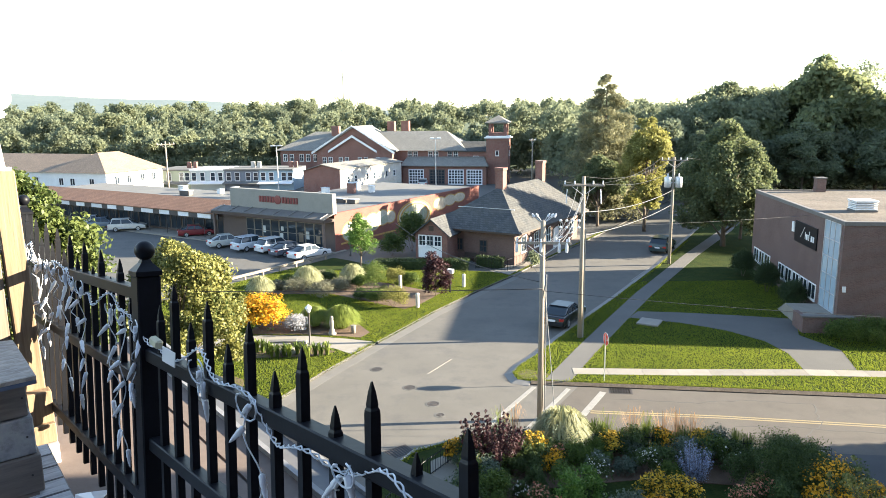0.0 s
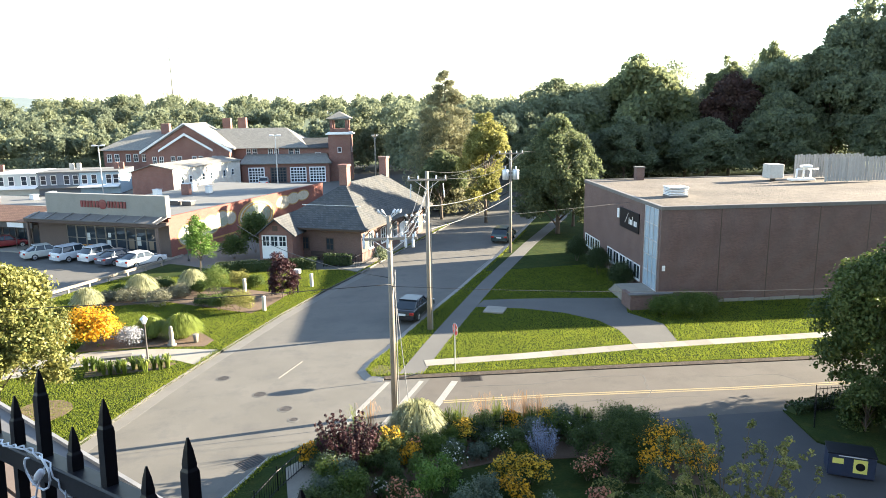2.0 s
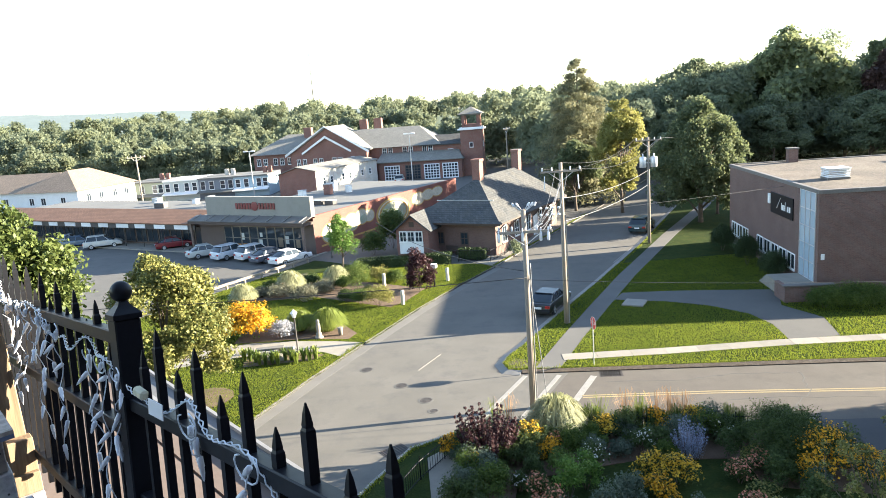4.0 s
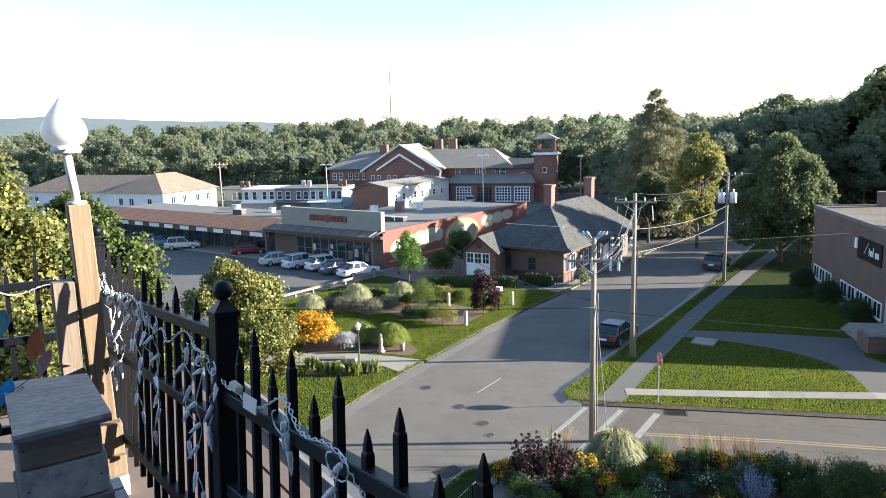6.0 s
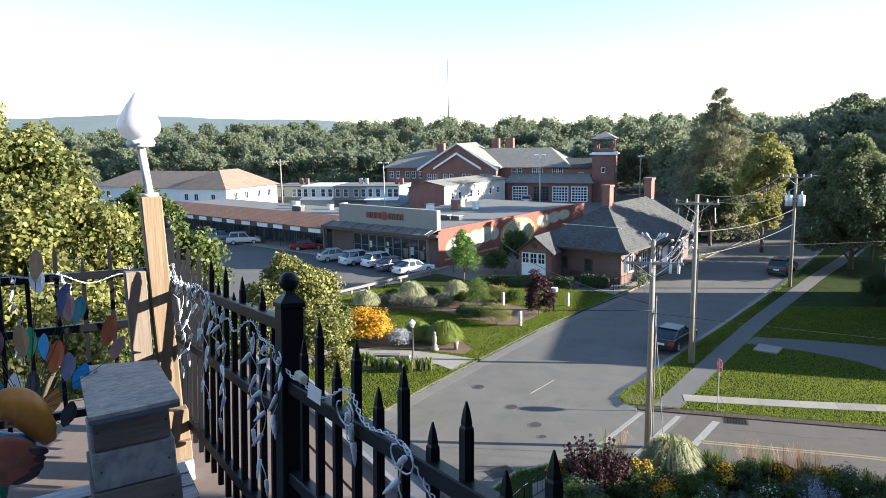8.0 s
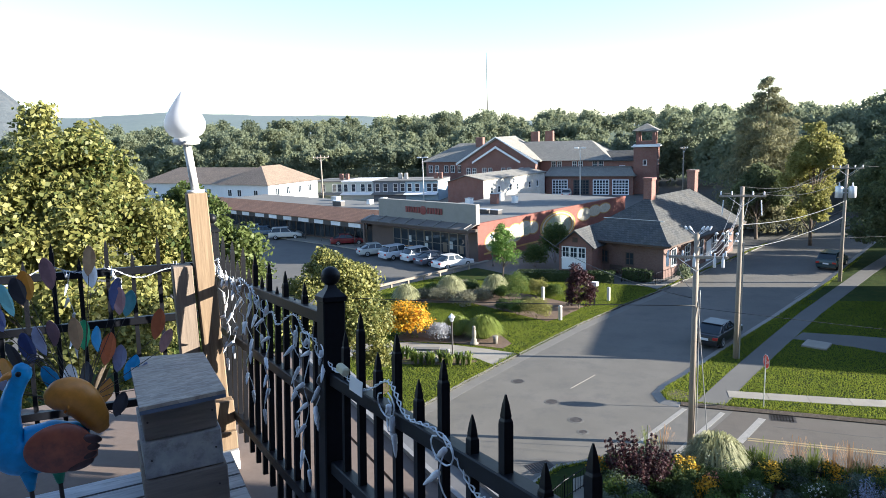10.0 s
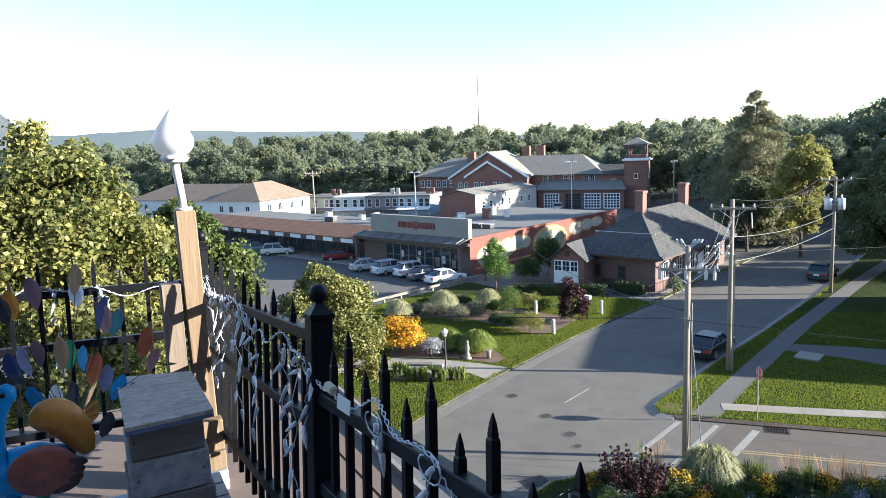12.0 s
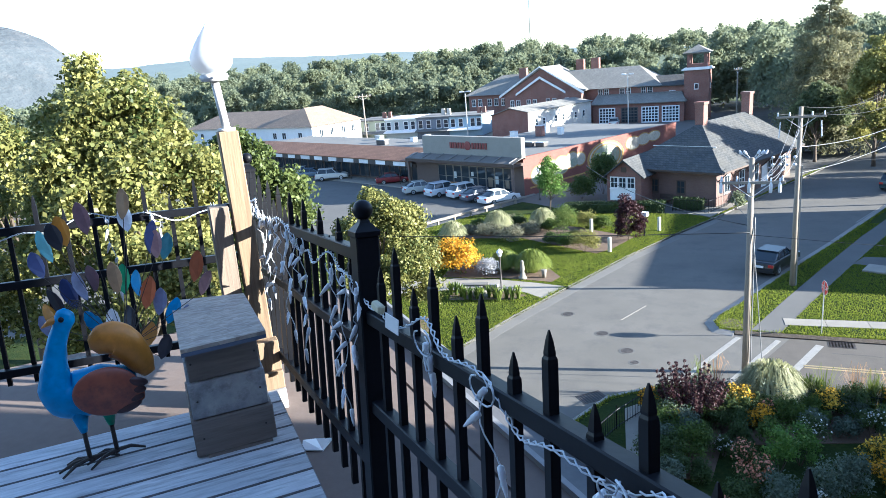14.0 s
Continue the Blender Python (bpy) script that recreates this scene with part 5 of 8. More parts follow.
def quads_mesh(name, V, material):
    """A mesh of loose faces from an (n, corners, 3) array."""
    n, k = V.shape[:2]
    me = bpy.data.meshes.new(name)
    me.vertices.add(n * k), me.loops.add(n * k), me.polygons.add(n)
    me.vertices.foreach_set("co", np.ascontiguousarray(V, dtype=np.float32).ravel())
    me.loops.foreach_set("vertex_index", np.arange(n * k, dtype=np.int32))
    me.polygons.foreach_set("loop_start", np.arange(0, n * k, k, dtype=np.int32))
    me.update(calc_edges=True)
    me.materials.append(material)
    return me


def tri(V):
    """Diamond leaves turned into pointed three-cornered ones."""
    e = (V[:, 2] - V[:, 0]) * 0.32
    return np.stack([V[:, 0], V[:, 1] + e, V[:, 3] + e], 1)


def unit(a):
    return a / np.maximum(np.linalg.norm(a, axis=-1, keepdims=True), 1e-9)


def leaves(rng, C, R, per, size, flat=0.85, spread=0.8, lower=-0.6, width=0.5):
    """Leaves scattered on the outer shells of clumps with centres C and radii R."""
    n = len(C) * per
    c, r = np.repeat(C, per, 0), np.repeat(R, per)[:, None]
    d = unit(rng.normal(size=(n, 3)))
    d[:, 2] = np.where(d[:, 2] < lower, -d[:, 2], d[:, 2])
    p = c + d * r * (rng.uniform(0.3, 1.22, (n, 1)) ** 0.8) * np.array([1, 1, flat])
    nrm = unit(d + rng.normal(size=(n, 3)) * spread + np.array([0, 0, 0.25]))
    u = unit(np.cross(nrm, rng.normal(size=(n, 3))))
    v = np.cross(nrm, u)
    s = size * rng.uniform(0.6, 1.3, (n, 1))
    return np.stack([p - u * s, p - v * s * width + nrm * s * 0.12, p + u * s - nrm * s * 0.1, p + v * s * width + nrm * s * 0.12], 1)


def crown_clumps(rng, n, rx, rz, zc, rc, taper=0.0):
    d = unit(rng.normal(size=(n, 3)))
    d[:, 2] = np.where(d[:, 2] < -0.7, -d[:, 2], d[:, 2])
    f = rng.uniform(0.5, 1.0, (n, 1)) ** 0.6
    lump = 1 + 0.18 * np.sin(3 * np.arctan2(d[:, 1], d[:, 0]) + rng.uniform(0, 6))[:, None]
    if n >= 90:
        lobes = unit(rng.normal(size=(9, 3)) + np.array([0, 0, 0.3]))
        near_ = np.max(d @ lobes.T, axis=1)[:, None]
        lump = lump * (0.7 + 0.42 * np.clip((near_ - 0.45) / 0.5, 0, 1))
    p = d * f * np.array([rx, rx, rz]) * lump
    if taper:
        k = (p[:, 2:] + rz) / (2 * rz)
        p[:, :2] *= 1 - taper * k
    p[:, 2] += zc
    return p, rc * rng.uniform(0.7, 1.35, n)


def lobed_clumps(rng, n, rx, rz, zc, rc, taper=0.0, lobe=13):
    """Clumps gathered on the outer sides of rounded boughs, so that the crown is lumpy with dark gaps."""
    k = max(8, n // lobe)
    d = unit(rng.normal(size=(k, 3)) + np.array([0, 0, 0.15]))
    d[:, 2] = np.where(d[:, 2] < -0.75, -d[:, 2], d[:, 2])
    centre = d * np.array([rx, rx, rz]) * rng.uniform(0.5, 0.78, (k, 1))
    size = rng.uniform(0.22, 0.4, k) * (rx + rz) / 2 * (lobe / 13) ** 0.5
    centre[0] = (0, 0, rz * 0.8)
    d[0] = (0, 0, 1)
    pick = np.arange(n) % k
    e = unit(rng.normal(size=(n, 3)) + d[pick] * 0.9)
    p = centre[pick] + e * (size[pick] * rng.uniform(0.55, 1.0, n))[:, None]
    if taper:
        f = np.clip((p[:, 2:] + rz) / (2 * rz), 0, 1)
        p[:, :2] *= 1.12 - taper * f
    p[:, 2] += zc
    return p, rc * rng.uniform(0.7, 1.3, n)


def tree(name, label, x, y, height, radius, base, material, seed, clumps=60, per=150, leaf=0.16, trunk=0.2, taper=0.2, category="tree", group="", z=0.1, rc=None, full=False, loose=1.5, lobe=13, pointed=False):
    """A broadleaf tree: tapered trunk with limbs and a crown of leaf clumps."""
    rng = np.random.default_rng(seed)
    t = thing(name, label, category, pose(x, y, z), group)
    rz = (height - base) / 2
    zc = base + rz
    C, R = lobed_clumps(rng, clumps, radius * 0.82, rz * 0.86, zc, rc or radius * 0.26, taper, lobe) if full else crown_clumps(rng, clumps, radius * 0.82, rz * 0.86, zc, rc or radius * 0.26, taper)
    V = leaves(rng, C, R, per, leaf, spread=loose, width=0.72) if full else tri(leaves(rng, C, R, per, leaf))
    ob = new("crown", quads_mesh("crown", tri(V) if pointed else V, material))
    ob.parent = t
    bm = B()
    lx, ly = rng.uniform(-0.3, 0.3, 2)
    top = Vector((lx, ly, zc + rz * 0.4))
    chain(bm, [(0, 0, -0.1), (lx * 0.1, ly * 0.1, base * 0.5), (lx * 0.4, ly * 0.4, base + rz * 0.3), top], [trunk * 1.25, trunk, trunk * 0.75, trunk * 0.2], 8)
    for i in range(0, min(len(C), 16)):
        q = Vector(C[i])
        s = Vector((lx * 0.3, ly * 0.3, base * 0.75 + (q.z - base) * 0.45))
        chain(bm, [s, s.lerp(q, 0.5) + Vector((0, 0, 0.08 * radius)), q], [trunk * 0.4, trunk * 0.25, trunk * 0.06], 5)
    part("trunk", bm, M_BARK, t, "", True)
    return t


def twiggy_tree(name, label, x, y, height, radius, material, seed, limbs=13):
    """An open young tree: rising limbs, side twigs and small leaves along them."""
    rng = np.random.default_rng(seed)
    t = thing(name, label, "tree", pose(x, y, 0.1))
    bm = B()
    chain(bm, [(0, 0, -0.1), (0.05, 0.02, height * 0.3), (0, 0.05, height * 0.5)], [0.07, 0.055, 0.04], 7)
    part("trunk", bm, M_BARK, t, "", True)
    C, R = [], []
    for i in range(limbs):
        a = 2.4 * i + rng.uniform(-0.3, 0.3)
        q = radius * rng.uniform(0.35, 1.0)
        s = Vector((0.02, 0.02, height * rng.uniform(0.25, 0.48)))
        e = Vector((q * math.cos(a), q * math.sin(a), height * rng.uniform(0.72, 1.0) - 0.45 * q))
        m = s.lerp(e, 0.5) + Vector((0, 0, -0.12 * q))
        bm = B()
        chain(bm, [s, m, e], [0.03, 0.02, 0.006], 5)
        for k in range(7):
            f = 0.3 + 0.7 * k / 6
            p = s.lerp(m, f * 2) if f < 0.5 else m.lerp(e, f * 2 - 1)
            d = Vector(rng.normal(size=3)) * 0.3 + Vector((0.25 * math.cos(a), 0.25 * math.sin(a), 0.28))
            w = p + d
            tube(bm, p, w, 0.008, 0.004, 4)
            for g in (0.4, 0.75, 1.05):
                C.append(tuple(p.lerp(w, g))), R.append(0.1)
        part("limb", bm, M_BARK, t)
    ob = new("foliage", quads_mesh("foliage", leaves(rng, np.array(C), np.array(R), 24, 0.044, 0.8, 1.0, -0.9, 0.6), material))
    ob.parent = t
    return t


def conifer(name, label, x, y, height, radius, material, seed, tiers=22, per=240, leaf=0.4, base=2.5, ragged=0.25):
    rng = np.random.default_rng(seed)
    t = thing(name, label, "tree", pose(x, y, 0))
    C, R = [], []
    for i in range(tiers):
        f = i / (tiers - 1)
        zz = base + (height - base) * f
        rr = radius * (1 - f) ** 0.6 * rng.uniform(1 - ragged, 1.1)
        k = max(1, int(7 * (1 - f) + 1))
        a0 = rng.uniform(0, 6)
        for j in range(k):
            a = a0 + 2 * math.pi * j / k
            for g in (0.45, 0.85):
                C.append((rr * g * math.cos(a), rr * g * math.sin(a), zz - rr * g * 0.18 + rng.uniform(-0.3, 0.3)))
                R.append(0.35 + radius * 0.16 * (1 - f * 0.75))
    C, R = np.array(C), np.array(R)
    V = leaves(rng, C, R, max(8, per * tiers // len(C)), leaf, 0.6, 0.5, -0.9, 0.28)
    ob = new("crown", quads_mesh("crown", tri(V), material))
    ob.parent = t
    bm = B()
    tube(bm, (0, 0, -0.1), (0, 0, height * 0.97), 0.32, 0.04, 8)
    part("trunk", bm, M_BARK, t, "", True)
    return t


def shrub(name, label, x, y, r, h, material, seed, n=16, per=90, leaf=0.1, z=0.12, category="shrub", group="", petals=None, petal_n=0, petal=0.06, upright=False):
    rng = np.random.default_rng(seed)
    t = thing(name, label, category, pose(x, y, z), group)
    C, R = crown_clumps(rng, n, r * 0.68, h * 0.36, h * 0.5, r * 0.36)
    V = leaves(rng, C, R, per, leaf, 0.9 if not upright else 1.5)
    V[:, :, 2] = np.maximum(V[:, :, 2], 0.01)
    ob = new("foliage", quads_mesh("foliage", tri(V), material))
    ob.parent = t
    if petals is not None:
        P = leaves(rng, C + np.array([0, 0, 0.04]), R * 1.08, max(1, petal_n // n), petal, 0.9, 0.5, 0.0, 0.9)
        ob = new("blossom", quads_mesh("blossom", P, petals))
        ob.parent = t
    bm = B()
    for i in range(4):
        a = i * 1.7
        tube(bm, (0.05 * math.cos(a), 0.05 * math.sin(a), -0.02), (r * 0.4 * math.cos(a), r * 0.4 * math.sin(a), h * 0.5), 0.02, 0.008, 5)
    part("stem", bm, M_BARK, t)
    return t


def blades(rng, n, r0, reach, h, w, droop=0.5):
    """Arching grass blades, three quads each."""
    a = rng.uniform(0, 2 * math.pi, n)
    d = np.stack([np.cos(a), np.sin(a), np.zeros(n)], 1)
    sdir = np.stack([-np.sin(a), np.cos(a), np.zeros(n)], 1)
    k = rng.uniform(0.15, 1.0, n)[:, None]
    hh = h * rng.uniform(0.7, 1.1, n)[:, None] * (1 - 0.3 * k * droop)
    root = d * r0 * rng.uniform(0, 1, n)[:, None]
    zz = np.array([[0, 0, 1.0]])
    P = [root, root + d * reach * k * 0.25 + zz * hh * 0.6, root + d * reach * k * 0.65 + zz * hh, root + d * reach * k + zz * hh * (1 - droop * k)]
    W = [w, w * 0.9, w * 0.6, w * 0.08]
    out = []
    for i in range(3):
        out.append(np.stack([P[i] - sdir * W[i], P[i] + sdir * W[i], P[i + 1] + sdir * W[i + 1], P[i + 1] - sdir * W[i + 1]], 1))
    return np.concatenate(out)


def ball_blades(rng, n, r, h, w):
    """A rounded fuzzy tussock: thin blades reaching out to a dome, their tips bent over."""
    a = rng.uniform(0, 2 * math.pi, n)
    el = np.arcsin(rng.uniform(-0.08, 1.0, n))
    d = np.stack([np.cos(a) * np.cos(el), np.sin(a) * np.cos(el), np.sin(el)], 1)
    sdir = np.stack([-np.sin(a), np.cos(a), np.zeros(n)], 1)
    k = rng.uniform(0.75, 1.08, n)[:, None]
    size = np.array([r, r, h * 0.62])
    c = np.array([0, 0, h * 0.34])
    tip = c + d * size * k
    root = tip * np.array([0.25, 0.25, 0.0])
    m1 = c * 0.9 + d * size * k * np.array([0.45, 0.45, 0.62])
    m2 = c + d * size * k * np.array([0.85, 0.85, 1.0]) + np.array([0, 0, 0.1 * h])
    tip = tip + d * np.array([1, 1, 0]) * 0.12 * r - np.array([0, 0, 0.1 * h])
    tip[:, 2] = np.maximum(tip[:, 2], 0.03)
    P = [root, m1, m2, tip]
    W = [w, w, w * 0.7, w * 0.1]
    return np.concatenate([np.stack([P[i] - sdir * W[i], P[i] + sdir * W[i], P[i + 1] + sdir * W[i + 1], P[i + 1] - sdir * W[i + 1]], 1) for i in range(3)])


def grass_clump(label, x, y, r, h, material, seed, n=500, w=0.02, z=0.12, droop=0.6, group="ornamental grasses", name="ornamental_grass"):
    rng = np.random.default_rng(seed)
    t = thing(name, label, "grass", pose(x, y, z), group)
    ob = new("foliage", quads_mesh("foliage", ball_blades(rng, n, r, h, w) if droop > 0.8 else blades(rng, n, r * 0.25, r, h, w, droop), material))
    ob.parent = t
    return t


# trees by the near side of the park
tree("maple_tree", "tall sunlit yellow-green maple beside the street", -19.2, 22.5, 17.3, 5.6, 1.6, M_LEAF_SUN, 11, 430, 150, 0.105, 0.26, 0.42, "tree", "street maples", rc=0.62, full=True, loose=1.1, lobe=8)
tree("maple_tree", "tall leafy green maple beside the street", -27.2, 20.0, 15.6, 5.4, 2.0, M_LEAF_SUN, 12, 300, 150, 0.11, 0.26, 0.35, "tree", "street maples", rc=0.8, full=True, loose=1.1, lobe=8)
tree("maple_tree", "shorter leafy green maple beside the street", -17.4, 28.2, 13.6, 4.3, 1.2, M_LEAF_MAPLE, 13, 330, 150, 0.1, 0.2, 0.3, "tree", "street maples", rc=0.6, full=True, loose=1.1, lobe=8)
tree("maple_tree", "tall sunlit yellow-green maple beside the street", -33, 30, 14.5, 5.8, 2.8, M_LEAF_SUN, 14, 240, 130, 0.14, 0.24, 0.35, "tree", "street maples", rc=0.95, full=True, lobe=8)
tree("maple_tree", "green maple beside the street", -30, 10, 14.5, 5.6, 2.0, M_LEAF_MID, 15, 200, 110, 0.15, 0.24, 0.25, "tree", "street maples", rc=0.95, full=True)
tree("young_maple", "round yellow-green young maple in a mulch ring", -14.3, 36.4, 9.0, 5.3, -0.4, M_LEAF_SUN, 16, 400, 120, 0.09, 0.13, 0.25, rc=0.5, full=True, loose=1.1, lobe=8)
tree("park_tree", "small bright green tree in the park lawn", -8.05, 66.5, 5.2, 1.9, 0.9, M_LEAF_FRESH, 17, 90, 80, 0.1, 0.08, 0.3, rc=0.42)
tree("roadside_tree", "dark leafy green tree behind the driveway fence", 28.5, 26.6, 9.4, 4.3, -1.6, M_LEAF_MAPLE, 18, 340, 120, 0.09, 0.16, 0.2, rc=0.55, full=True, loose=1.1, lobe=8)
twiggy_tree("small_tree", "small thin yellow-green tree with open twigs below the terrace", 10.9, 14.4, 7.2, 2.8, M_LEAF_SUN, 19, 26)
for i, (x, y, h, r) in enumerate(((34.5, 23, 12.5, 5.0), (41, 25.5, 8.5, 4.0), (36, 16.5, 13, 5.0), (44, 22, 25, 6.2), (47, 16, 22, 6), (32, 12, 8, 4.5), (31, 19, 8.5, 4.0), (52, 24.5, 11, 5.0), (27, 8, 7, 4))):
    tree("shade_tree", "dark leafy tree beyond the driveway", x, y, h, r, 2.0, M_LEAF_MID, 50 + i, 120, 190, 0.24, 0.22, 0.2, rc=1.2)
for i, (x, y, r, h) in enumerate(((25.4, 24.6, 1.3, 2.6), (26.6, 22.8, 1.5, 3.2), (27.8, 25.2, 1.6, 3.0), (26.0, 20.6, 1.5, 3.4), (28.6, 22.0, 1.7, 3.8))):
    tree("border_bush", "dark dense bush beside the driveway fence", x, y, h, r, -0.6, M_LEAF_MAPLE, 70 + i, 60, 130, 0.075, 0.06, 0.2, "bush", "driveway bushes", rc=0.42, full=True)

# trees on the far side of the street
tree("street_tree", "dark broad street tree overhanging the pavement", 31.2, 76.2, 14.6, 7.2, -1.2, M_LEAF_STREET, 21, 420, 130, 0.15, 0.34, 0.45, rc=0.85, full=True, lobe=8)
tree("street_tree", "lower dark green tree beside the pavement", 34.9, 80.4, 8.6, 4.6, 0.5, M_LEAF_STREET, 24, 160, 140, 0.16, 0.2, 0.2, rc=0.8, full=True, lobe=8)
tree("street_tree", "golden green tree lit by evening sun", 25.6, 87.2, 15.2, 4.2, -0.8, M_LEAF_GOLD, 22, 260, 130, 0.15, 0.25, 0.35, rc=0.7, full=True, lobe=8)
tree("street_tree", "dark green tree in front of the pine", 20.6, 91.5, 9.2, 4.4, 0.6, M_LEAF_STREET, 25, 160, 140, 0.17, 0.2, 0.4, rc=0.8, full=True, lobe=8)
conifer("pine_tree", "tall ragged brown-green pine", 22.9, 98.5, 19.8, 7.0, M_LEAF_PINE, 23, 40, 1100, 0.28, 2.0, 0.5)
# the last two stand out of view, added to shade the upper street
BIG = [(70.8, 132.4, 24.6, 15.0, "M"), (56, 139, 20.6, 9.5, "D"), (101, 113, 28.5, 11.5, "D"), (85.6, 122, 21.6, 8.0, "R"), (94.5, 137, 26.6, 6.8, "M"), (93.5, 119, 24.2, 10.0, "D"), (79, 127, 16.0, 8.0, "M"), (107, 112, 34.5, 11, "D"), (119, 108, 37, 12, "D"), (46, 127, 15, 7, "D"), (41, 112, 12.0, 5.5, "D"), (50, 120, 14.5, 6.5, "D"), (89, 112, 17, 8.5, "D"), (62, 120, 13, 7.5, "D"), (103, 103, 21, 9, "D"), (102, 133, 27.5, 6.5, "M"), (112, 120, 36, 11, "D"), (64, 146, 20.5, 9, "M"), (76, 115, 12.5, 8, "D"), (36.5, 98, 10.5, 4.5, "D"),
       (122, 93, 30, 10, "D"), (118, 81, 31, 10, "D")]
PROTO = {}
for i, (x, y, h, r, k) in enumerate(BIG):
    if k in PROTO and i > 6 and k != "R":
        src, hs, rs = PROTO[k][i % len(PROTO[k])]
        c = copy_thing(src, pose(x, y, 0, 0, 0, 67 * i) @ Matrix.Diagonal((r / rs, r / rs, h / hs, 1)))
        continue
    t = tree("forest_tree", {"D": "large dark green broadleaf tree at the wood's edge", "M": "green broadleaf tree at the wood's edge", "R": "copper-red broadleaf tree at the wood's edge"}[k], x, y, h, r, 0.2, {"D": M_LEAF_HAZE, "M": M_LEAF_HAZE_EDGE, "R": M_LEAF_RED}[k], 30 + i, 330, 120, max(0.26, 0.034 * r), 0.35, 0.12, "tree", "wood's edge trees", 0.0, rc=r * 0.14, full=True, loose=1.8, lobe=6, pointed=True)
    PROTO.setdefault(k, []).append((t, h, r))

# far woods, one sheet of foliage clumps
rng = np.random.default_rng(77)
TC, TR = [], []


def woods(n, x0, x1, y0, y1, h0, h1, r0, r1, conif=0.28):
    for _ in range(n):
        x, y = rng.uniform(x0, x1), rng.uniform(y0, y1)
        h, r = rng.uniform(h0, h1), rng.uniform(r0, r1)
        k = 12
        if rng.uniform() < conif:
            for j in range(12):
                f = j / 12
                TC.append((x + rng.uniform(-0.3, 0.3) * (1 - f), y, 2 + (h * 1.04 - 2) * f)), TR.append(r * 0.62 * (1 - f) ** 0.8 + 0.6)
        else:
            d = unit(rng.normal(size=(k, 3)))
            d[:, 2] = np.abs(d[:, 2]) * 1.0 - 0.15
            for q in d:
                TC.append((x + q[0] * r * 0.6, y + q[1] * r * 0.6, h - r * 0.95 + q[2] * r * 0.75)), TR.append(r * rng.uniform(0.26, 0.5))
            for q in d[:3]:
                TC.append((x + q[0] * r * 0.7, y + q[1] * r * 0.5, h * 0.35)), TR.append(r * 0.6)


woods(102, -150, 25, 176, 190, 8, 12.5, 2.7, 4.0, 0.05)
woods(195, -190, 45, 192, 225, 11, 16.5, 2.7, 4.3, 0.18)
woods(280, -220, 70, 226, 290, 15.5, 20.5, 3.1, 5.0, 0.16)
woods(88, 18, 95, 128, 185, 14, 18.5, 3.4, 5.0, 0.1)
woods(68, -210, -105, 90, 180, 8, 14, 3.1, 4.3, 0.05)
woods(78, -190, -70, 40, 100, 7, 11, 2.7, 4.0, 0.05)
woods(68, 112, 170, 92, 190, 22, 29, 5.4, 7.2, 0.1)
woods(44, 58, 106, 138, 160, 15, 20, 3.4, 5.0, 0.0)
woods(51, 66, 112, 122, 130, 7, 12, 3.1, 4.3, 0.0)
woods(23, 44, 64, 124, 136, 7, 11, 2.7, 4.0, 0.0)
woods(20, 24, 42, 112, 150, 10, 14, 2.7, 4.0, 0.05)
woods(17, 16, 30, 160, 178, 9, 13, 2.7, 3.6, 0.1)
woods(23, -75, -40, 168, 176, 9, 11, 2.0, 3.2, 0.0)
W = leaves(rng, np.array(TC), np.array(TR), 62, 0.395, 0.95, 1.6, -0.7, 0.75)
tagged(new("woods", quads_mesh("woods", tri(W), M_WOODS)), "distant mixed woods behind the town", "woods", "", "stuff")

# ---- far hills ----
# blue-grey of distance haze is painted into both hill colours
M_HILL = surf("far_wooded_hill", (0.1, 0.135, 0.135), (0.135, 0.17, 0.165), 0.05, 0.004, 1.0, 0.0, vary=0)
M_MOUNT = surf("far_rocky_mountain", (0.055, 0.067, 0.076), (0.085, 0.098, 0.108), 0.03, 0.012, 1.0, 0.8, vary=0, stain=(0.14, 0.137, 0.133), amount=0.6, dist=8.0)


def ridge(name, label, a, b, heights, depth, material):
    a, b = Vector(a), Vector(b)
    d = (b - a).normalized()
    nrm = Vector((-d.y, d.x, 0))
    bm = B()
    rows = []
    n = len(heights)
    for i, h in enumerate(heights):
        p = a.lerp(b, i / (n - 1))
        hh = h + 5 * noise.noise(Vector((i * 0.7, 1, 2)))
        rows.append([bm.verts.new((*(p - nrm * depth)[:2], -2)), bm.verts.new((*(p - nrm * depth * 0.45)[:2], hh * 0.62)), bm.verts.new((*p[:2], hh)), bm.verts.new((*(p + nrm * depth)[:2], -2))])
    for p, q in zip(rows, rows[1:]):
        for j in range(3):
            bm.faces.new((p[j], q[j], q[j + 1], p[j + 1]))
    solo(name, bm, material, label, "hill", "structure", "", True)


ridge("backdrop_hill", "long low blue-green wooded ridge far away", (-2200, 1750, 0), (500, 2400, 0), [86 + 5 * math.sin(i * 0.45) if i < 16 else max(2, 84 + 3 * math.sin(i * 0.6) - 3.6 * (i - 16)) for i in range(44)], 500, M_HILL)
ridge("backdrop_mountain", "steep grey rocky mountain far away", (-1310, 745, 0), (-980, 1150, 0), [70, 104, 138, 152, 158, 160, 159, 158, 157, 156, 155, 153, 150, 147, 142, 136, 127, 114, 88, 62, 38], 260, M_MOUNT)

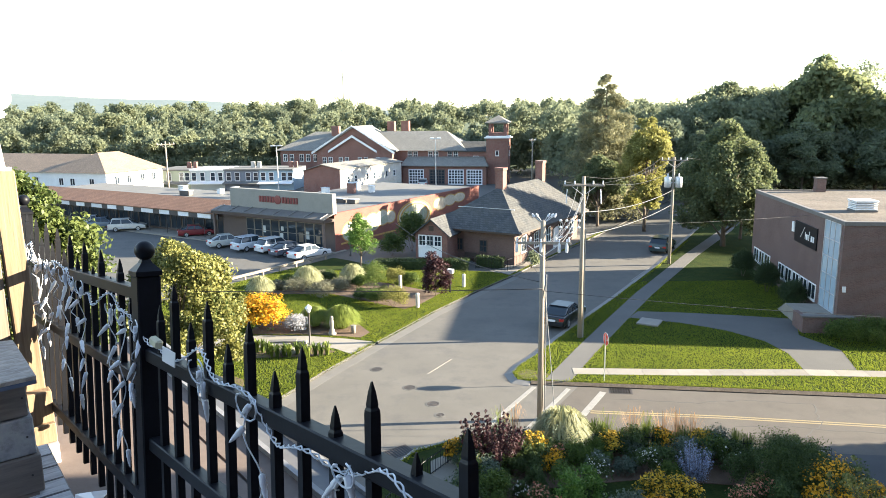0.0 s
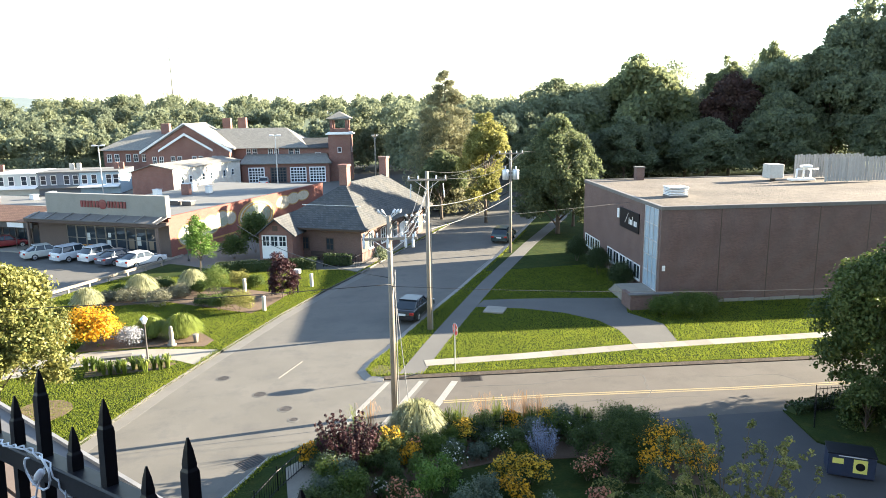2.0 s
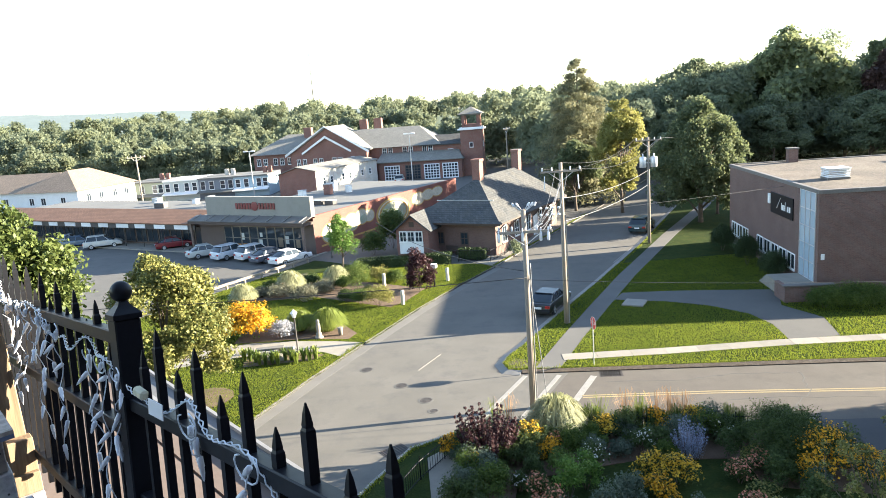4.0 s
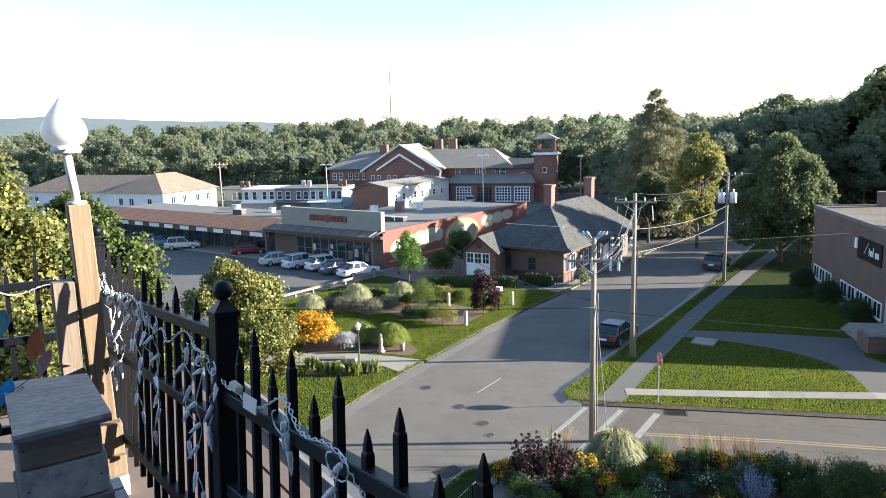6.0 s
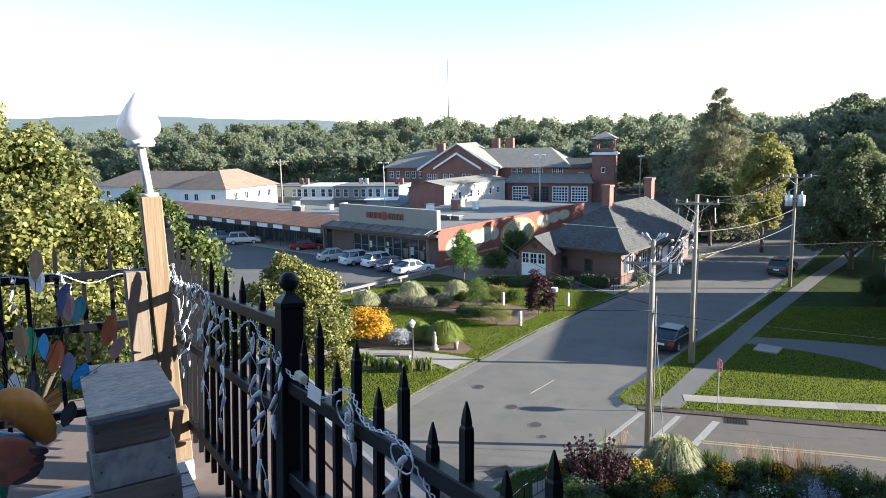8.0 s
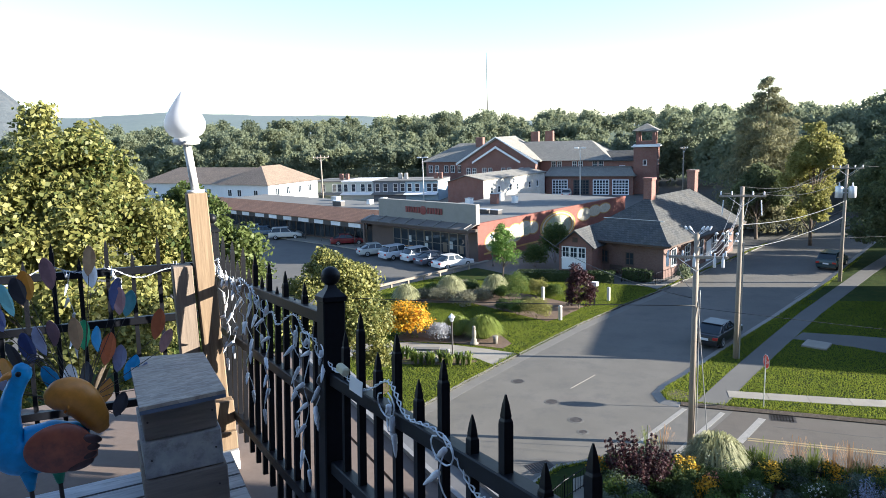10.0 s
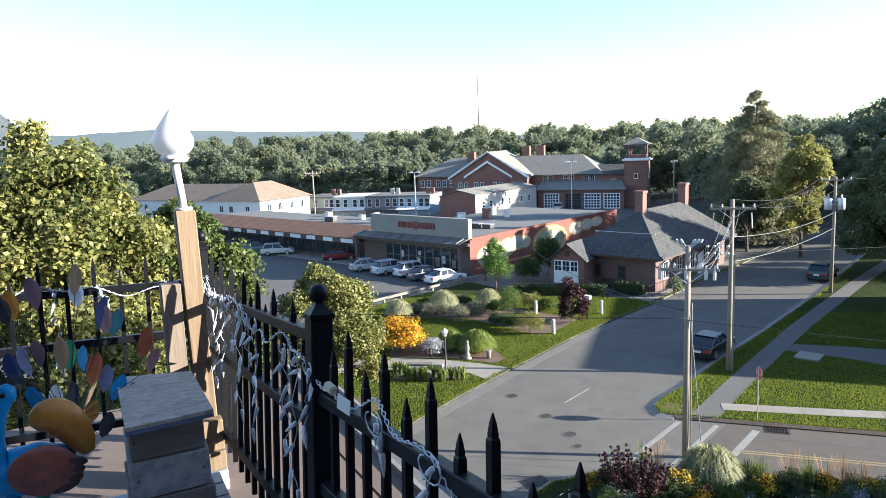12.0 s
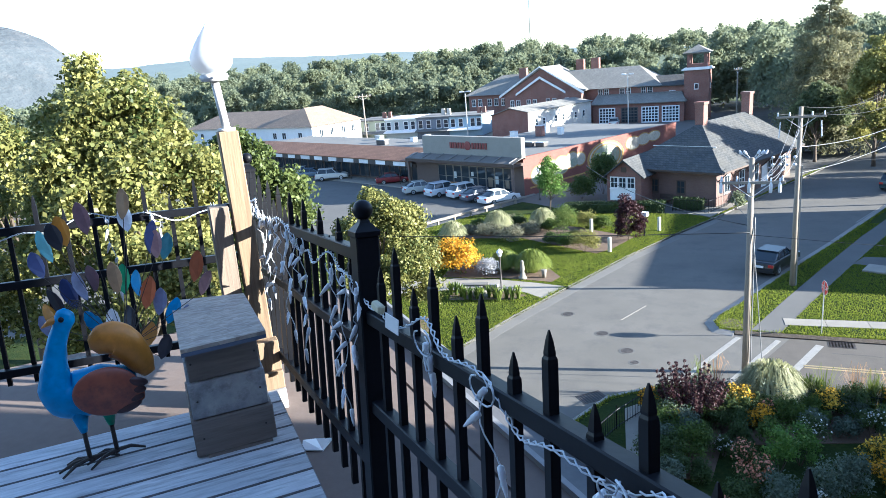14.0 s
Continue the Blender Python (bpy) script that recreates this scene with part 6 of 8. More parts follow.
# ---- utility poles and wires ----
def utility_pole(x, y, h, r, arm_z, arm_half, arm_rz, label, extra=None, lean_x=0.0):
    t = thing("utility_pole", label, "utility pole", pose(x, y, 0.0, 0, 0, arm_rz), "utility poles")
    bm = B()
    chain(bm, [(0, 0, -0.2), (0, 0, h * 0.5), (0, 0, h)], [r, r * 0.85, r * 0.7], 12)
    part("pole", bm, M_POLE, t, "weathered wooden pole", True)
    bm = B()
    cuboid(bm, -arm_half, -r - 0.1, arm_z - 0.06, arm_half, -r + 0.01, arm_z + 0.06, None, 0.01)
    part("crossarm", bm, M_POLE, t)
    for s in (-1, 1):
        bm = B()
        tube(bm, (s * arm_half * 0.6, -r - 0.04, arm_z - 0.05), (0, -r - 0.02, arm_z - 0.65), 0.018, 0.018, 6)
        part("brace", bm, M_ALU, t)
    for s in (-0.92, -0.45, 0.45, 0.92):
        bm = B()
        lathe(bm, [(0.02, 0), (0.05, 0.02), (0.055, 0.09), (0.035, 0.12), (0.05, 0.16), (0.03, 0.22), (0.01, 0.24)], 10, pose(s * arm_half, -r - 0.045, arm_z + 0.06))
        part("insulator", bm, M_PORCELAIN, t, "", True)
    return t


p1 = utility_pole(4.75, 32.22, 10.0, 0.16, 8.95, 1.3, -6, "weathered wooden utility pole with a crossarm and white insulators")
for k in range(5):
    a = (-0.42, -0.24, 0.2, 0.36, 0.5)[k]
    bm = B()
    tube(bm, (0, 0, 9.85), (a, -0.05, 10.2), 0.02, 0.02, 6)
    lathe(bm, [(0.03, 0), (0.06, 0.02), (0.06, 0.12), (0.03, 0.2)], 8, pose(a, -0.05, 10.15, 0, 30 * (1 if a > 0 else -1)))
    part("top_insulator", bm, M_PORCELAIN, p1)
for k in range(4):
    for q in range(2):
        bm = B()
        lathe(bm, [(0.02, 0), (0.06, 0.03), (0.06, 0.1), (0.02, 0.14)], 8, pose(0.75 + 0.28 * k, 0.1, 9.65 + 0.32 * q, 0, 90))
        part("string_insulator", bm, M_PORCELAIN, p1, "", True)
for s in (-1.22, -0.1, 0.75, 1.1):
    bm = B()
    lathe(bm, [(0.05, -0.5), (0.07, -0.45), (0.07, -0.1), (0.04, 0.0), (0.03, 0.15)], 10, pose(s, -0.22, 9.0))
    part("arrester", bm, M_PORCELAIN, p1, "", True)
p2 = utility_pole(9.13, 44.65, 10.9, 0.17, 10.35, 1.3, -8, "pale wooden utility pole with a top crossarm")
for s in (-1.05, 1.05):
    bm = B()
    tube(bm, (s, -0.2, 10.1), (s * 1.05, -0.3, 9.2), 0.035, 0.03, 8)
    part("cutout", bm, M_PORCELAIN, p2)
bm = B()
cuboid(bm, 0.17, -0.05, 0.1, 0.24, 0.05, 7.5)
part("conduit", bm, M_PAINT, p2, "pale cable conduit")
p3 = utility_pole(22.4, 67.4, 10.6, 0.17, 10.3, 1.25, -8, "wooden utility pole with two grey transformer cans")
for x in (-0.52, 0.52):
    bm = B()
    lathe(bm, [(0.3, 0), (0.33, 0.04), (0.33, 0.95), (0.3, 1.0), (0.12, 1.04), (0.06, 1.08), (0.06, 1.3), (0.03, 1.34)], 18, pose(x, -0.05, 7.7))
    part("transformer_can", bm, M_ALU, p3, "grey transformer can", True)
    bm = B()
    cuboid(bm, min(0, x), -0.1, 8.1, max(0, x), -0.02, 8.2), cuboid(bm, min(0, x), -0.1, 8.45, max(0, x), -0.02, 8.55)
    part("bracket", bm, M_ALU, p3)
utility_pole(52, 119, 10.5, 0.17, 10.1, 1.2, -30, "wooden utility pole far along the street")
utility_pole(-47.5, 121, 10.8, 0.17, 10.3, 1.5, 35, "wooden utility pole behind the shops")
utility_pole(16.5, 128, 10.4, 0.15, 10.0, 0.6, 10, "slim pole near the tower")


def wire(label, a, b, sag, r=0.014, material=None):
    a, b = Vector(a), Vector(b)
    bm = B()
    pts = [a.lerp(b, i / 20) - Vector((0, 0, sag * 4 * (i / 20) * (1 - i / 20))) for i in range(21)]
    chain(bm, pts, r, 5)
    solo("overhead_wire", bm, material or M_WIRE, label, "wire", "", "overhead wires", True)


M_WIREPALE = surf("bare_cable", (0.16, 0.16, 0.165), (0.24, 0.24, 0.24), 20, 3, 0.5, 0.0, metal=0.2)
for a, b, s, r in (((7.9, 44.6, 10.55), (21.2, 67.6, 10.5), 0.9, 0.012), ((9.2, 44.6, 10.9), (22.4, 67.4, 10.65), 0.8, 0.012), ((10.3, 44.4, 10.45), (23.6, 67.2, 10.5), 0.9, 0.012), ((21.2, 67.6, 10.5), (51, 119, 10.3), 1.2, 0.012), ((23.6, 67.2, 10.5), (53, 119, 10.3), 1.2, 0.012)):
    wire("thin overhead power line along the street", a, b, s, r)
for z0, z1, s in ((8.6, 7.4, 0.45), (7.05, 6.0, 0.35)):
    wire("thick grey overhead cable along the street", (9.1, 44.6, z0), (22.3, 67.3, z1), s, 0.022, M_WIREPALE)
wire("black overhead cable across the junction", (4.75, 32.1, 6.72), (-40, 38.5, 6.5), 0.5, 0.02)
wire("black overhead cable across the junction", (4.75, 32.1, 6.62), (70, 29, 6.6), 1.7, 0.012)
wire("black overhead cable across the lawn", (9.1, 44.6, 7.6), (70, 70, 8.0), 0.8, 0.009)
wire("black service cable to the depot", (4.7, 32.3, 7.0), (-4.5, 66.5, 4.6), 0.7, 0.022)
wire("black service cable to the depot", (4.7, 32.3, 7.3), (8.0, 69.0, 3.6), 0.8, 0.014)
for dx, z in ((0.0, 8.8), (0.3, 8.9), (0.8, 8.9)):
    wire("pale service drop between the two poles", (4.75 + dx, 32.1, z), (9.1 - 0.2 * dx, 44.5, 9.6), 0.5, 0.014, M_WIREPALE)
wire("pale stay wire down to the kerb", (4.75, 32.3, 8.2), (5.4, 31.4, 0.1), 0.0, 0.02, M_WIREPALE)
wire("pale riser cable on the pole", (4.95, 32.2, 7.4), (4.95, 32.1, 0.6), 0.0, 0.025, M_WIREPALE)
for dx in (0.3, 0.75, 1.1):
    wire("pale jumper wire between the poles", (4.75 + dx, 32.0, 9.1), (8.4 + dx, 44.4, 10.3), 0.7, 0.01, M_WIREPALE)

# ---- cars ----
M_TYRE = surf("tyre_rubber", (0.015, 0.015, 0.016), (0.03, 0.03, 0.03), 30, 5, 0.8, 0.2)
M_RIM = surf("wheel_rim", (0.4, 0.4, 0.41), (0.55, 0.55, 0.56), 20, 5, 0.35, 0.0, metal=0.7)
M_LAMP_RED = surf("tail_lamp", (0.3, 0.02, 0.015), (0.45, 0.03, 0.02), 20, 5, 0.25, 0.0)
M_LAMP_CLEAR = glassy("head_lamp", (0.6, 0.62, 0.65), 0.1)


def paint(name, c):
    m, n, l, p = nodes_of(name)
    tc = n.new("ShaderNodeTexCoord").outputs["Object"]
    k = noise_of(n, l, tc, 3, 5)
    l.new(ramp_mix(n, l, k, tuple(v * 0.9 for v in c), c, 0.3, 0.7), p.inputs["Base Color"])
    p.inputs["Roughness"].default_value, p.inputs["Metallic"].default_value = 0.32, 0.1
    p.inputs["Coat Weight"].default_value = 0.3
    return m


SEDAN = dict(L=4.6, W=1.78, low=[(-2.22, 0.3), (-2.3, 0.6), (-2.2, 0.95), (-1.5, 1.0), (0.9, 0.95), (1.75, 0.84), (2.18, 0.68), (2.28, 0.45), (2.24, 0.3)], cab=[(-1.95, 0.98), (-1.1, 1.4), (-0.35, 1.47), (0.25, 1.43), (1.4, 0.92)])
WAGON = dict(L=4.6, W=1.78, low=[(-2.25, 0.3), (-2.3, 0.65), (-2.25, 0.98), (0.8, 0.97), (1.9, 0.86), (2.25, 0.64), (2.28, 0.3)], cab=[(-2.2, 0.98), (-1.95, 1.5), (-0.6, 1.56), (0.3, 1.5), (1.2, 0.95)])
SUV = dict(L=4.7, W=1.88, low=[(-2.28, 0.36), (-2.36, 0.7), (-2.28, 1.08), (1.0, 1.06), (1.85, 0.95), (2.24, 0.76), (2.32, 0.5), (2.28, 0.36)], cab=[(-2.26, 1.06), (-1.8, 1.56), (-0.6, 1.66), (0.25, 1.6), (1.5, 1.02)])
VAN = dict(L=4.9, W=1.92, low=[(-2.4, 0.32), (-2.46, 0.72), (-2.42, 1.02), (1.1, 1.02), (2.0, 0.9), (2.4, 0.66), (2.42, 0.32)], cab=[(-2.38, 1.02), (-2.2, 1.66), (-0.5, 1.76), (0.5, 1.7), (1.65, 0.98)])


def car(x, y, rz, spec, colour, label):
    t = thing("car", label, "car", pose(x, y, 0.03, 0, 0, rz), "parked cars")
    w = spec["W"] / 2
    mat = paint("car_paint", colour)

    def loft(prof, y_low, y_high, zlo, zhi):
        bm = B()
        rows = []
        for s in (-1, 1):
            rows.append([bm.verts.new((px, s * (y_low + (y_high - y_low) * min(1, max(0, (pz - zlo) / (zhi - zlo)))), pz)) for px, pz in prof])
        n = len(prof)
        bm.faces.new(rows[0]), bm.faces.new(rows[1][::-1])
        for i in range(n):
            j = (i + 1) % n
            bm.faces.new((rows[0][i], rows[1][i], rows[1][j], rows[0][j]))
        bmesh.ops.recalc_face_normals(bm, faces=bm.faces)
        bmesh.ops.bevel(bm, geom=bm.edges[:], offset=0.09, segments=3, affect="EDGES", profile=0.6)
        return bm

    part("body", loft(spec["low"], w, w * 0.97, 0.3, 1.0), mat, t, "", True)
    zc = spec["cab"][0][1]
    zt = max(p[1] for p in spec["cab"])
    part("cabin_glass", loft(spec["cab"], w * 0.93, w * 0.74, zc, zt), M_GLASS, t, "dark window glass", True)
    top = [p for p in spec["cab"] if p[1] > zt - 0.12]
    bm = B()
    cuboid(bm, top[0][0] - 0.05, -w * 0.76, zt - 0.05, top[-1][0] + 0.08, w * 0.76, zt + 0.015, None, 0.03)
    part("roof", bm, mat, t)
    for s in (-1, 1):
        for px in (top[0][0] + 0.1, (top[0][0] + top[-1][0]) / 2 + 0.15, top[-1][0]):
            bm = B()
            dx = 0.55 if px == top[-1][0] else (-0.25 if px == top[0][0] + 0.1 else 0)
            tube(bm, (px, s * w * 0.76, zt - 0.03), (px + dx, s * w * 0.935, zc + 0.02), 0.035, 0.045, 6)
            part("pillar", bm, mat, t)
        for wx in (-spec["L"] * 0.29, spec["L"] * 0.3):
            bm = B()
            lathe(bm, [(0.2, -0.1), (0.31, -0.1), (0.33, -0.06), (0.33, 0.06), (0.31, 0.1), (0.2, 0.1)], 20, pose(wx, s * (w - 0.08), 0.33, 90))
            wh = part("wheel", bm, M_TYRE, t, "", True)
            bm = B()
            lathe(bm, [(0.2, -0.104), (0.2, 0.104), (0.1, 0.112), (0.02, 0.09)], 16, pose(wx, s * (w - 0.08), 0.33, 90 * s * -1))
            part("rim", bm, M_RIM, wh)
        bm = B()
        cuboid(bm, -spec["L"] / 2 - 0.03, min(s * w * 0.6, s * w * 0.96), 0.68, -spec["L"] / 2 + 0.14, max(s * w * 0.6, s * w * 0.96), 0.86, None, 0.02)
        part("tail_light", bm, M_LAMP_RED, t, "red tail light")
        bm = B()
        cuboid(bm, spec["L"] / 2 - 0.22, min(s * w * 0.55, s * w * 0.93), 0.6, spec["L"] / 2 - 0.02, max(s * w * 0.55, s * w * 0.93), 0.74, None, 0.02)
        part("headlight", bm, M_LAMP_CLEAR, t, "clear headlight")
    bm = B()
    cuboid(bm, -spec["L"] / 2 - 0.05, -0.26, 0.62, -spec["L"] / 2 + 0.02, 0.26, 0.76)
    part("number_plate", bm, M_WHITE, t, "blank white plate")
    for e in (-1, 1):
        bm = B()
        cuboid(bm, min(e * spec["L"] * 0.47, e * spec["L"] * 0.502), -w * 0.94, 0.3, max(e * spec["L"] * 0.47, e * spec["L"] * 0.502), w * 0.94, 0.55, None, 0.03)
        part("bumper", bm, mat, t)
    return t


HEAD = 90 - 31.3
car(8.75, 48.6, HEAD, SEDAN, (0.012, 0.013, 0.016), "black saloon parked at the kerb")
car(24.0, 74.6, HEAD, SUV, (0.025, 0.05, 0.055), "dark green-blue estate car parked at the kerb")
car(22.2, 100.5, HEAD + 20, SUV, (0.6, 0.62, 0.65), "white car parked far along the street")
LOT = 90 - 43
car(-25.0, 79.9, LOT - 14, SEDAN, (0.48, 0.49, 0.46), "silver saloon parked before the shops")
car(-21.6, 77.9, LOT, SUV, (0.55, 0.58, 0.62), "silver-white estate car parked before the shop")
car(-18.6, 76.6, LOT, SUV, (0.68, 0.68, 0.68), "white estate car parked before the shop")
car(-16.6, 74.6, LOT, SEDAN, (0.1, 0.105, 0.13), "dark grey saloon parked before the shop")
car(-14.2, 72.7, LOT, SEDAN, (0.72, 0.7, 0.68), "white saloon parked at the lot's edge")
car(-31.2, 87.4, LOT - 25, SEDAN, (0.2, 0.015, 0.02), "dark red saloon parked before the shops")
car(-42.2, 92.2, LOT - 30, SUV, (0.55, 0.54, 0.5), "silver estate car parked before the shops")
car(-46.5, 94.8, LOT - 30, SEDAN, (0.09, 0.14, 0.2), "blue-grey saloon parked before the shops")
car(-49.0, 97.0, LOT - 30, SEDAN, (0.4, 0.42, 0.45), "silver saloon parked before the shops")
car(-4.0, 146.0, LOT + 40, SUV, (0.5, 0.5, 0.48), "grey pickup parked by the fire station")

# ---- street furniture ----
sign = thing("stop_sign", "red octagonal stop sign on a thin post, seen edge-on", "road sign", pose(8.98, 36.82, 0.1, 0, 0, -80))
bm = B()
cuboid(bm, -0.03, -0.02, 0, 0.03, 0.02, 2.8, None, 0.005)
part("post", bm, M_ALU, sign)
M_SIGNRED = surf("sign_red", (0.5, 0.03, 0.02), (0.6, 0.05, 0.03), 20, 3, 0.4, 0.0)
bm = B()
lathe(bm, [(0.38, 0.0), (0.38, 0.006)], 8, pose(0, 0.03, 2.5, 90, 0, 0) @ pose(0, 0, 0, 0, 0, 22.5))
part("plate_back", bm, M_WHITE, sign)
bm = B()
lathe(bm, [(0.36, 0.0), (0.36, 0.003)], 8, pose(0, 0.024, 2.5, 90, 0, 0) @ pose(0, 0, 0, 0, 0, 22.5))
part("plate", bm, M_SIGNRED, sign, "red octagonal plate")
curve = bpy.data.curves.new("lettering", "FONT")
curve.body, curve.size, curve.extrude, curve.align_x, curve.align_y = "STOP", 0.26, 0.001, "CENTER", "CENTER"
tmp = bpy.data.objects.new("lettering", curve)
me = bpy.data.meshes.new_from_object(tmp)
bpy.data.objects.remove(tmp)
me.materials.append(M_WHITE)
let = new("lettering", me)
let.parent, let.matrix_basis = sign, pose(0, 0.018, 2.5, 90, 0, 0)


def bollard(x, y, h=1.15):
    t = thing("bollard", "white square wooden bollard in the lawn", "bollard", pose(x, y, 0.1, 0, 0, -30), "white bollards")
    bm = B()
    cuboid(bm, -0.11, -0.11, 0, 0.11, 0.11, h - 0.08, None, 0.015)
    part("post", bm, M_CREAM, t)
    bm = B()
    lathe(bm, [(0.17, 0), (0.17, 0.03), (0.1, 0.1), (0.02, 0.12)], 4, pose(0, 0, h - 0.08, 0, 0, 45))
    part("cap", bm, M_CREAM, t)


for x, y in ((-2.0, 52.5), (1.8, 58.9), (-3.7, 58.7)):
    bollard(x, y)


def park_lamp(x, y, h=3.0):
    t = thing("park_lamp", "dark post lamp with a white lantern head", "lamp", pose(x, y, 0.1), "park lamps")
    bm = B()
    lathe(bm, [(0.12, 0), (0.12, 0.15), (0.06, 0.25), (0.05, h - 0.55), (0.08, h - 0.5), (0.08, h - 0.46)], 12)
    part("post", bm, M_DARKMETAL, t, "", True)
    bm = B()
    lathe(bm, [(0.1, h - 0.46), (0.2, h - 0.2), (0.22, h - 0.16), (0.1, h - 0.05), (0.03, h)], 8)
    part("lantern", bm, M_FROST, t, "white lantern")
    bm = B()
    lathe(bm, [(0.24, h - 0.17), (0.12, h - 0.04), (0.02, h + 0.06)], 8)
    part("cap", bm, M_WHITE, t)


park_lamp(-8.6, 42.9, 2.95)
park_lamp(-9.9, 73.2, 3.4)

statue = B()
lathe(statue, [(0.3, 0), (0.3, 0.12), (0.2, 0.16), (0.2, 0.35), (0.12, 0.42), (0.16, 0.7), (0.15, 0.95), (0.1, 1.05), (0.13, 1.15), (0.1, 1.28), (0.03, 1.32)], 12)
o = solo("statue", statue, M_CONCRETE, "small pale stone garden statue on a plinth", "statue", "", "", True)
o.matrix_world = pose(-7.65, 45.85, 0.14)
u = B()
lathe(u, [(0.14, 0), (0.16, 0.3), (0.2, 0.55), (0.16, 0.56)], 10)
o = solo("stone_urn", u, M_CONCRETE, "small pale stone urn in the flower bed", "urn", "", "", True)
o.matrix_world = pose(-6.2, 46.1, 0.14)
bench = thing("stone_bench", "grey stone bench among leafy plants", "bench", pose(-10.4, 43.1, 0.13, 0, 0, 6))
bm = B()
cuboid(bm, -0.9, -0.25, 0.42, 0.9, 0.25, 0.54, None, 0.02)
part("seat", bm, M_WALKGREY, bench)
for x in (-0.65, 0.65):
    bm = B()
    cuboid(bm, x - 0.12, -0.2, 0, x + 0.12, 0.2, 0.42, None, 0.02)
    part("support", bm, M_WALKGREY, bench)
rock = B()
bmesh.ops.create_icosphere(rock, subdivisions=2, radius=0.45)
for v in rock.verts:
    v.co *= 1 + 0.25 * noise.noise(v.co * 3)
    v.co.z *= 0.6
o = solo("boulder", rock, M_CONCRETE, "pale grey boulder in the planting", "rock")
o.matrix_world = pose(-9.6, 42.2, 0.25)

guard = thing("timber_rail", "low weathered timber guard rail along the car park", "rail", group="car park rails")
bm = B()
A0, A1 = Vector((-20.6, 58.7, 0)), Vector((-12.2, 71.3, 0))
dv = (A1 - A0).normalized()
for k in range(8):
    p = A0.lerp(A1, k / 7)
    bm = B()
    cuboid(bm, -0.09, -0.09, 0.0, 0.09, 0.09, 0.6, pose(p.x, p.y, 0.05, 0, 0, 56), 0.01)
    part("post", bm, M_POLE, guard)
bm = B()
cuboid(bm, -0.1, -0.1, 0.42, (A1 - A0).length + 0.1, 0.1, 0.66, pose(A0.x, A0.y, 0.05, 0, 0, math.degrees(math.atan2(dv.y, dv.x))), 0.02)
part("beam", bm, M_POLE, guard, "weathered timber beam")

# iron railing and mailbox beside the depot
def iron_fence(label, pts, h, step, z=0.1, name="iron_fence"):
    t = thing(name, label, "fence")
    for a, b in zip(pts, pts[1:]):
        a, b = Vector((*a, z)), Vector((*b, z))
        n = max(1, int((b - a).length / step))
        for zz in (0.12, h - 0.1):
            bm = B()
            tube(bm, a + Vector((0, 0, zz)), b + Vector((0, 0, zz)), 0.02, 0.02, 6)
            part("rail", bm, M_BLACK, t)
        for i in range(n + 1):
            p = a.lerp(b, i / n)
            k = 0.03 if i % 10 == 0 else 0.012
            bm = B()
            tube(bm, p, p + Vector((0, 0, h + (0.12 if i % 10 == 0 else 0))), k, k * 0.8, 5)
            part("bar", bm, M_BLACK, t)
    return t


iron_fence("black iron railing in front of the depot porch", [(3.2, 66.2), (6.2, 65.0), (8.2, 68.0)], 1.2, 0.3)
iron_fence("black iron fence round the corner garden", [(1.2, 29.2), (4.3, 28.95), (9.6, 28.15), (15.4, 27.2), (16.2, 26.9)], 0.95, 0.16)
iron_fence("black iron fence round the corner garden", [(1.2, 29.2), (-0.9, 26.2), (-2.2, 23.6)], 0.95, 0.18)
iron_fence("dark iron fence beside the driveway", [(23.4, 25.6), (24.6, 27.0), (34, 26.4)], 1.3, 0.2)
mailbox = thing("parcel_box", "white box on a post beside the park path", "box", pose(0.6, 57.0, 0.1, 0, 0, -25))
bm = B()
cuboid(bm, -0.05, -0.05, 0, 0.05, 0.05, 1.7)
part("post", bm, M_BLACK, mailbox)
bm = B()
cuboid(bm, -0.3, -0.2, 1.7, 0.3, 0.2, 2.05, None, 0.03)
part("box", bm, M_WHITE, mailbox)

bin_ = thing("waste_container", "dark blue waste container with yellow label panels", "bin", pose(21.9, 21.9, 0.0, 0, 0, -34))
M_BIN = surf("blue_steel", (0.012, 0.02, 0.05), (0.02, 0.035, 0.075), 15, 2, 0.5, 0.1)
bm = B()
cuboid(bm, -0.85, -0.5, 0.08, 0.85, 0.5, 1.0, None, 0.03)
part("body", bm, M_BIN, bin_)
bm = B()
cuboid(bm, -0.88, -0.53, 1.002, 0.88, 0.53, 1.07, None, 0.02)
part("lid", bm, M_BLACK, bin_)
M_LABEL = surf("yellow_label", (0.55, 0.55, 0.12), (0.65, 0.62, 0.16), 20, 3, 0.5, 0.0)
bm = B()
cuboid(bm, 0.05, -0.512, 0.3, 0.55, -0.503, 0.88)
part("label_panel", bm, M_LABEL, bin_, "yellow recycling label")
bm = B()
lathe(bm, [(0.13, 0), (0.17, 0), (0.17, 0.006), (0.13, 0.006)], 18, pose(0.3, -0.513, 0.58, 90))
part("label_ring", bm, M_BLACK, bin_)
bm = B()
cuboid(bm, -0.7, -0.512, 0.62, -0.3, -0.503, 0.85)
part("label_bar", bm, M_LABEL, bin_)
bm = B()
tube(bm, (-0.5, -0.55, 0.98), (0.5, -0.55, 0.98), 0.022, 0.025, 8)
part("handle", bm, M_ALU, bin_)

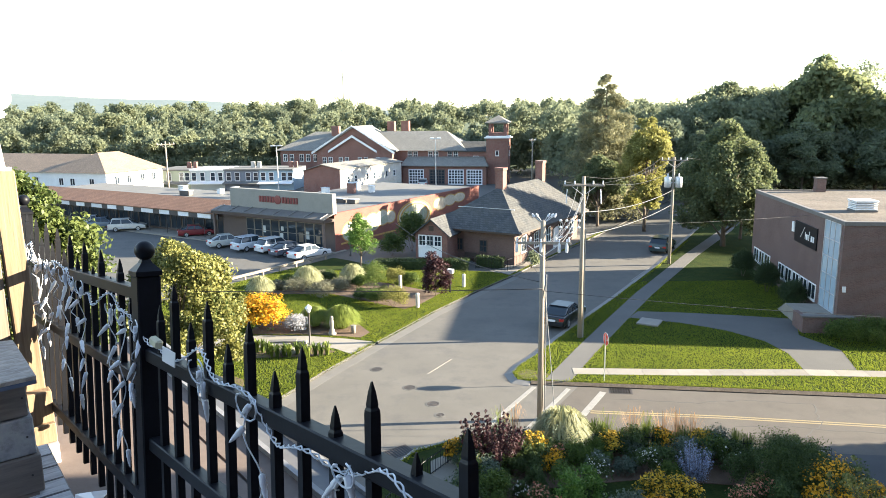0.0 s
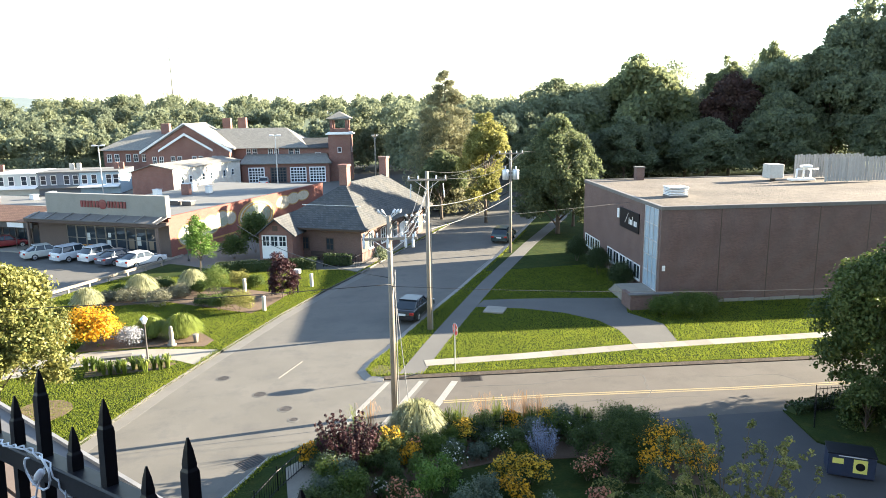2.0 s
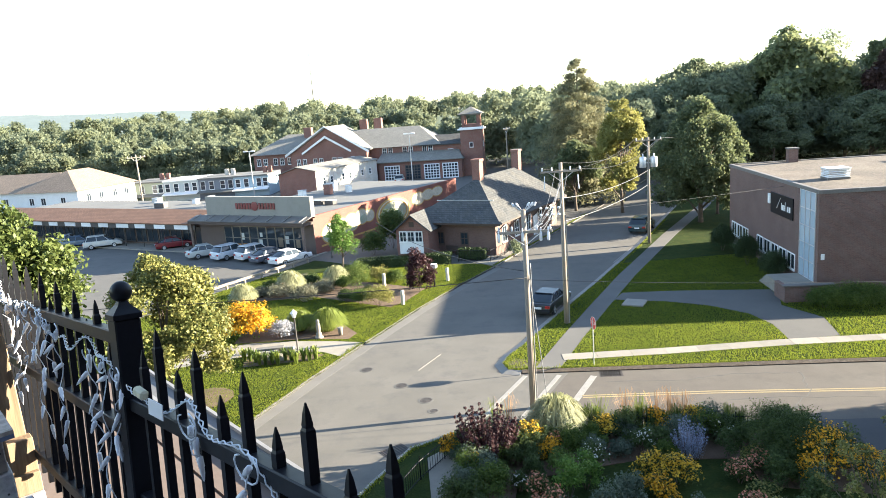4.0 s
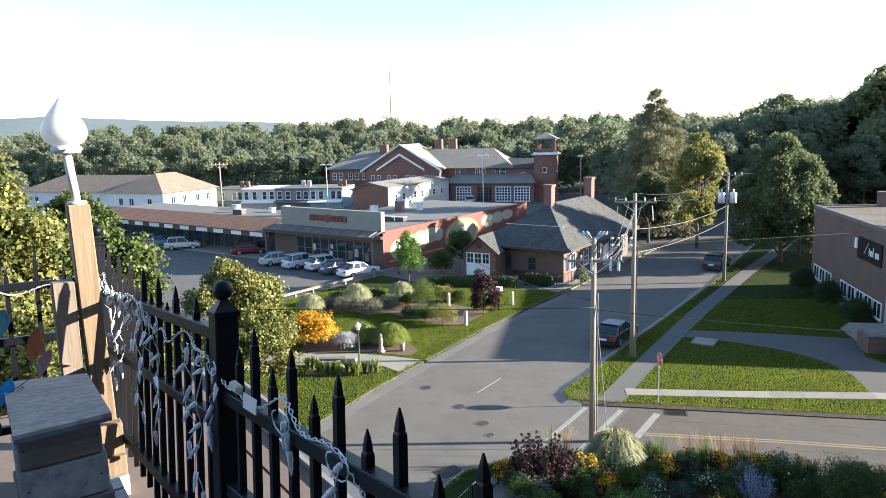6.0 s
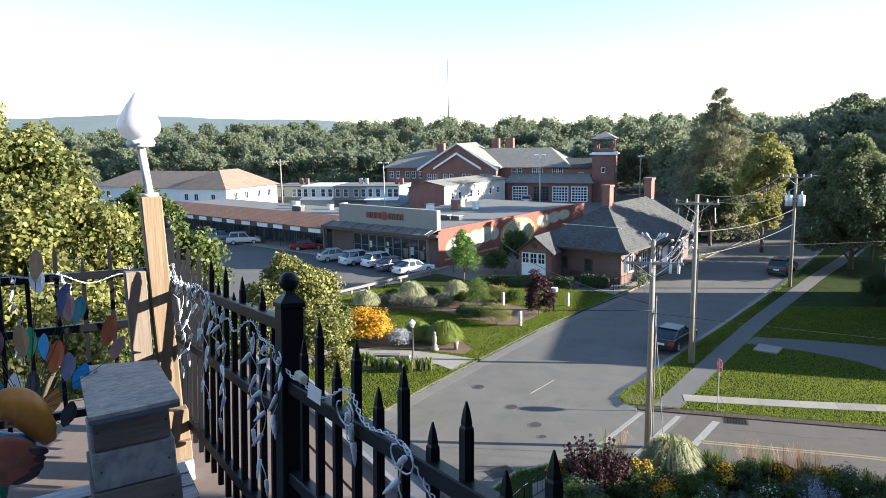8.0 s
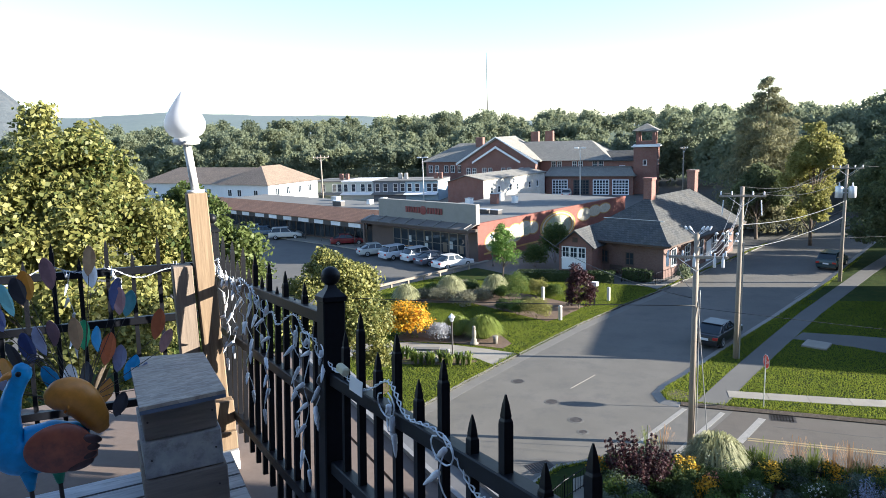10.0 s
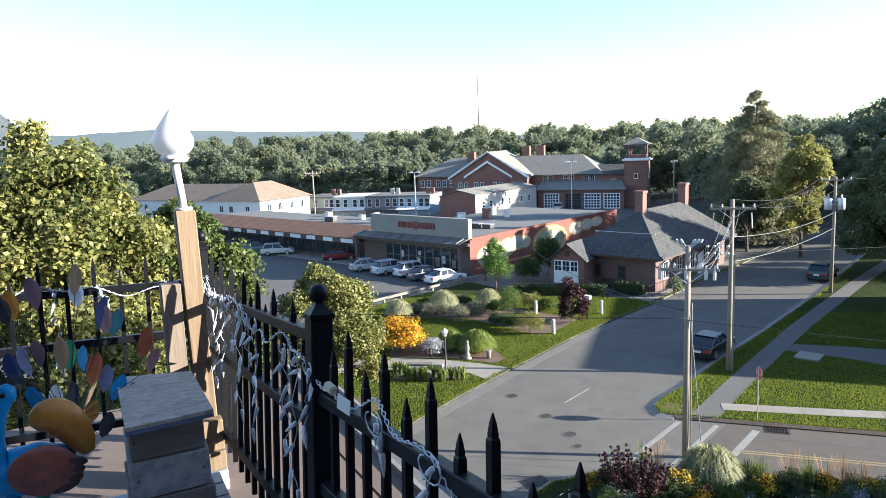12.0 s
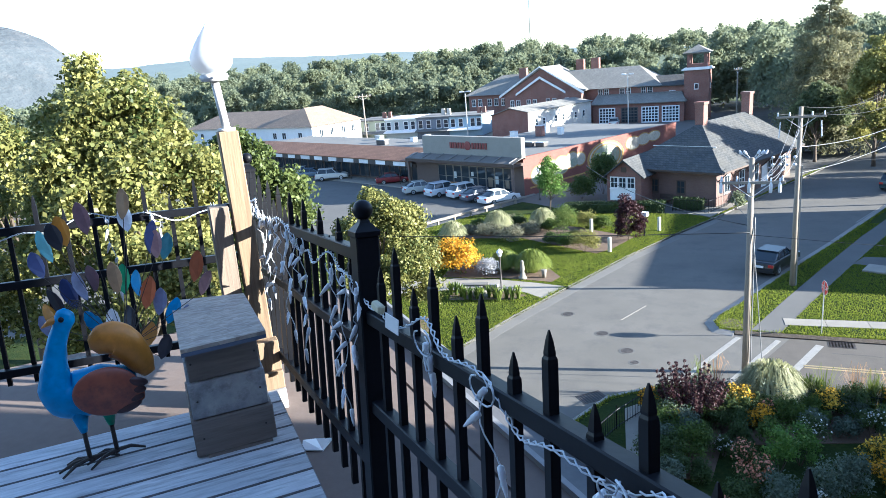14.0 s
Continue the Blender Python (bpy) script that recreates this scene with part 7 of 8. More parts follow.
# radio mast
mast = B()
tube(mast, (0, 0, 0), (0, 0, 30), 0.4, 0.3, 8)
tube(mast, (0, 0, 30), (0, 0, 57), 0.24, 0.12, 8)
o = solo("radio_mast", mast, M_DARKMETAL, "tall thin grey radio mast far behind the station", "mast")
o.matrix_world = pose(-57.2, 416.0, 0)


def lamp_standard(x, y, h, label="grey street light pole in the car park"):
    t = thing("street_lamp", label, "street lamp", pose(x, y, 0), "car park lights")
    bm = B()
    tube(bm, (0, 0, 0), (0, 0, h), 0.11, 0.08, 8)
    part("pole", bm, M_ALU, t)
    bm = B()
    cuboid(bm, -1.1, -0.15, h, -0.3, 0.15, h + 0.25, None, 0.03), cuboid(bm, 0.3, -0.15, h, 1.1, 0.15, h + 0.25, None, 0.03), cuboid(bm, -0.3, -0.05, h + 0.05, 0.3, 0.05, h + 0.15)
    part("lamp_head", bm, M_WHITE, t)


lamp_standard(-1.2, 136, 10.2)
lamp_standard(-31.5, 134, 9.2)

# ---- park planting ----
for i, (x, y, r, h) in enumerate(((-11.9, 59.6, 1.35, 1.75), (-8.1, 61.0, 1.25, 1.6), (-15.4, 57.0, 1.2, 1.5))):
    grass_clump("pale fountain of ornamental grass in the park bed", x, y, r, h, M_GRASSY, 100 + i, 2200, 0.022, 0.14, 0.85)
for i, (x, y, r, h) in enumerate(((-7.2, 47.4, 1.35, 1.55), (-9.2, 48.0, 1.15, 1.4))):
    grass_clump("dense mound of fine green grass", x, y, r, h, M_MOUND, 110 + i, 3000, 0.02, 0.14, 0.9)
shrub("silver_plant", "rounded silver-grey plant beside the path", -10.3, 46.6, 1.0, 1.15, M_SILVER, 113, 30, 120, 0.06)
shrub("flower_clump", "mass of orange-yellow black-eyed flowers", -13.0, 47.6, 2.2, 2.0, M_LEAF_MID, 120, 40, 60, 0.1, 0.14, "flowers", "", M_FL_ORANGE, 6400, 0.085)
PARK = [(-6.0, 58.0, 1.5, 2.6, "M"), (-3.9, 52.6, 1.3, 1.5, "G"), (-5.4, 53.6, 0.9, 1.1, "M"), (-6.6, 54.6, 0.8, 1.0, "D"), (-10.2, 56.6, 1.3, 0.9, "S"), (-12.6, 58.2, 1.4, 0.9, "S"), (-9.0, 58.6, 1.2, 0.8, "S"), (-13.6, 60.2, 1.0, 0.9, "M"), (-10.4, 61.8, 0.9, 0.8, "D"), (-6.4, 61.8, 1.0, 1.2, "G"), (-4.2, 60.6, 1.1, 1.3, "G"), (-2.8, 60.0, 0.9, 1.0, "M"), (-4.8, 55.0, 0.7, 1.0, "G"), (-7.4, 59.2, 0.8, 1.0, "M"), (-14.4, 58.8, 0.8, 0.6, "S"), (-11.4, 62.8, 0.7, 0.6, "S")]
TONE = {"M": (M_LEAF_MID, "leafy green"), "G": (M_LEAF_GOLD, "bright yellow-green"), "D": (M_LEAF_DEEP, "dark green"), "S": (leafy("dusty_sage", (0.13, 0.13, 0.08), (0.26, 0.25, 0.17)), "dusty sage")}
for i, (x, y, r, h, k) in enumerate(PARK):
    shrub("park_shrub", TONE[k][1] + " shrub in the park bed", x, y, r, h, TONE[k][0], 130 + i, 26, 150, 0.065, 0.14, "shrub", "park shrubs")
tree("bronze_tree", "narrow dark bronze-leaved small tree", -0.6, 55.9, 3.9, 1.45, -0.5, M_LEAF_PURPLE, 160, 110, 70, 0.1, 0.08, 0.3, rc=0.3)
shrub("climbing_shrub", "large dark green shrub against the shop wall", -5.4, 72.8, 1.5, 2.5, M_LEAF_MAPLE, 161, 50, 90, 0.11)
shrub("climbing_shrub", "large dark green shrub against the sunroom", -3.4, 75.4, 1.6, 4.6, M_LEAF_MAPLE, 162, 50, 110, 0.13)
shrub("climbing_shrub", "dark green shrub beside the depot porch", 8.6, 66.2, 0.9, 1.6, M_LEAF_HAZE, 163, 12, 70, 0.14)


def hedge(label, a, b, w, h, material, seed, z=0.1):
    """A clipped hedge: a dense skin of leaves over a box."""
    rng = np.random.default_rng(seed)
    a, b = np.array([*a, z]), np.array([*b, z])
    L = np.linalg.norm(b - a)
    d = (b - a) / L
    s = np.array([-d[1], d[0], 0])
    n = int(L * (w + 2 * h) * 95)
    u = rng.uniform(0, L, n)
    k = rng.uniform(0, w + 2 * h, n)
    off = np.where(k < h, -w / 2, np.where(k < h + w, k - h - w / 2, w / 2))
    zz = np.where(k < h, k, np.where(k < h + w, h, w + 2 * h - k))
    P = a + u[:, None] * d + off[:, None] * s + zz[:, None] * np.array([0, 0, 1.0]) + rng.normal(size=(n, 3)) * 0.05
    nr = unit(rng.normal(size=(n, 3)) + s * np.sign(off)[:, None])
    e = unit(np.cross(nr, rng.normal(size=(n, 3)))) * 0.09
    f = np.cross(nr, e) * 0.6
    t = thing("hedge", label, "hedge", group="hedges")
    ob = new("foliage", quads_mesh("foliage", np.stack([P - e, P - f, P + e, P + f], 1), material))
    ob.parent = t
    bm = B()
    c = (Vector(a) + Vector(b)) / 2
    cuboid(bm, -L / 2 + 0.1, -w / 2 + 0.1, 0, L / 2 - 0.1, w / 2 - 0.1, h - 0.1, pose(c.x, c.y, z, 0, 0, math.degrees(math.atan2(d[1], d[0]))))
    part("core", bm, material, t)


M_YEW = leafy("yew_leaves", (0.02, 0.035, 0.012), (0.06, 0.085, 0.03), 0.6, 0.2)
hedge("clipped dark green hedge before the sunroom", (-6.6, 66.4), (2.6, 66.2), 1.1, 0.95, M_YEW, 170)
hedge("clipped dark green hedge beside the porch", (3.4, 67.6), (6.0, 66.3), 0.8, 1.0, M_YEW, 171)

# strap-leaved plants round the bench
rng = np.random.default_rng(180)
for i in range(13):
    x, y = -11.9 + 4.6 * (i / 12), 42.3 - 0.9 * math.sin(i * 0.21) + rng.uniform(-0.5, 0.5)
    grass_clump("strap-leaved green iris beside the path", x, y, 0.42, 0.85, M_LEAF_MID if i % 3 else M_MOUND, 181 + i, 30, 0.04, 0.14, 0.25, "irises", "iris_plant")

for i, (x, y, sx, sy, sz, rz) in enumerate(((-10.6, 42.9, 0.95, 0.4, 0.42, 12), (-9.2, 43.1, 0.7, 0.4, 0.5, -14))):
    bm = B()
    cuboid(bm, -sx / 2, -sy / 2, -0.05, sx / 2, sy / 2, sz, pose(x, y, 0.14, 0, 0, rz), 0.04)
    solo("stone_block", bm, M_KERB, "squared grey stone block beside the path", "stone", "", "park stones")
bm = B()
bmesh.ops.create_icosphere(bm, subdivisions=3, radius=0.36)
for v in bm.verts:
    v.co *= 1 + 0.22 * noise.noise(v.co * 3.1)
    v.co.z *= 0.7
bmesh.ops.translate(bm, verts=bm.verts, vec=(-10.0, 42.0, 0.3))
solo("boulder", bm, M_CONCRETE, "pale rounded boulder among the irises", "stone", "", "park stones")

# ---- corner garden ----
def spike_bush(name, label, x, y, r, h, material, seed, n=26, leaf=0.09):
    """Upright leafy stems."""
    rng = np.random.default_rng(seed)
    t = thing(name, label, "shrub", pose(x, y, 0.12))
    C, R = [], []
    bm = B()
    for i in range(n):
        a, q = rng.uniform(0, 6.28), r * math.sqrt(rng.uniform(0, 1))
        hh = h * rng.uniform(0.66, 1.12) * (1 - 0.25 * q / r)
        tip = Vector((q * math.cos(a) * 1.15, q * math.sin(a) * 1.15, hh))
        root = Vector((q * math.cos(a) * 0.6, q * math.sin(a) * 0.6, 0))
        tube(bm, root, tip, 0.012, 0.006, 4)
        for k in range(9):
            C.append(root.lerp(tip, 0.15 + 0.85 * k / 8)), R.append(0.13 * (1 - 0.55 * k / 8))
    ob = new("foliage", quads_mesh("foliage", tri(leaves(rng, np.array([tuple(c) for c in C]), np.array(R), 22, leaf, 1.2)), material))
    ob.parent = t
    part("stem", bm, M_BARK, t)


spike_bush("smoke_bush", "dark maroon upright shrub by the garden corner", 2.0, 27.2, 1.2, 2.45, M_LEAF_PURPLE, 200, 62, 0.06)
grass_clump("large pale variegated grass by the garden fence", 5.3, 29.1, 1.4, 1.75, M_GRASSY, 201, 3200, 0.018, 0.12, 0.85)
spike_bush("blue_spikes", "blue-grey upright spikes in the border", 10.15, 26.0, 0.62, 1.75, M_FL_BLUE, 202, 46, 0.022)
GARD = [(1.5, 25.9, 0.55, 1.1, "Y"), (0.4, 27.9, 0.5, 1.0, "O"), (3.9, 27.9, 0.7, 1.3, "Y"), (4.5, 26.9, 0.6, 0.9, "O"), (7.2, 28.2, 0.7, 1.1, "Y"), (9.6, 28.4, 0.6, 1.2, "O"), (11.1, 28.0, 0.6, 1.3, "Y"), (8.1, 24.5, 0.85, 1.1, "Y"), (9.0, 24.2, 0.85, 1.15, "Y"), (8.0, 23.4, 0.7, 0.8, "O"), (14.6, 23.8, 1.25, 1.9, "O"), (15.7, 23.0, 0.9, 1.4, "O"), (13.9, 23.2, 0.8, 1.1, "O"), (3.6, 23.9, 0.6, 1.0, "P"), (4.9, 27.4, 0.5, 1.0, "P"), (11.3, 23.9, 0.7, 0.9, "P"), (12.4, 24.4, 0.7, 0.9, "P"), (8.4, 26.4, 0.6, 1.2, "W"), (11.7, 27.2, 0.9, 1.1, "W"), (3.0, 24.7, 0.4, 0.8, "W"), (12.3, 24.9, 0.6, 0.9, "G"), (6.0, 25.6, 0.8, 1.2, "W")]
FLC = {"Y": (M_FL_YELLOW, "yellow"), "O": (M_FL_ORANGE, "orange"), "P": (M_FL_PINK, "salmon pink"), "W": (M_FL_WHITE, "small white"), "G": (M_LEAF_GOLD, "lime green")}
for i, (x, y, r, h, k) in enumerate(GARD):
    shrub("flower_clump", FLC[k][1] + " flowers in the garden border", x, y, r, h, M_LEAF_DEEP, 210 + i, 18, 110, 0.05, 0.12, "flowers", "garden flowers", FLC[k][0], {"W": 90, "P": 320}.get(k, 900), 0.048)
LOW = [(3.7, 22.9, 0.8, 1.2, "P"), (2.6, 20.6, 0.7, 0.8, "P"), (1.6, 19.7, 0.5, 0.7, "P"), (10.9, 21.9, 0.6, 0.7, "P"), (12.0, 18.6, 0.9, 0.8, "P"), (8.1, 22.9, 0.5, 0.6, "O"), (5.4, 21.7, 0.5, 0.7, "W"), (11.6, 22.6, 0.6, 0.6, "G")]
for i, (x, y, r, h, k) in enumerate(LOW):
    shrub("flower_clump", FLC[k][1] + " flowers in the garden lawn", x, y, r, h, M_LEAF_DEEP, 380 + i, 18, 110, 0.05, 0.12, "flowers", "garden flowers", FLC[k][0], 420, 0.05)
M_SAGE = leafy("grey_green_leaves", (0.05, 0.072, 0.048), (0.15, 0.18, 0.125), 0.65, 0.25)
for i, (x, y, r, h, mt, up_) in enumerate(((5.9, 22.4, 0.9, 1.3, M_SAGE, True), (6.8, 22.9, 0.8, 1.2, M_SAGE, True), (4.7, 23.8, 0.9, 1.7, M_LEAF_FRESH, False), (5.5, 24.4, 0.8, 1.5, M_LEAF_FRESH, False), (4.2, 21.8, 0.8, 0.9, M_SAGE, True), (7.3, 20.6, 1.0, 1.1, M_LEAF_DEEP, False), (8.5, 21.3, 0.9, 1.2, M_SAGE, False), (9.2, 19.4, 0.8, 1.1, M_LEAF_MID, True), (6.3, 19.8, 0.9, 0.9, M_LEAF_DEEP, False), (10.4, 18.4, 0.8, 0.9, M_SAGE, True), (12.4, 21.0, 1.0, 0.9, M_LEAF_DEEP, False), (13.3, 22.2, 0.9, 1.0, M_LEAF_DEEP, False), (3.2, 21.7, 0.6, 0.8, M_LEAF_DEEP, True), (0.9, 22.4, 0.7, 0.9, M_SAGE, True), (0.4, 24.0, 0.8, 1.0, M_LEAF_DEEP, True), (1.0, 25.4, 0.8, 1.3, M_LEAF_MID, True))):
    shrub("garden_plant", ("grey-green" if mt is M_SAGE else "leafy green") + " perennial in the garden lawn", x, y, r, h, mt, 400 + i, 14, 120, 0.06, 0.12, "plant", "garden perennials", upright=up_)
rng = np.random.default_rng(240)
BED = []
while len(BED) < 74:
    x, y = rng.uniform(0.4, 16.0), rng.uniform(22.8, 29.0)
    lawn = 2.6 < x < 12.6 and 22.0 < y < 25.9 - 0.12 * abs(x - 8)
    if lawn or y > 29.6 - 0.12 * x or y < 29 - 4.2 * (x + 1.2):
        continue
    BED.append((x, y))
for i, (x, y) in enumerate(BED):
    r = rng.uniform(0.5, 0.95)
    shrub("garden_plant", "leafy green perennial in the garden border", x, y, r, r * rng.uniform(1.0, 1.7), (M_LEAF_DEEP, M_LEAF_DEEP, M_SAGE, M_LEAF_MID)[i % 4], 250 + i, 14, 120, 0.055, 0.12, "plant", "garden perennials", upright=i % 3 == 0)
shrub("round_bush", "broad fine-leaved green bush by the driveway", 13.4, 25.3, 1.55, 2.2, M_LEAF_DEEP, 330, 60, 260, 0.04)
for i, (x, y) in enumerate(((2.6, 29.6), (3.2, 29.7), (8.4, 28.9), (9.0, 28.8), (9.7, 28.7), (10.3, 28.6), (7.3, 29.0), (10.9, 28.5))):
    grass_clump("feathery grass with rusty seed heads", x, y, 0.75, 1.7 + 0.12 * (i % 3), M_FL_RUST if i % 3 else M_MOUND, 340 + i, 44, 0.01, 0.12, 0.4, "feather grasses", "feather_grass")
rng = np.random.default_rng(345)
for i in range(17):
    f_ = i / 16
    grass_clump("fine tall green grass along the garden fence", 6.4 + 6.6 * f_ + rng.uniform(-0.15, 0.15), 29.0 - 1.05 * f_ + rng.uniform(-0.15, 0.15), 0.5, rng.uniform(0.9, 1.35), M_MOUND if i % 3 == 0 else M_LEAF_MID, 360 + i, 130, 0.012, 0.12, 0.4, "fence grasses", "tall_grass")
hedge("dark low hedge beside the driveway fence", (23.4, 27.2), (27.6, 27.9), 0.7, 0.4, M_YEW, 350)
path = B()
slab(path, [(-0.6, 27.9), (0.1, 28.5), (0.7, 27.2), (0.3, 24.0), (-0.5, 24.0)], 0.05, 0.14)
solo("path_garden", path, M_CONCRETE, "pale flagged path into the garden", "path", "structure")

# ---- office planting and fittings ----
for i, (x, y, r, h) in enumerate(((-1.9, 15.6, 1.25, 2.5), (-1.5, 10.0, 1.2, 2.5), (-1.0, 5.2, 1.2, 2.1))):
    p = office.matrix_world @ Vector((x, y, 0))
    shrub("clipped_bush", "rounded dark green clipped bush by the office wall", p.x, p.y, r, h, M_YEW, 360 + i, 70, 240, 0.055, 0.12, "bush", "office bushes")
for i, (x, y, r, h) in enumerate(((-0.6, -2.7, 1.3, 1.25), (1.2, -2.5, 1.7, 1.3), (2.7, -2.3, 1.2, 1.1))):
    p = office.matrix_world @ Vector((x, y, 0))
    shrub("spreading_bush", "low spreading yellow-green bush by the entrance wall", p.x, p.y, r, h, M_LEAF_MID, 366 + i, 44, 220, 0.06, 0.12, "bush", "entrance bushes")
entry = thing("entrance_steps", "brick entrance landing with steps and a low wall", "steps", office.matrix_world)
bm = B()
cuboid(bm, -2.6, -1.3, 0, 0.6, -1.0, 1.22)
cuboid(bm, -2.6, -1.0, 0, -2.3, 0.6, 1.22)
part("wall", bm, M_BRICK_DARK, entry)
bm = B()
cuboid(bm, -2.7, -1.38, 1.222, 0.7, -0.92, 1.33, None, 0.02)
part("coping", bm, M_COPING, entry)
bm = B()
cuboid(bm, -2.3, -1.0, 0, 0.0, 3.2, 1.0)
part("landing", bm, M_CONCRETE, entry)
for k in range(5):
    bm = B()
    cuboid(bm, -2.3, 3.2 + 0.3 * k, 0, 0.0, 3.5 + 0.3 * k, 0.85 - 0.17 * k)
    part("step", bm, M_CONCRETE, entry)
bm = B()
cuboid(bm, -0.09, 4.35, 4.7, -0.005, 8.9, 6.35, None, 0.02)
sg = part("sign_board", bm, M_BLACK, office, "black sign board with pale marks")
for a, b, z0, z1 in ((6.62, 6.5, 5.2, 5.75), (6.4, 6.1, 5.2, 5.62), (6.02, 5.9, 5.2, 5.62), (5.84, 5.76, 5.2, 5.9), (5.45, 5.15, 5.2, 5.62), (5.06, 4.78, 5.2, 5.62)):
    bm = B()
    cuboid(bm, -0.1, b, z0, -0.092, a, z1)
    part("sign_mark", bm, M_WHITE, sg)
bm = B()
poly(bm, (-0.1, 7.6, 5.2), (-0.1, 6.8, 6.1), (-0.1, 6.7, 6.1), (-0.1, 7.45, 5.2))
thick(bm, 0.006)
part("sign_mark", bm, M_ALU, sg)
bm = B()
cuboid(bm, -0.14, 9.05, 5.35, -0.005, 9.45, 6.15, None, 0.02)
part("wall_lamp", bm, M_WHITE, office)
bm = B()
cuboid(bm, 0.2, -0.08, 2.7, 0.42, -0.005, 3.1)
part("wall_box", bm, M_WHITE, office)
hv = thing("roof_vent", "white louvred roof vent on the gravel roof", "vent", office.matrix_world @ pose(3.5, 5.9, HB))
bm = B()
cuboid(bm, -0.8, -0.7, 0, 0.8, 0.7, 0.12)
part("curb", bm, M_COPING, hv)
for k in range(5):
    bm = B()
    cuboid(bm, -0.78, -0.68, 0.13 + 0.13 * k, 0.78, 0.68, 0.22 + 0.13 * k, None, 0.03)
    part("louvre", bm, M_WHITE, hv)
bm = B()
cuboid(bm, -0.83, -0.73, 0.76, 0.83, 0.73, 0.84, None, 0.03)
part("lid", bm, M_WHITE, hv)
ac = thing("roof_unit", "square grey roof air unit", "air unit", office.matrix_world @ pose(17.3, 15.5, HB))
bm = B()
cuboid(bm, -0.7, -0.7, 0.25, 0.7, 0.7, 1.6, None, 0.04)
part("case", bm, M_CREAM, ac)
bm = B()
lathe(bm, [(0.25, 0), (0.25, 0.25)], 12)
part("stand", bm, M_DARKMETAL, ac)
ch = thing("brick_chimney", "stub of brick chimney at the roof's back edge", "chimney", office.matrix_world @ pose(5.3, LY - 0.9, HB))
bm = B()
cuboid(bm, -0.4, -0.4, -0.1, 0.4, 0.4, 1.2)
part("stack", bm, M_BRICK_DARK, ch)
bm = B()
cuboid(bm, -0.46, -0.46, 1.2, 0.46, 0.46, 1.32)
part("cap", bm, M_COPING, ch)
for sx, sy, n_, rz_ in ((20.9, 12.9, 22, -3), (20.2, 16.8, 26, -2)):
    scr = thing("screen_fence", "tall grey slatted timber screen round roof plant", "screen", office.matrix_world @ pose(sx, sy, HB, 0, 0, rz_), "roof screens")
    for k in range(n_):
        bm = B()
        cuboid(bm, k * 0.27, -0.03, 0.1, k * 0.27 + 0.225, 0.0, 2.3 + 0.05 * (k % 3))
        part("slat", bm, M_SCREEN, scr)
    for z in (0.4, 1.2, 1.95):
        bm = B()
        cuboid(bm, 0, 0.0, z, n_ * 0.27, 0.08, z + 0.1)
        part("rail", bm, M_SCREEN, scr)
    for k in range(n_ // 8 + 1):
        bm = B()
        cuboid(bm, 0.1 + 2.1 * k, 0.08, 0, 0.2 + 2.1 * k, 0.18, 2.3)
        part("post", bm, M_SCREEN, scr)
pl = thing("roof_plant", "pale pipework and ducts on the roof", "roof plant", office.matrix_world @ pose(19.4, 14.2, HB))
bm = B()
cuboid(bm, -1.2, -0.4, 0.1, 1.2, 0.4, 0.3, None, 0.03)
part("tray", bm, M_WHITE, pl)
for x in (-0.5, 0.2, 0.9):
    bm = B()
    tube(bm, (x, 0, 0.3), (x, 0, 1.2), 0.09, 0.09, 10), tube(bm, (x, 0, 1.15), (x + 0.7, 0, 1.15), 0.09, 0.09, 10)
    part("duct", bm, M_WHITE, pl, "", True)
bm = B()
cuboid(bm, -0.1, -0.3, 1.3, 0.9, 0.3, 1.55, None, 0.04)
part("hood", bm, M_WHITE, pl)

# ---- shop sign, mural and roof fittings ----
sgn = thing("shop_sign", "red and grey raised sign on the beige parapet", "sign", shop.matrix_world)
M_SIGNDARK = surf("sign_dark_red", (0.16, 0.03, 0.03), (0.22, 0.045, 0.04), 20, 3, 0.4, 0.0)
for x0, n in ((-10.9, 6), (-7.3, 6)):
    for k in range(n):
        bm = B()
        cuboid(bm, x0 + k * 0.42, -0.45, 5.15, x0 + k * 0.42 + 0.3, -0.36, 5.85, None, 0.02)
        part("sign_bar", bm, M_SIGNDARK, sgn)
bm = B()
lathe(bm, [(0.5, 0), (0.52, 0.02), (0.52, 0.08), (0.3, 0.1)], 20, pose(-7.95, -0.36, 5.5, 90))
part("sign_disc", bm, M_SIGNDARK, sgn)
M_RIB = surf("dull_metal_rib", (0.2, 0.19, 0.175), (0.27, 0.26, 0.24), 15, 1.5, 0.6, 0.1)
for k in range(8):
    bm = B()
    tube(bm, (-16.8 + 2.35 * k, -0.36, 4.47), (-16.8 + 2.35 * k, -1.93, 4.03), 0.05, 0.05, 6)
    part("canopy_rib", bm, M_RIB, shop)
for x in (-17.3, -0.2):
    bm = B()
    cuboid(bm, x - 0.12, -1.75, 0.05, x + 0.12, -1.5, 3.75)
    part("column", bm, M_SHOPDARK, shop)
POST = [surf("poster_" + n, c, tuple(min(1, v * 1.2) for v in c), 12, 2, 0.6, 0.0) for n, c in (("orange", (0.42, 0.2, 0.06)), ("white", (0.5, 0.5, 0.47)), ("tan", (0.2, 0.15, 0.1)))]
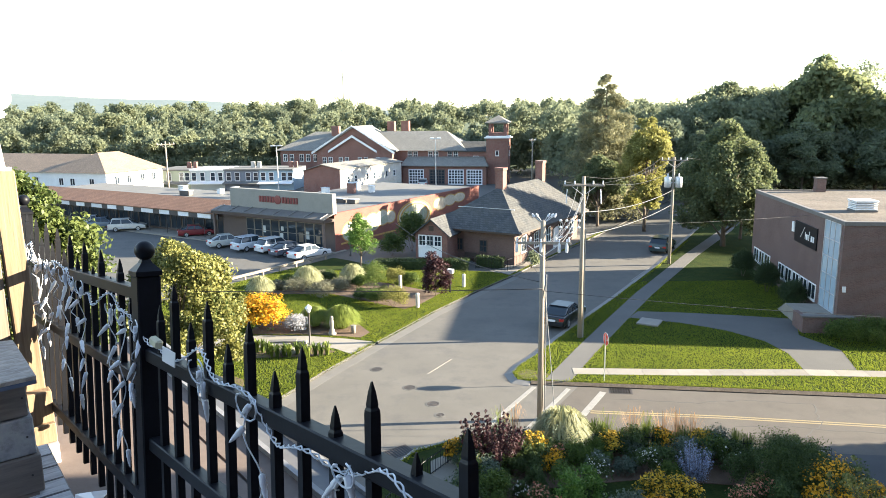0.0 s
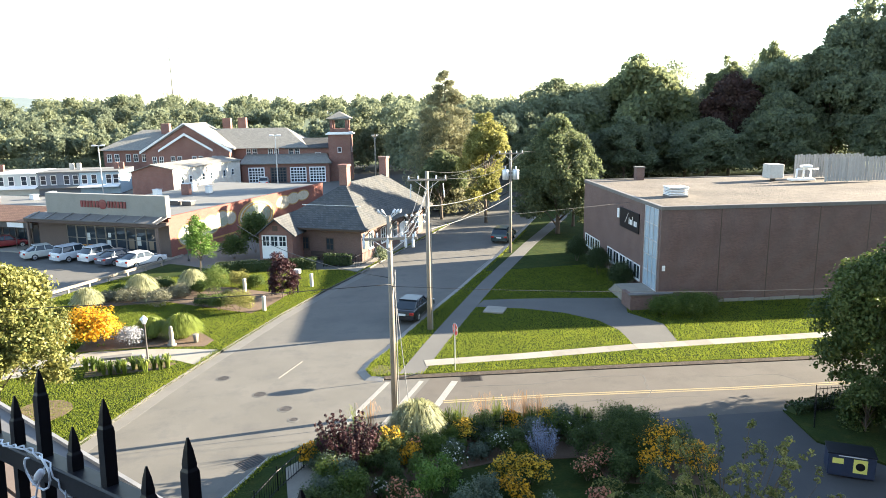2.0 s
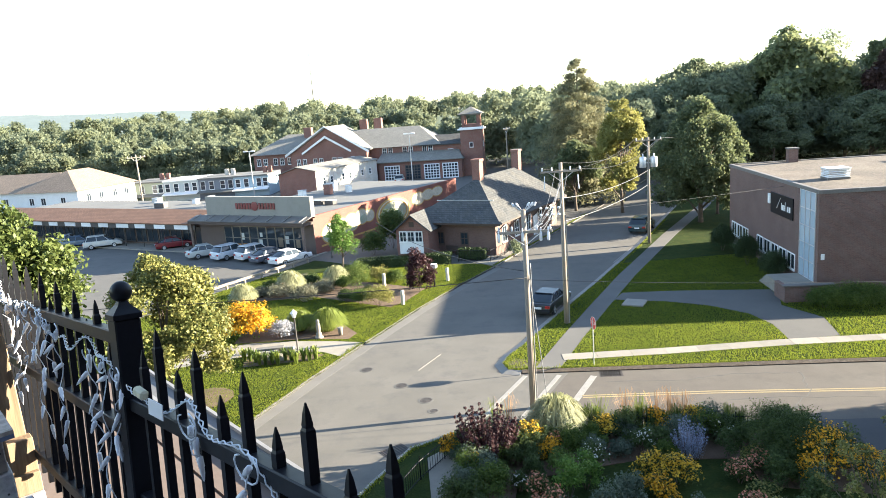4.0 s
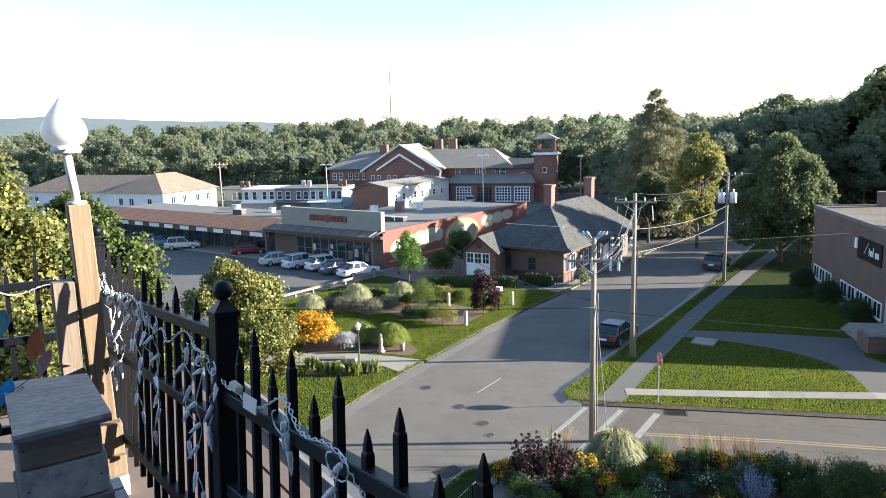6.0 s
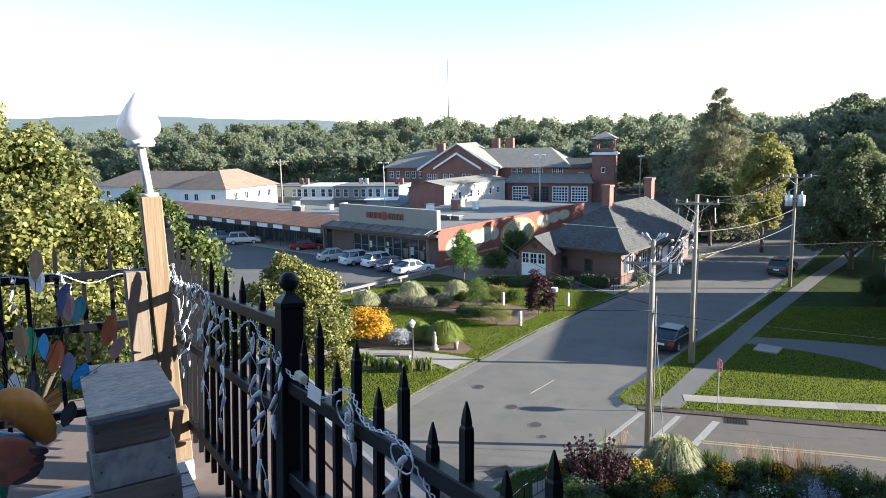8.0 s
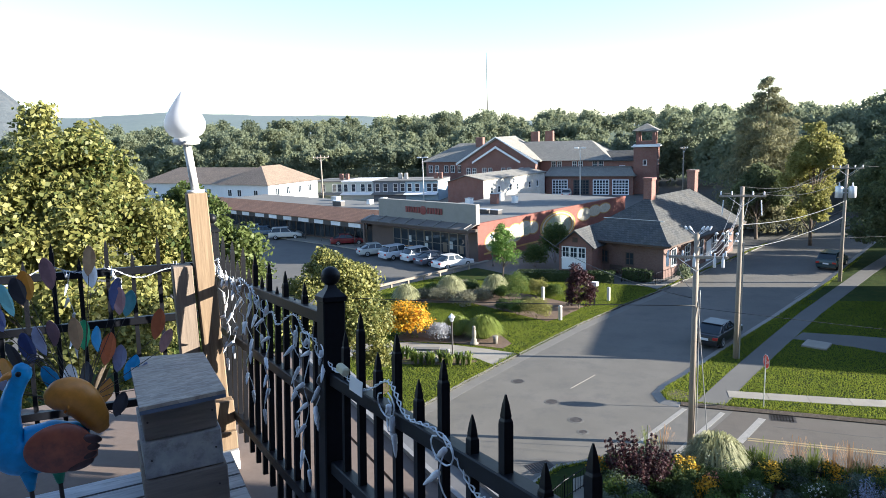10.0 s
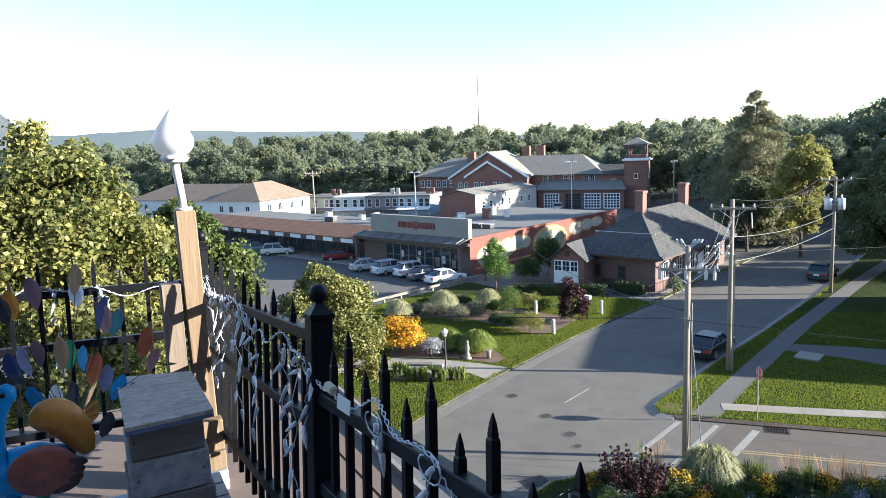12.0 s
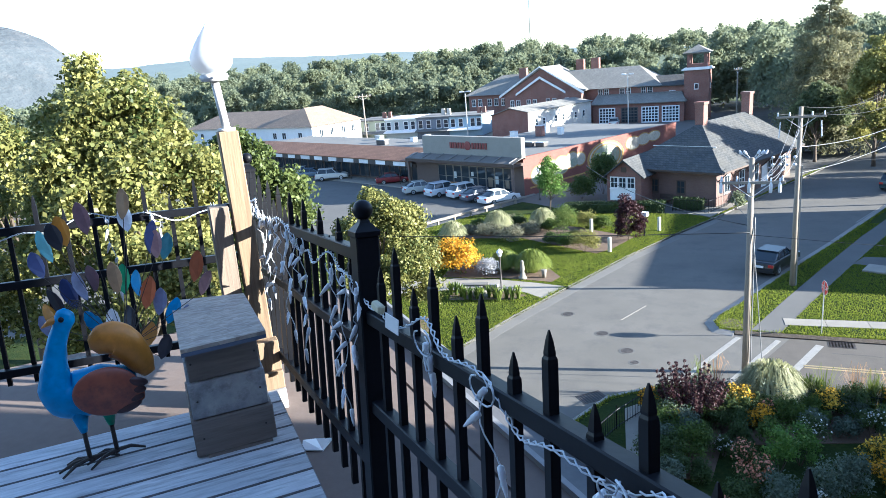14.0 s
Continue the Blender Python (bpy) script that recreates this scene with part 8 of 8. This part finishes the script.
for x, w, z0, h, k in ((-13.45, 1.0, 0.5, 0.55, 0), (-12.1, 1.0, 0.5, 0.5, 0), (-10.8, 1.0, 0.5, 0.55, 0), (-10.9, 0.45, 1.5, 0.8, 1), (-8.2, 0.5, 0.9, 0.7, 1), (-8.0, 0.4, 1.9, 0.5, 1), (-5.3, 0.7, 0.8, 1.1, 2), (-4.2, 0.5, 1.2, 0.9, 1), (-2.7, 0.6, 0.8, 0.9, 2)):
    bm = B()
    cuboid(bm, x, -0.06, z0, x + w, -0.05, z0 + h)
    part("window_poster", bm, POST[k], shop)
M_MURAL_CREAM = surf("mural_cream", (0.36, 0.31, 0.23), (0.5, 0.45, 0.35), 3, 0.9, 0.8, 0.05, stain=(0.22, 0.23, 0.18), amount=0.7)
M_MURAL_GOLD = surf("mural_gold", (0.33, 0.18, 0.045), (0.42, 0.26, 0.08), 4, 1, 0.8, 0.05)
M_MURAL_GREEN = surf("mural_green", (0.16, 0.22, 0.14), (0.4, 0.4, 0.3), 2.5, 0.8, 0.8, 0.05, stain=(0.4, 0.12, 0.06), amount=0.7)


def disc(bm, y, z, ry, rz, x):
    n = 28
    vs = [bm.verts.new((x, y + ry * math.cos(2 * math.pi * k / n), z + rz * math.sin(2 * math.pi * k / n))) for k in range(n)]
    ws = [bm.verts.new((x + 0.012, v.co.y, v.co.z)) for v in vs]
    bm.faces.new(ws)
    for k in range(n):
        bm.faces.new((vs[k], vs[(k + 1) % n], ws[(k + 1) % n], ws[k]))


mural = thing("wall_mural", "painted mural of cream cloud panels, golden rims and an arch", "mural", shop.matrix_world)
CLOUDS = [(3.0, 2.0, 1.9, 1.25), (5.0, 2.3, 1.5, 1.1), (6.8, 2.5, 1.6, 1.15), (8.8, 2.8, 1.5, 1.0), (10.4, 2.7, 1.2, 0.85), (22.0, 3.0, 1.8, 0.95), (24.6, 3.2, 1.7, 0.85), (27.2, 3.3, 1.7, 0.75)]
for k, (y, z, ry, rz) in enumerate(CLOUDS):
    bm = B()
    disc(bm, y, z, ry, rz, 0.004 + 0.001 * k)
    part("painted_rim", bm, M_MURAL_GOLD, mural)
for k, (y, z, ry, rz) in enumerate(CLOUDS):
    bm = B()
    disc(bm, y, z, ry - 0.16, rz - 0.14, 0.014 + 0.001 * k)
    part("painted_cloud", bm, M_MURAL_CREAM, mural)
for k, (y, z, ry, rz) in enumerate(((2.6, 1.8, 1.1, 0.75), (7.0, 2.2, 0.9, 0.6), (9.2, 2.5, 0.7, 0.5))):
    bm = B()
    disc(bm, y, z, ry, rz, 0.028 + 0.001 * k)
    part("painted_figure", bm, M_MURAL_GREEN, mural)
for r, col, x in ((4.0, M_MURAL_GOLD, 0.004), (3.55, M_MURAL_CREAM, 0.018), (3.3, M_MURAL_GOLD, 0.032), (2.9, M_MURAL_GREEN, 0.046)):
    bm = B()
    disc(bm, 15.8, 2.2, r, r * 0.48, x)
    part("painted_arch", bm, col, mural)
bm = B()
cuboid(bm, 0.002, 1.0, 0.75, 0.012, 11.5, 0.95)
part("painted_band", bm, M_MURAL_GOLD, mural)
for k, (x, y, w, h, mt) in enumerate(((-6.5, 9.0, 1.5, 0.5, M_DARKMETAL), (-4.6, 9.0, 1.3, 0.5, M_DARKMETAL), (-24, 8, 0.5, 1.5, M_WHITE), (-27, 12, 1.2, 0.5, M_WHITE), (-21, 12, 1.0, 0.7, M_WHITE), (-19.5, 11, 0.8, 0.9, M_WHITE), (-33, 7, 2.0, 0.7, M_DARKMETAL), (-30.5, 11, 0.8, 0.6, M_WHITE), (-23, 10, 1.6, 0.6, M_ALU), (-15, 16, 0.9, 0.8, M_WHITE), (-12, 18, 1.1, 1.4, M_BRICK_RED), (-10, 20, 0.6, 0.9, M_WHITE), (-14, 22, 0.5, 1.0, M_WHITE), (-40, 12, 1.4, 0.6, M_ALU), (-36, 9, 0.8, 0.8, M_WHITE))):
    v = thing("roof_vent", "small vent box on the flat shop roof", "vent", shop.matrix_world @ pose(x, y, 4.2 if x > -17.6 else 3.95), "shop roof vents")
    bm = B()
    cuboid(bm, -w / 2, -0.4, 0, w / 2, 0.4, h, None, 0.04)
    part("case", bm, mt, v)
    bm = B()
    cuboid(bm, -w / 2 - 0.05, -0.45, h, w / 2 + 0.05, 0.45, h + 0.08, None, 0.02)
    part("lid", bm, M_ALU, v)
for k in range(12):
    bm = B()
    tube(bm, (-20.5 - 3.6 * k, -0.35, 0.03), (-20.5 - 3.6 * k, -0.35, 2.6), 0.05, 0.05, 8)
    part("column", bm, M_DARKMETAL, strip_mall)
walk3 = B()
cuboid(walk3, -62, -1.9, 0.03, 0.3, 1.5, 0.14)
o = solo("pavement_shops", walk3, M_CONCRETE, "concrete pavement before the shop fronts", "pavement", "structure")
o.matrix_world = shop.matrix_world

# ---- depot fittings ----
for y in (3.2, 6.4, 9.6, 13.0, 16.4):
    window(depot, on_right(y, 1.0, -1.1), 1.2, 1.7, 2, 2)
bm = B()
cuboid(bm, -1.12, 11.0, 0, -1.04, 12.2, 2.4)
part("door", bm, M_WHITE, depot)
for y in (1.4, 4.6, 7.8, 11.0, 14.2, 17.4):
    bm = B()
    tube(bm, (-1.1, y, 2.3), (-0.15, y, 3.2), 0.06, 0.06, 6)
    part("bracket", bm, M_DARKBROWN, depot)
for x in (-4.6, -7.4):
    window(depot, on_front(x, 1.0, 1.1), 0.9, 1.3, 2, 2, M_DARKBROWN)
bm = B()
cuboid(bm, -WD / 2 - 3.3, 3.2, 5.2, -WD / 2 + 3.3, 3.3, 5.28)
part("flashing", bm, M_ALU, depot)
bn = thing("porch_bench", "dark bench against the depot wall", "bench", depot.matrix_world @ pose(-6.0, 0.7, 0))
bm = B()
cuboid(bm, -0.7, -0.22, 0.4, 0.7, 0.22, 0.46)
part("seat", bm, M_DARKBROWN, bn)
bm = B()
cuboid(bm, -0.7, 0.2, 0.46, 0.7, 0.25, 0.9)
part("back", bm, M_DARKBROWN, bn)
for x in (-0.6, 0.6):
    bm = B()
    cuboid(bm, x - 0.04, -0.2, 0, x + 0.04, 0.2, 0.4)
    part("leg", bm, M_DARKBROWN, bn)
pv = B()
slab(pv, [(4.4, 64.9), (6.2, 63.5), (13.0, 74.8), (18.0, 83.2), (16.4, 84.2), (8.2, 68.4)], 0.03, 0.14)
solo("pavement_depot", pv, M_CONCRETE, "pale concrete pavement beside the depot", "pavement", "structure")


# ragged grass hanging over the kerbs and path edges
def fringe(lines, seed):
    rng = np.random.default_rng(seed)
    out = []
    for line, side in lines:
        for a, b in zip(line, line[1:]):
            a, b = np.array([a[0], a[1], 0.0]), np.array([b[0], b[1], 0.0])
            L = np.linalg.norm(b - a)
            if L < 0.05 or L > 60 or max(a[1], b[1]) > 90:
                continue
            d = (b - a) / L
            s = np.array([-d[1], d[0], 0]) * side
            n = int(L * 70)
            p = a + d * rng.uniform(0, L, (n, 1)) + s * (0.17 + np.abs(rng.normal(size=(n, 1))) * 0.1) + np.array([0, 0, 0.1])
            lean_ = unit(rng.normal(size=(n, 3)) * 0.6 + np.array([0, 0, 1.0]) - s * 0.5)
            w = unit(np.cross(lean_, rng.normal(size=(n, 3)))) * 0.022
            h = lean_ * rng.uniform(0.06, 0.2, (n, 1))
            out.append(np.stack([p - w, p + w, p + h + w * 0.3, p + h - w * 0.3], 1))
    tagged(new("grass_fringe", quads_mesh("grass_fringe", np.concatenate(out), M_FRINGE)), "ragged grass along the lawn edges", "grass", "", "stuff")


M_FRINGE = leafy("grass_blades", (0.07, 0.115, 0.014), (0.27, 0.285, 0.035), 0.7, 0.45, 1.0)
fringe([(LK, 1), (RK, -1), (FK, 1), (NK, -1)], 500)


# upright blades all over the mown lawns, catching the low sun
def inside(P, ring):
    x, y = P[:, 0], P[:, 1]
    res = np.zeros(len(P), bool)
    for (ax_, ay_), (bx_, by_) in zip(ring, ring[1:] + ring[:1]):
        hit_ = ((ay_ > y) != (by_ > y)) & (x < (bx_ - ax_) * (y - ay_) / (by_ - ay_ + 1e-12) + ax_)
        res ^= hit_
    return res


def turf(rings, holes, per, seed):
    rng = np.random.default_rng(seed)
    out = []
    for ring, (x0, x1, y0, y1) in rings:
        n = int((x1 - x0) * (y1 - y0) * per)
        P = np.stack([rng.uniform(x0, x1, n), rng.uniform(y0, y1, n)], 1)
        keep = inside(P, ring)
        for h in holes:
            keep &= ~inside(P, h)
        P = P[keep]
        n = len(P)
        p = np.concatenate([P, np.full((n, 1), 0.11)], 1)
        up_ = unit(rng.normal(size=(n, 3)) * 0.16 + np.array([0, 0, 1.0])) * rng.uniform(0.045, 0.08, (n, 1))
        w = unit(np.cross(up_, rng.normal(size=(n, 3)))) * 0.03
        out.append(np.stack([p - w, p + w, p + up_ * 1.2], 1))
    tagged(new("mown_grass", quads_mesh("mown_grass", np.concatenate(out), M_TURF)), "short mown grass blades of the lawns", "grass", "", "stuff")


M_TURF = leafy("mown_blades", (0.11, 0.152, 0.018), (0.22, 0.248, 0.03), 0.75, 0.55, 0.5)
PATHS = [PATH_OFFICE,
         [(-12.7, 43.2), (-9.3, 43.7), (-7.0, 42.9), (-5.8, 41.8), (-4.55, 44.2), (-6.5, 44.9), (-9.2, 45.6), (-12.4, 45.9), (-19, 44.3), (-24, 41), (-23, 38.5), (-18, 41.6)],
         WA + [tuple(q) for q in offset_line(WA, -1.35)][::-1], W2 + [tuple(q) for q in offset_line(W2, 0.98)][::-1],
         [(-13.5, 46.1), (-9, 45.9), (-5.6, 45.1), (-5.1, 46.2), (-6.3, 48.6), (-9.8, 49.2), (-13.5, 49.2)],
         [(-15.5, 57.0), (-9.5, 57.0), (-3.0, 52.0), (-1.8, 53.4), (-0.2, 56.8), (-5, 60.5), (-9, 62.8), (-14, 61.2)]]
turf([(FK + [(120, 40), (120, 170), (78, 170)] + RK[::-1][1:-1], (4, 40, 33, 60)), (LK[:9] + PARK_EDGE, (-24, 6, 30, 66))], PATHS, 270, 510)
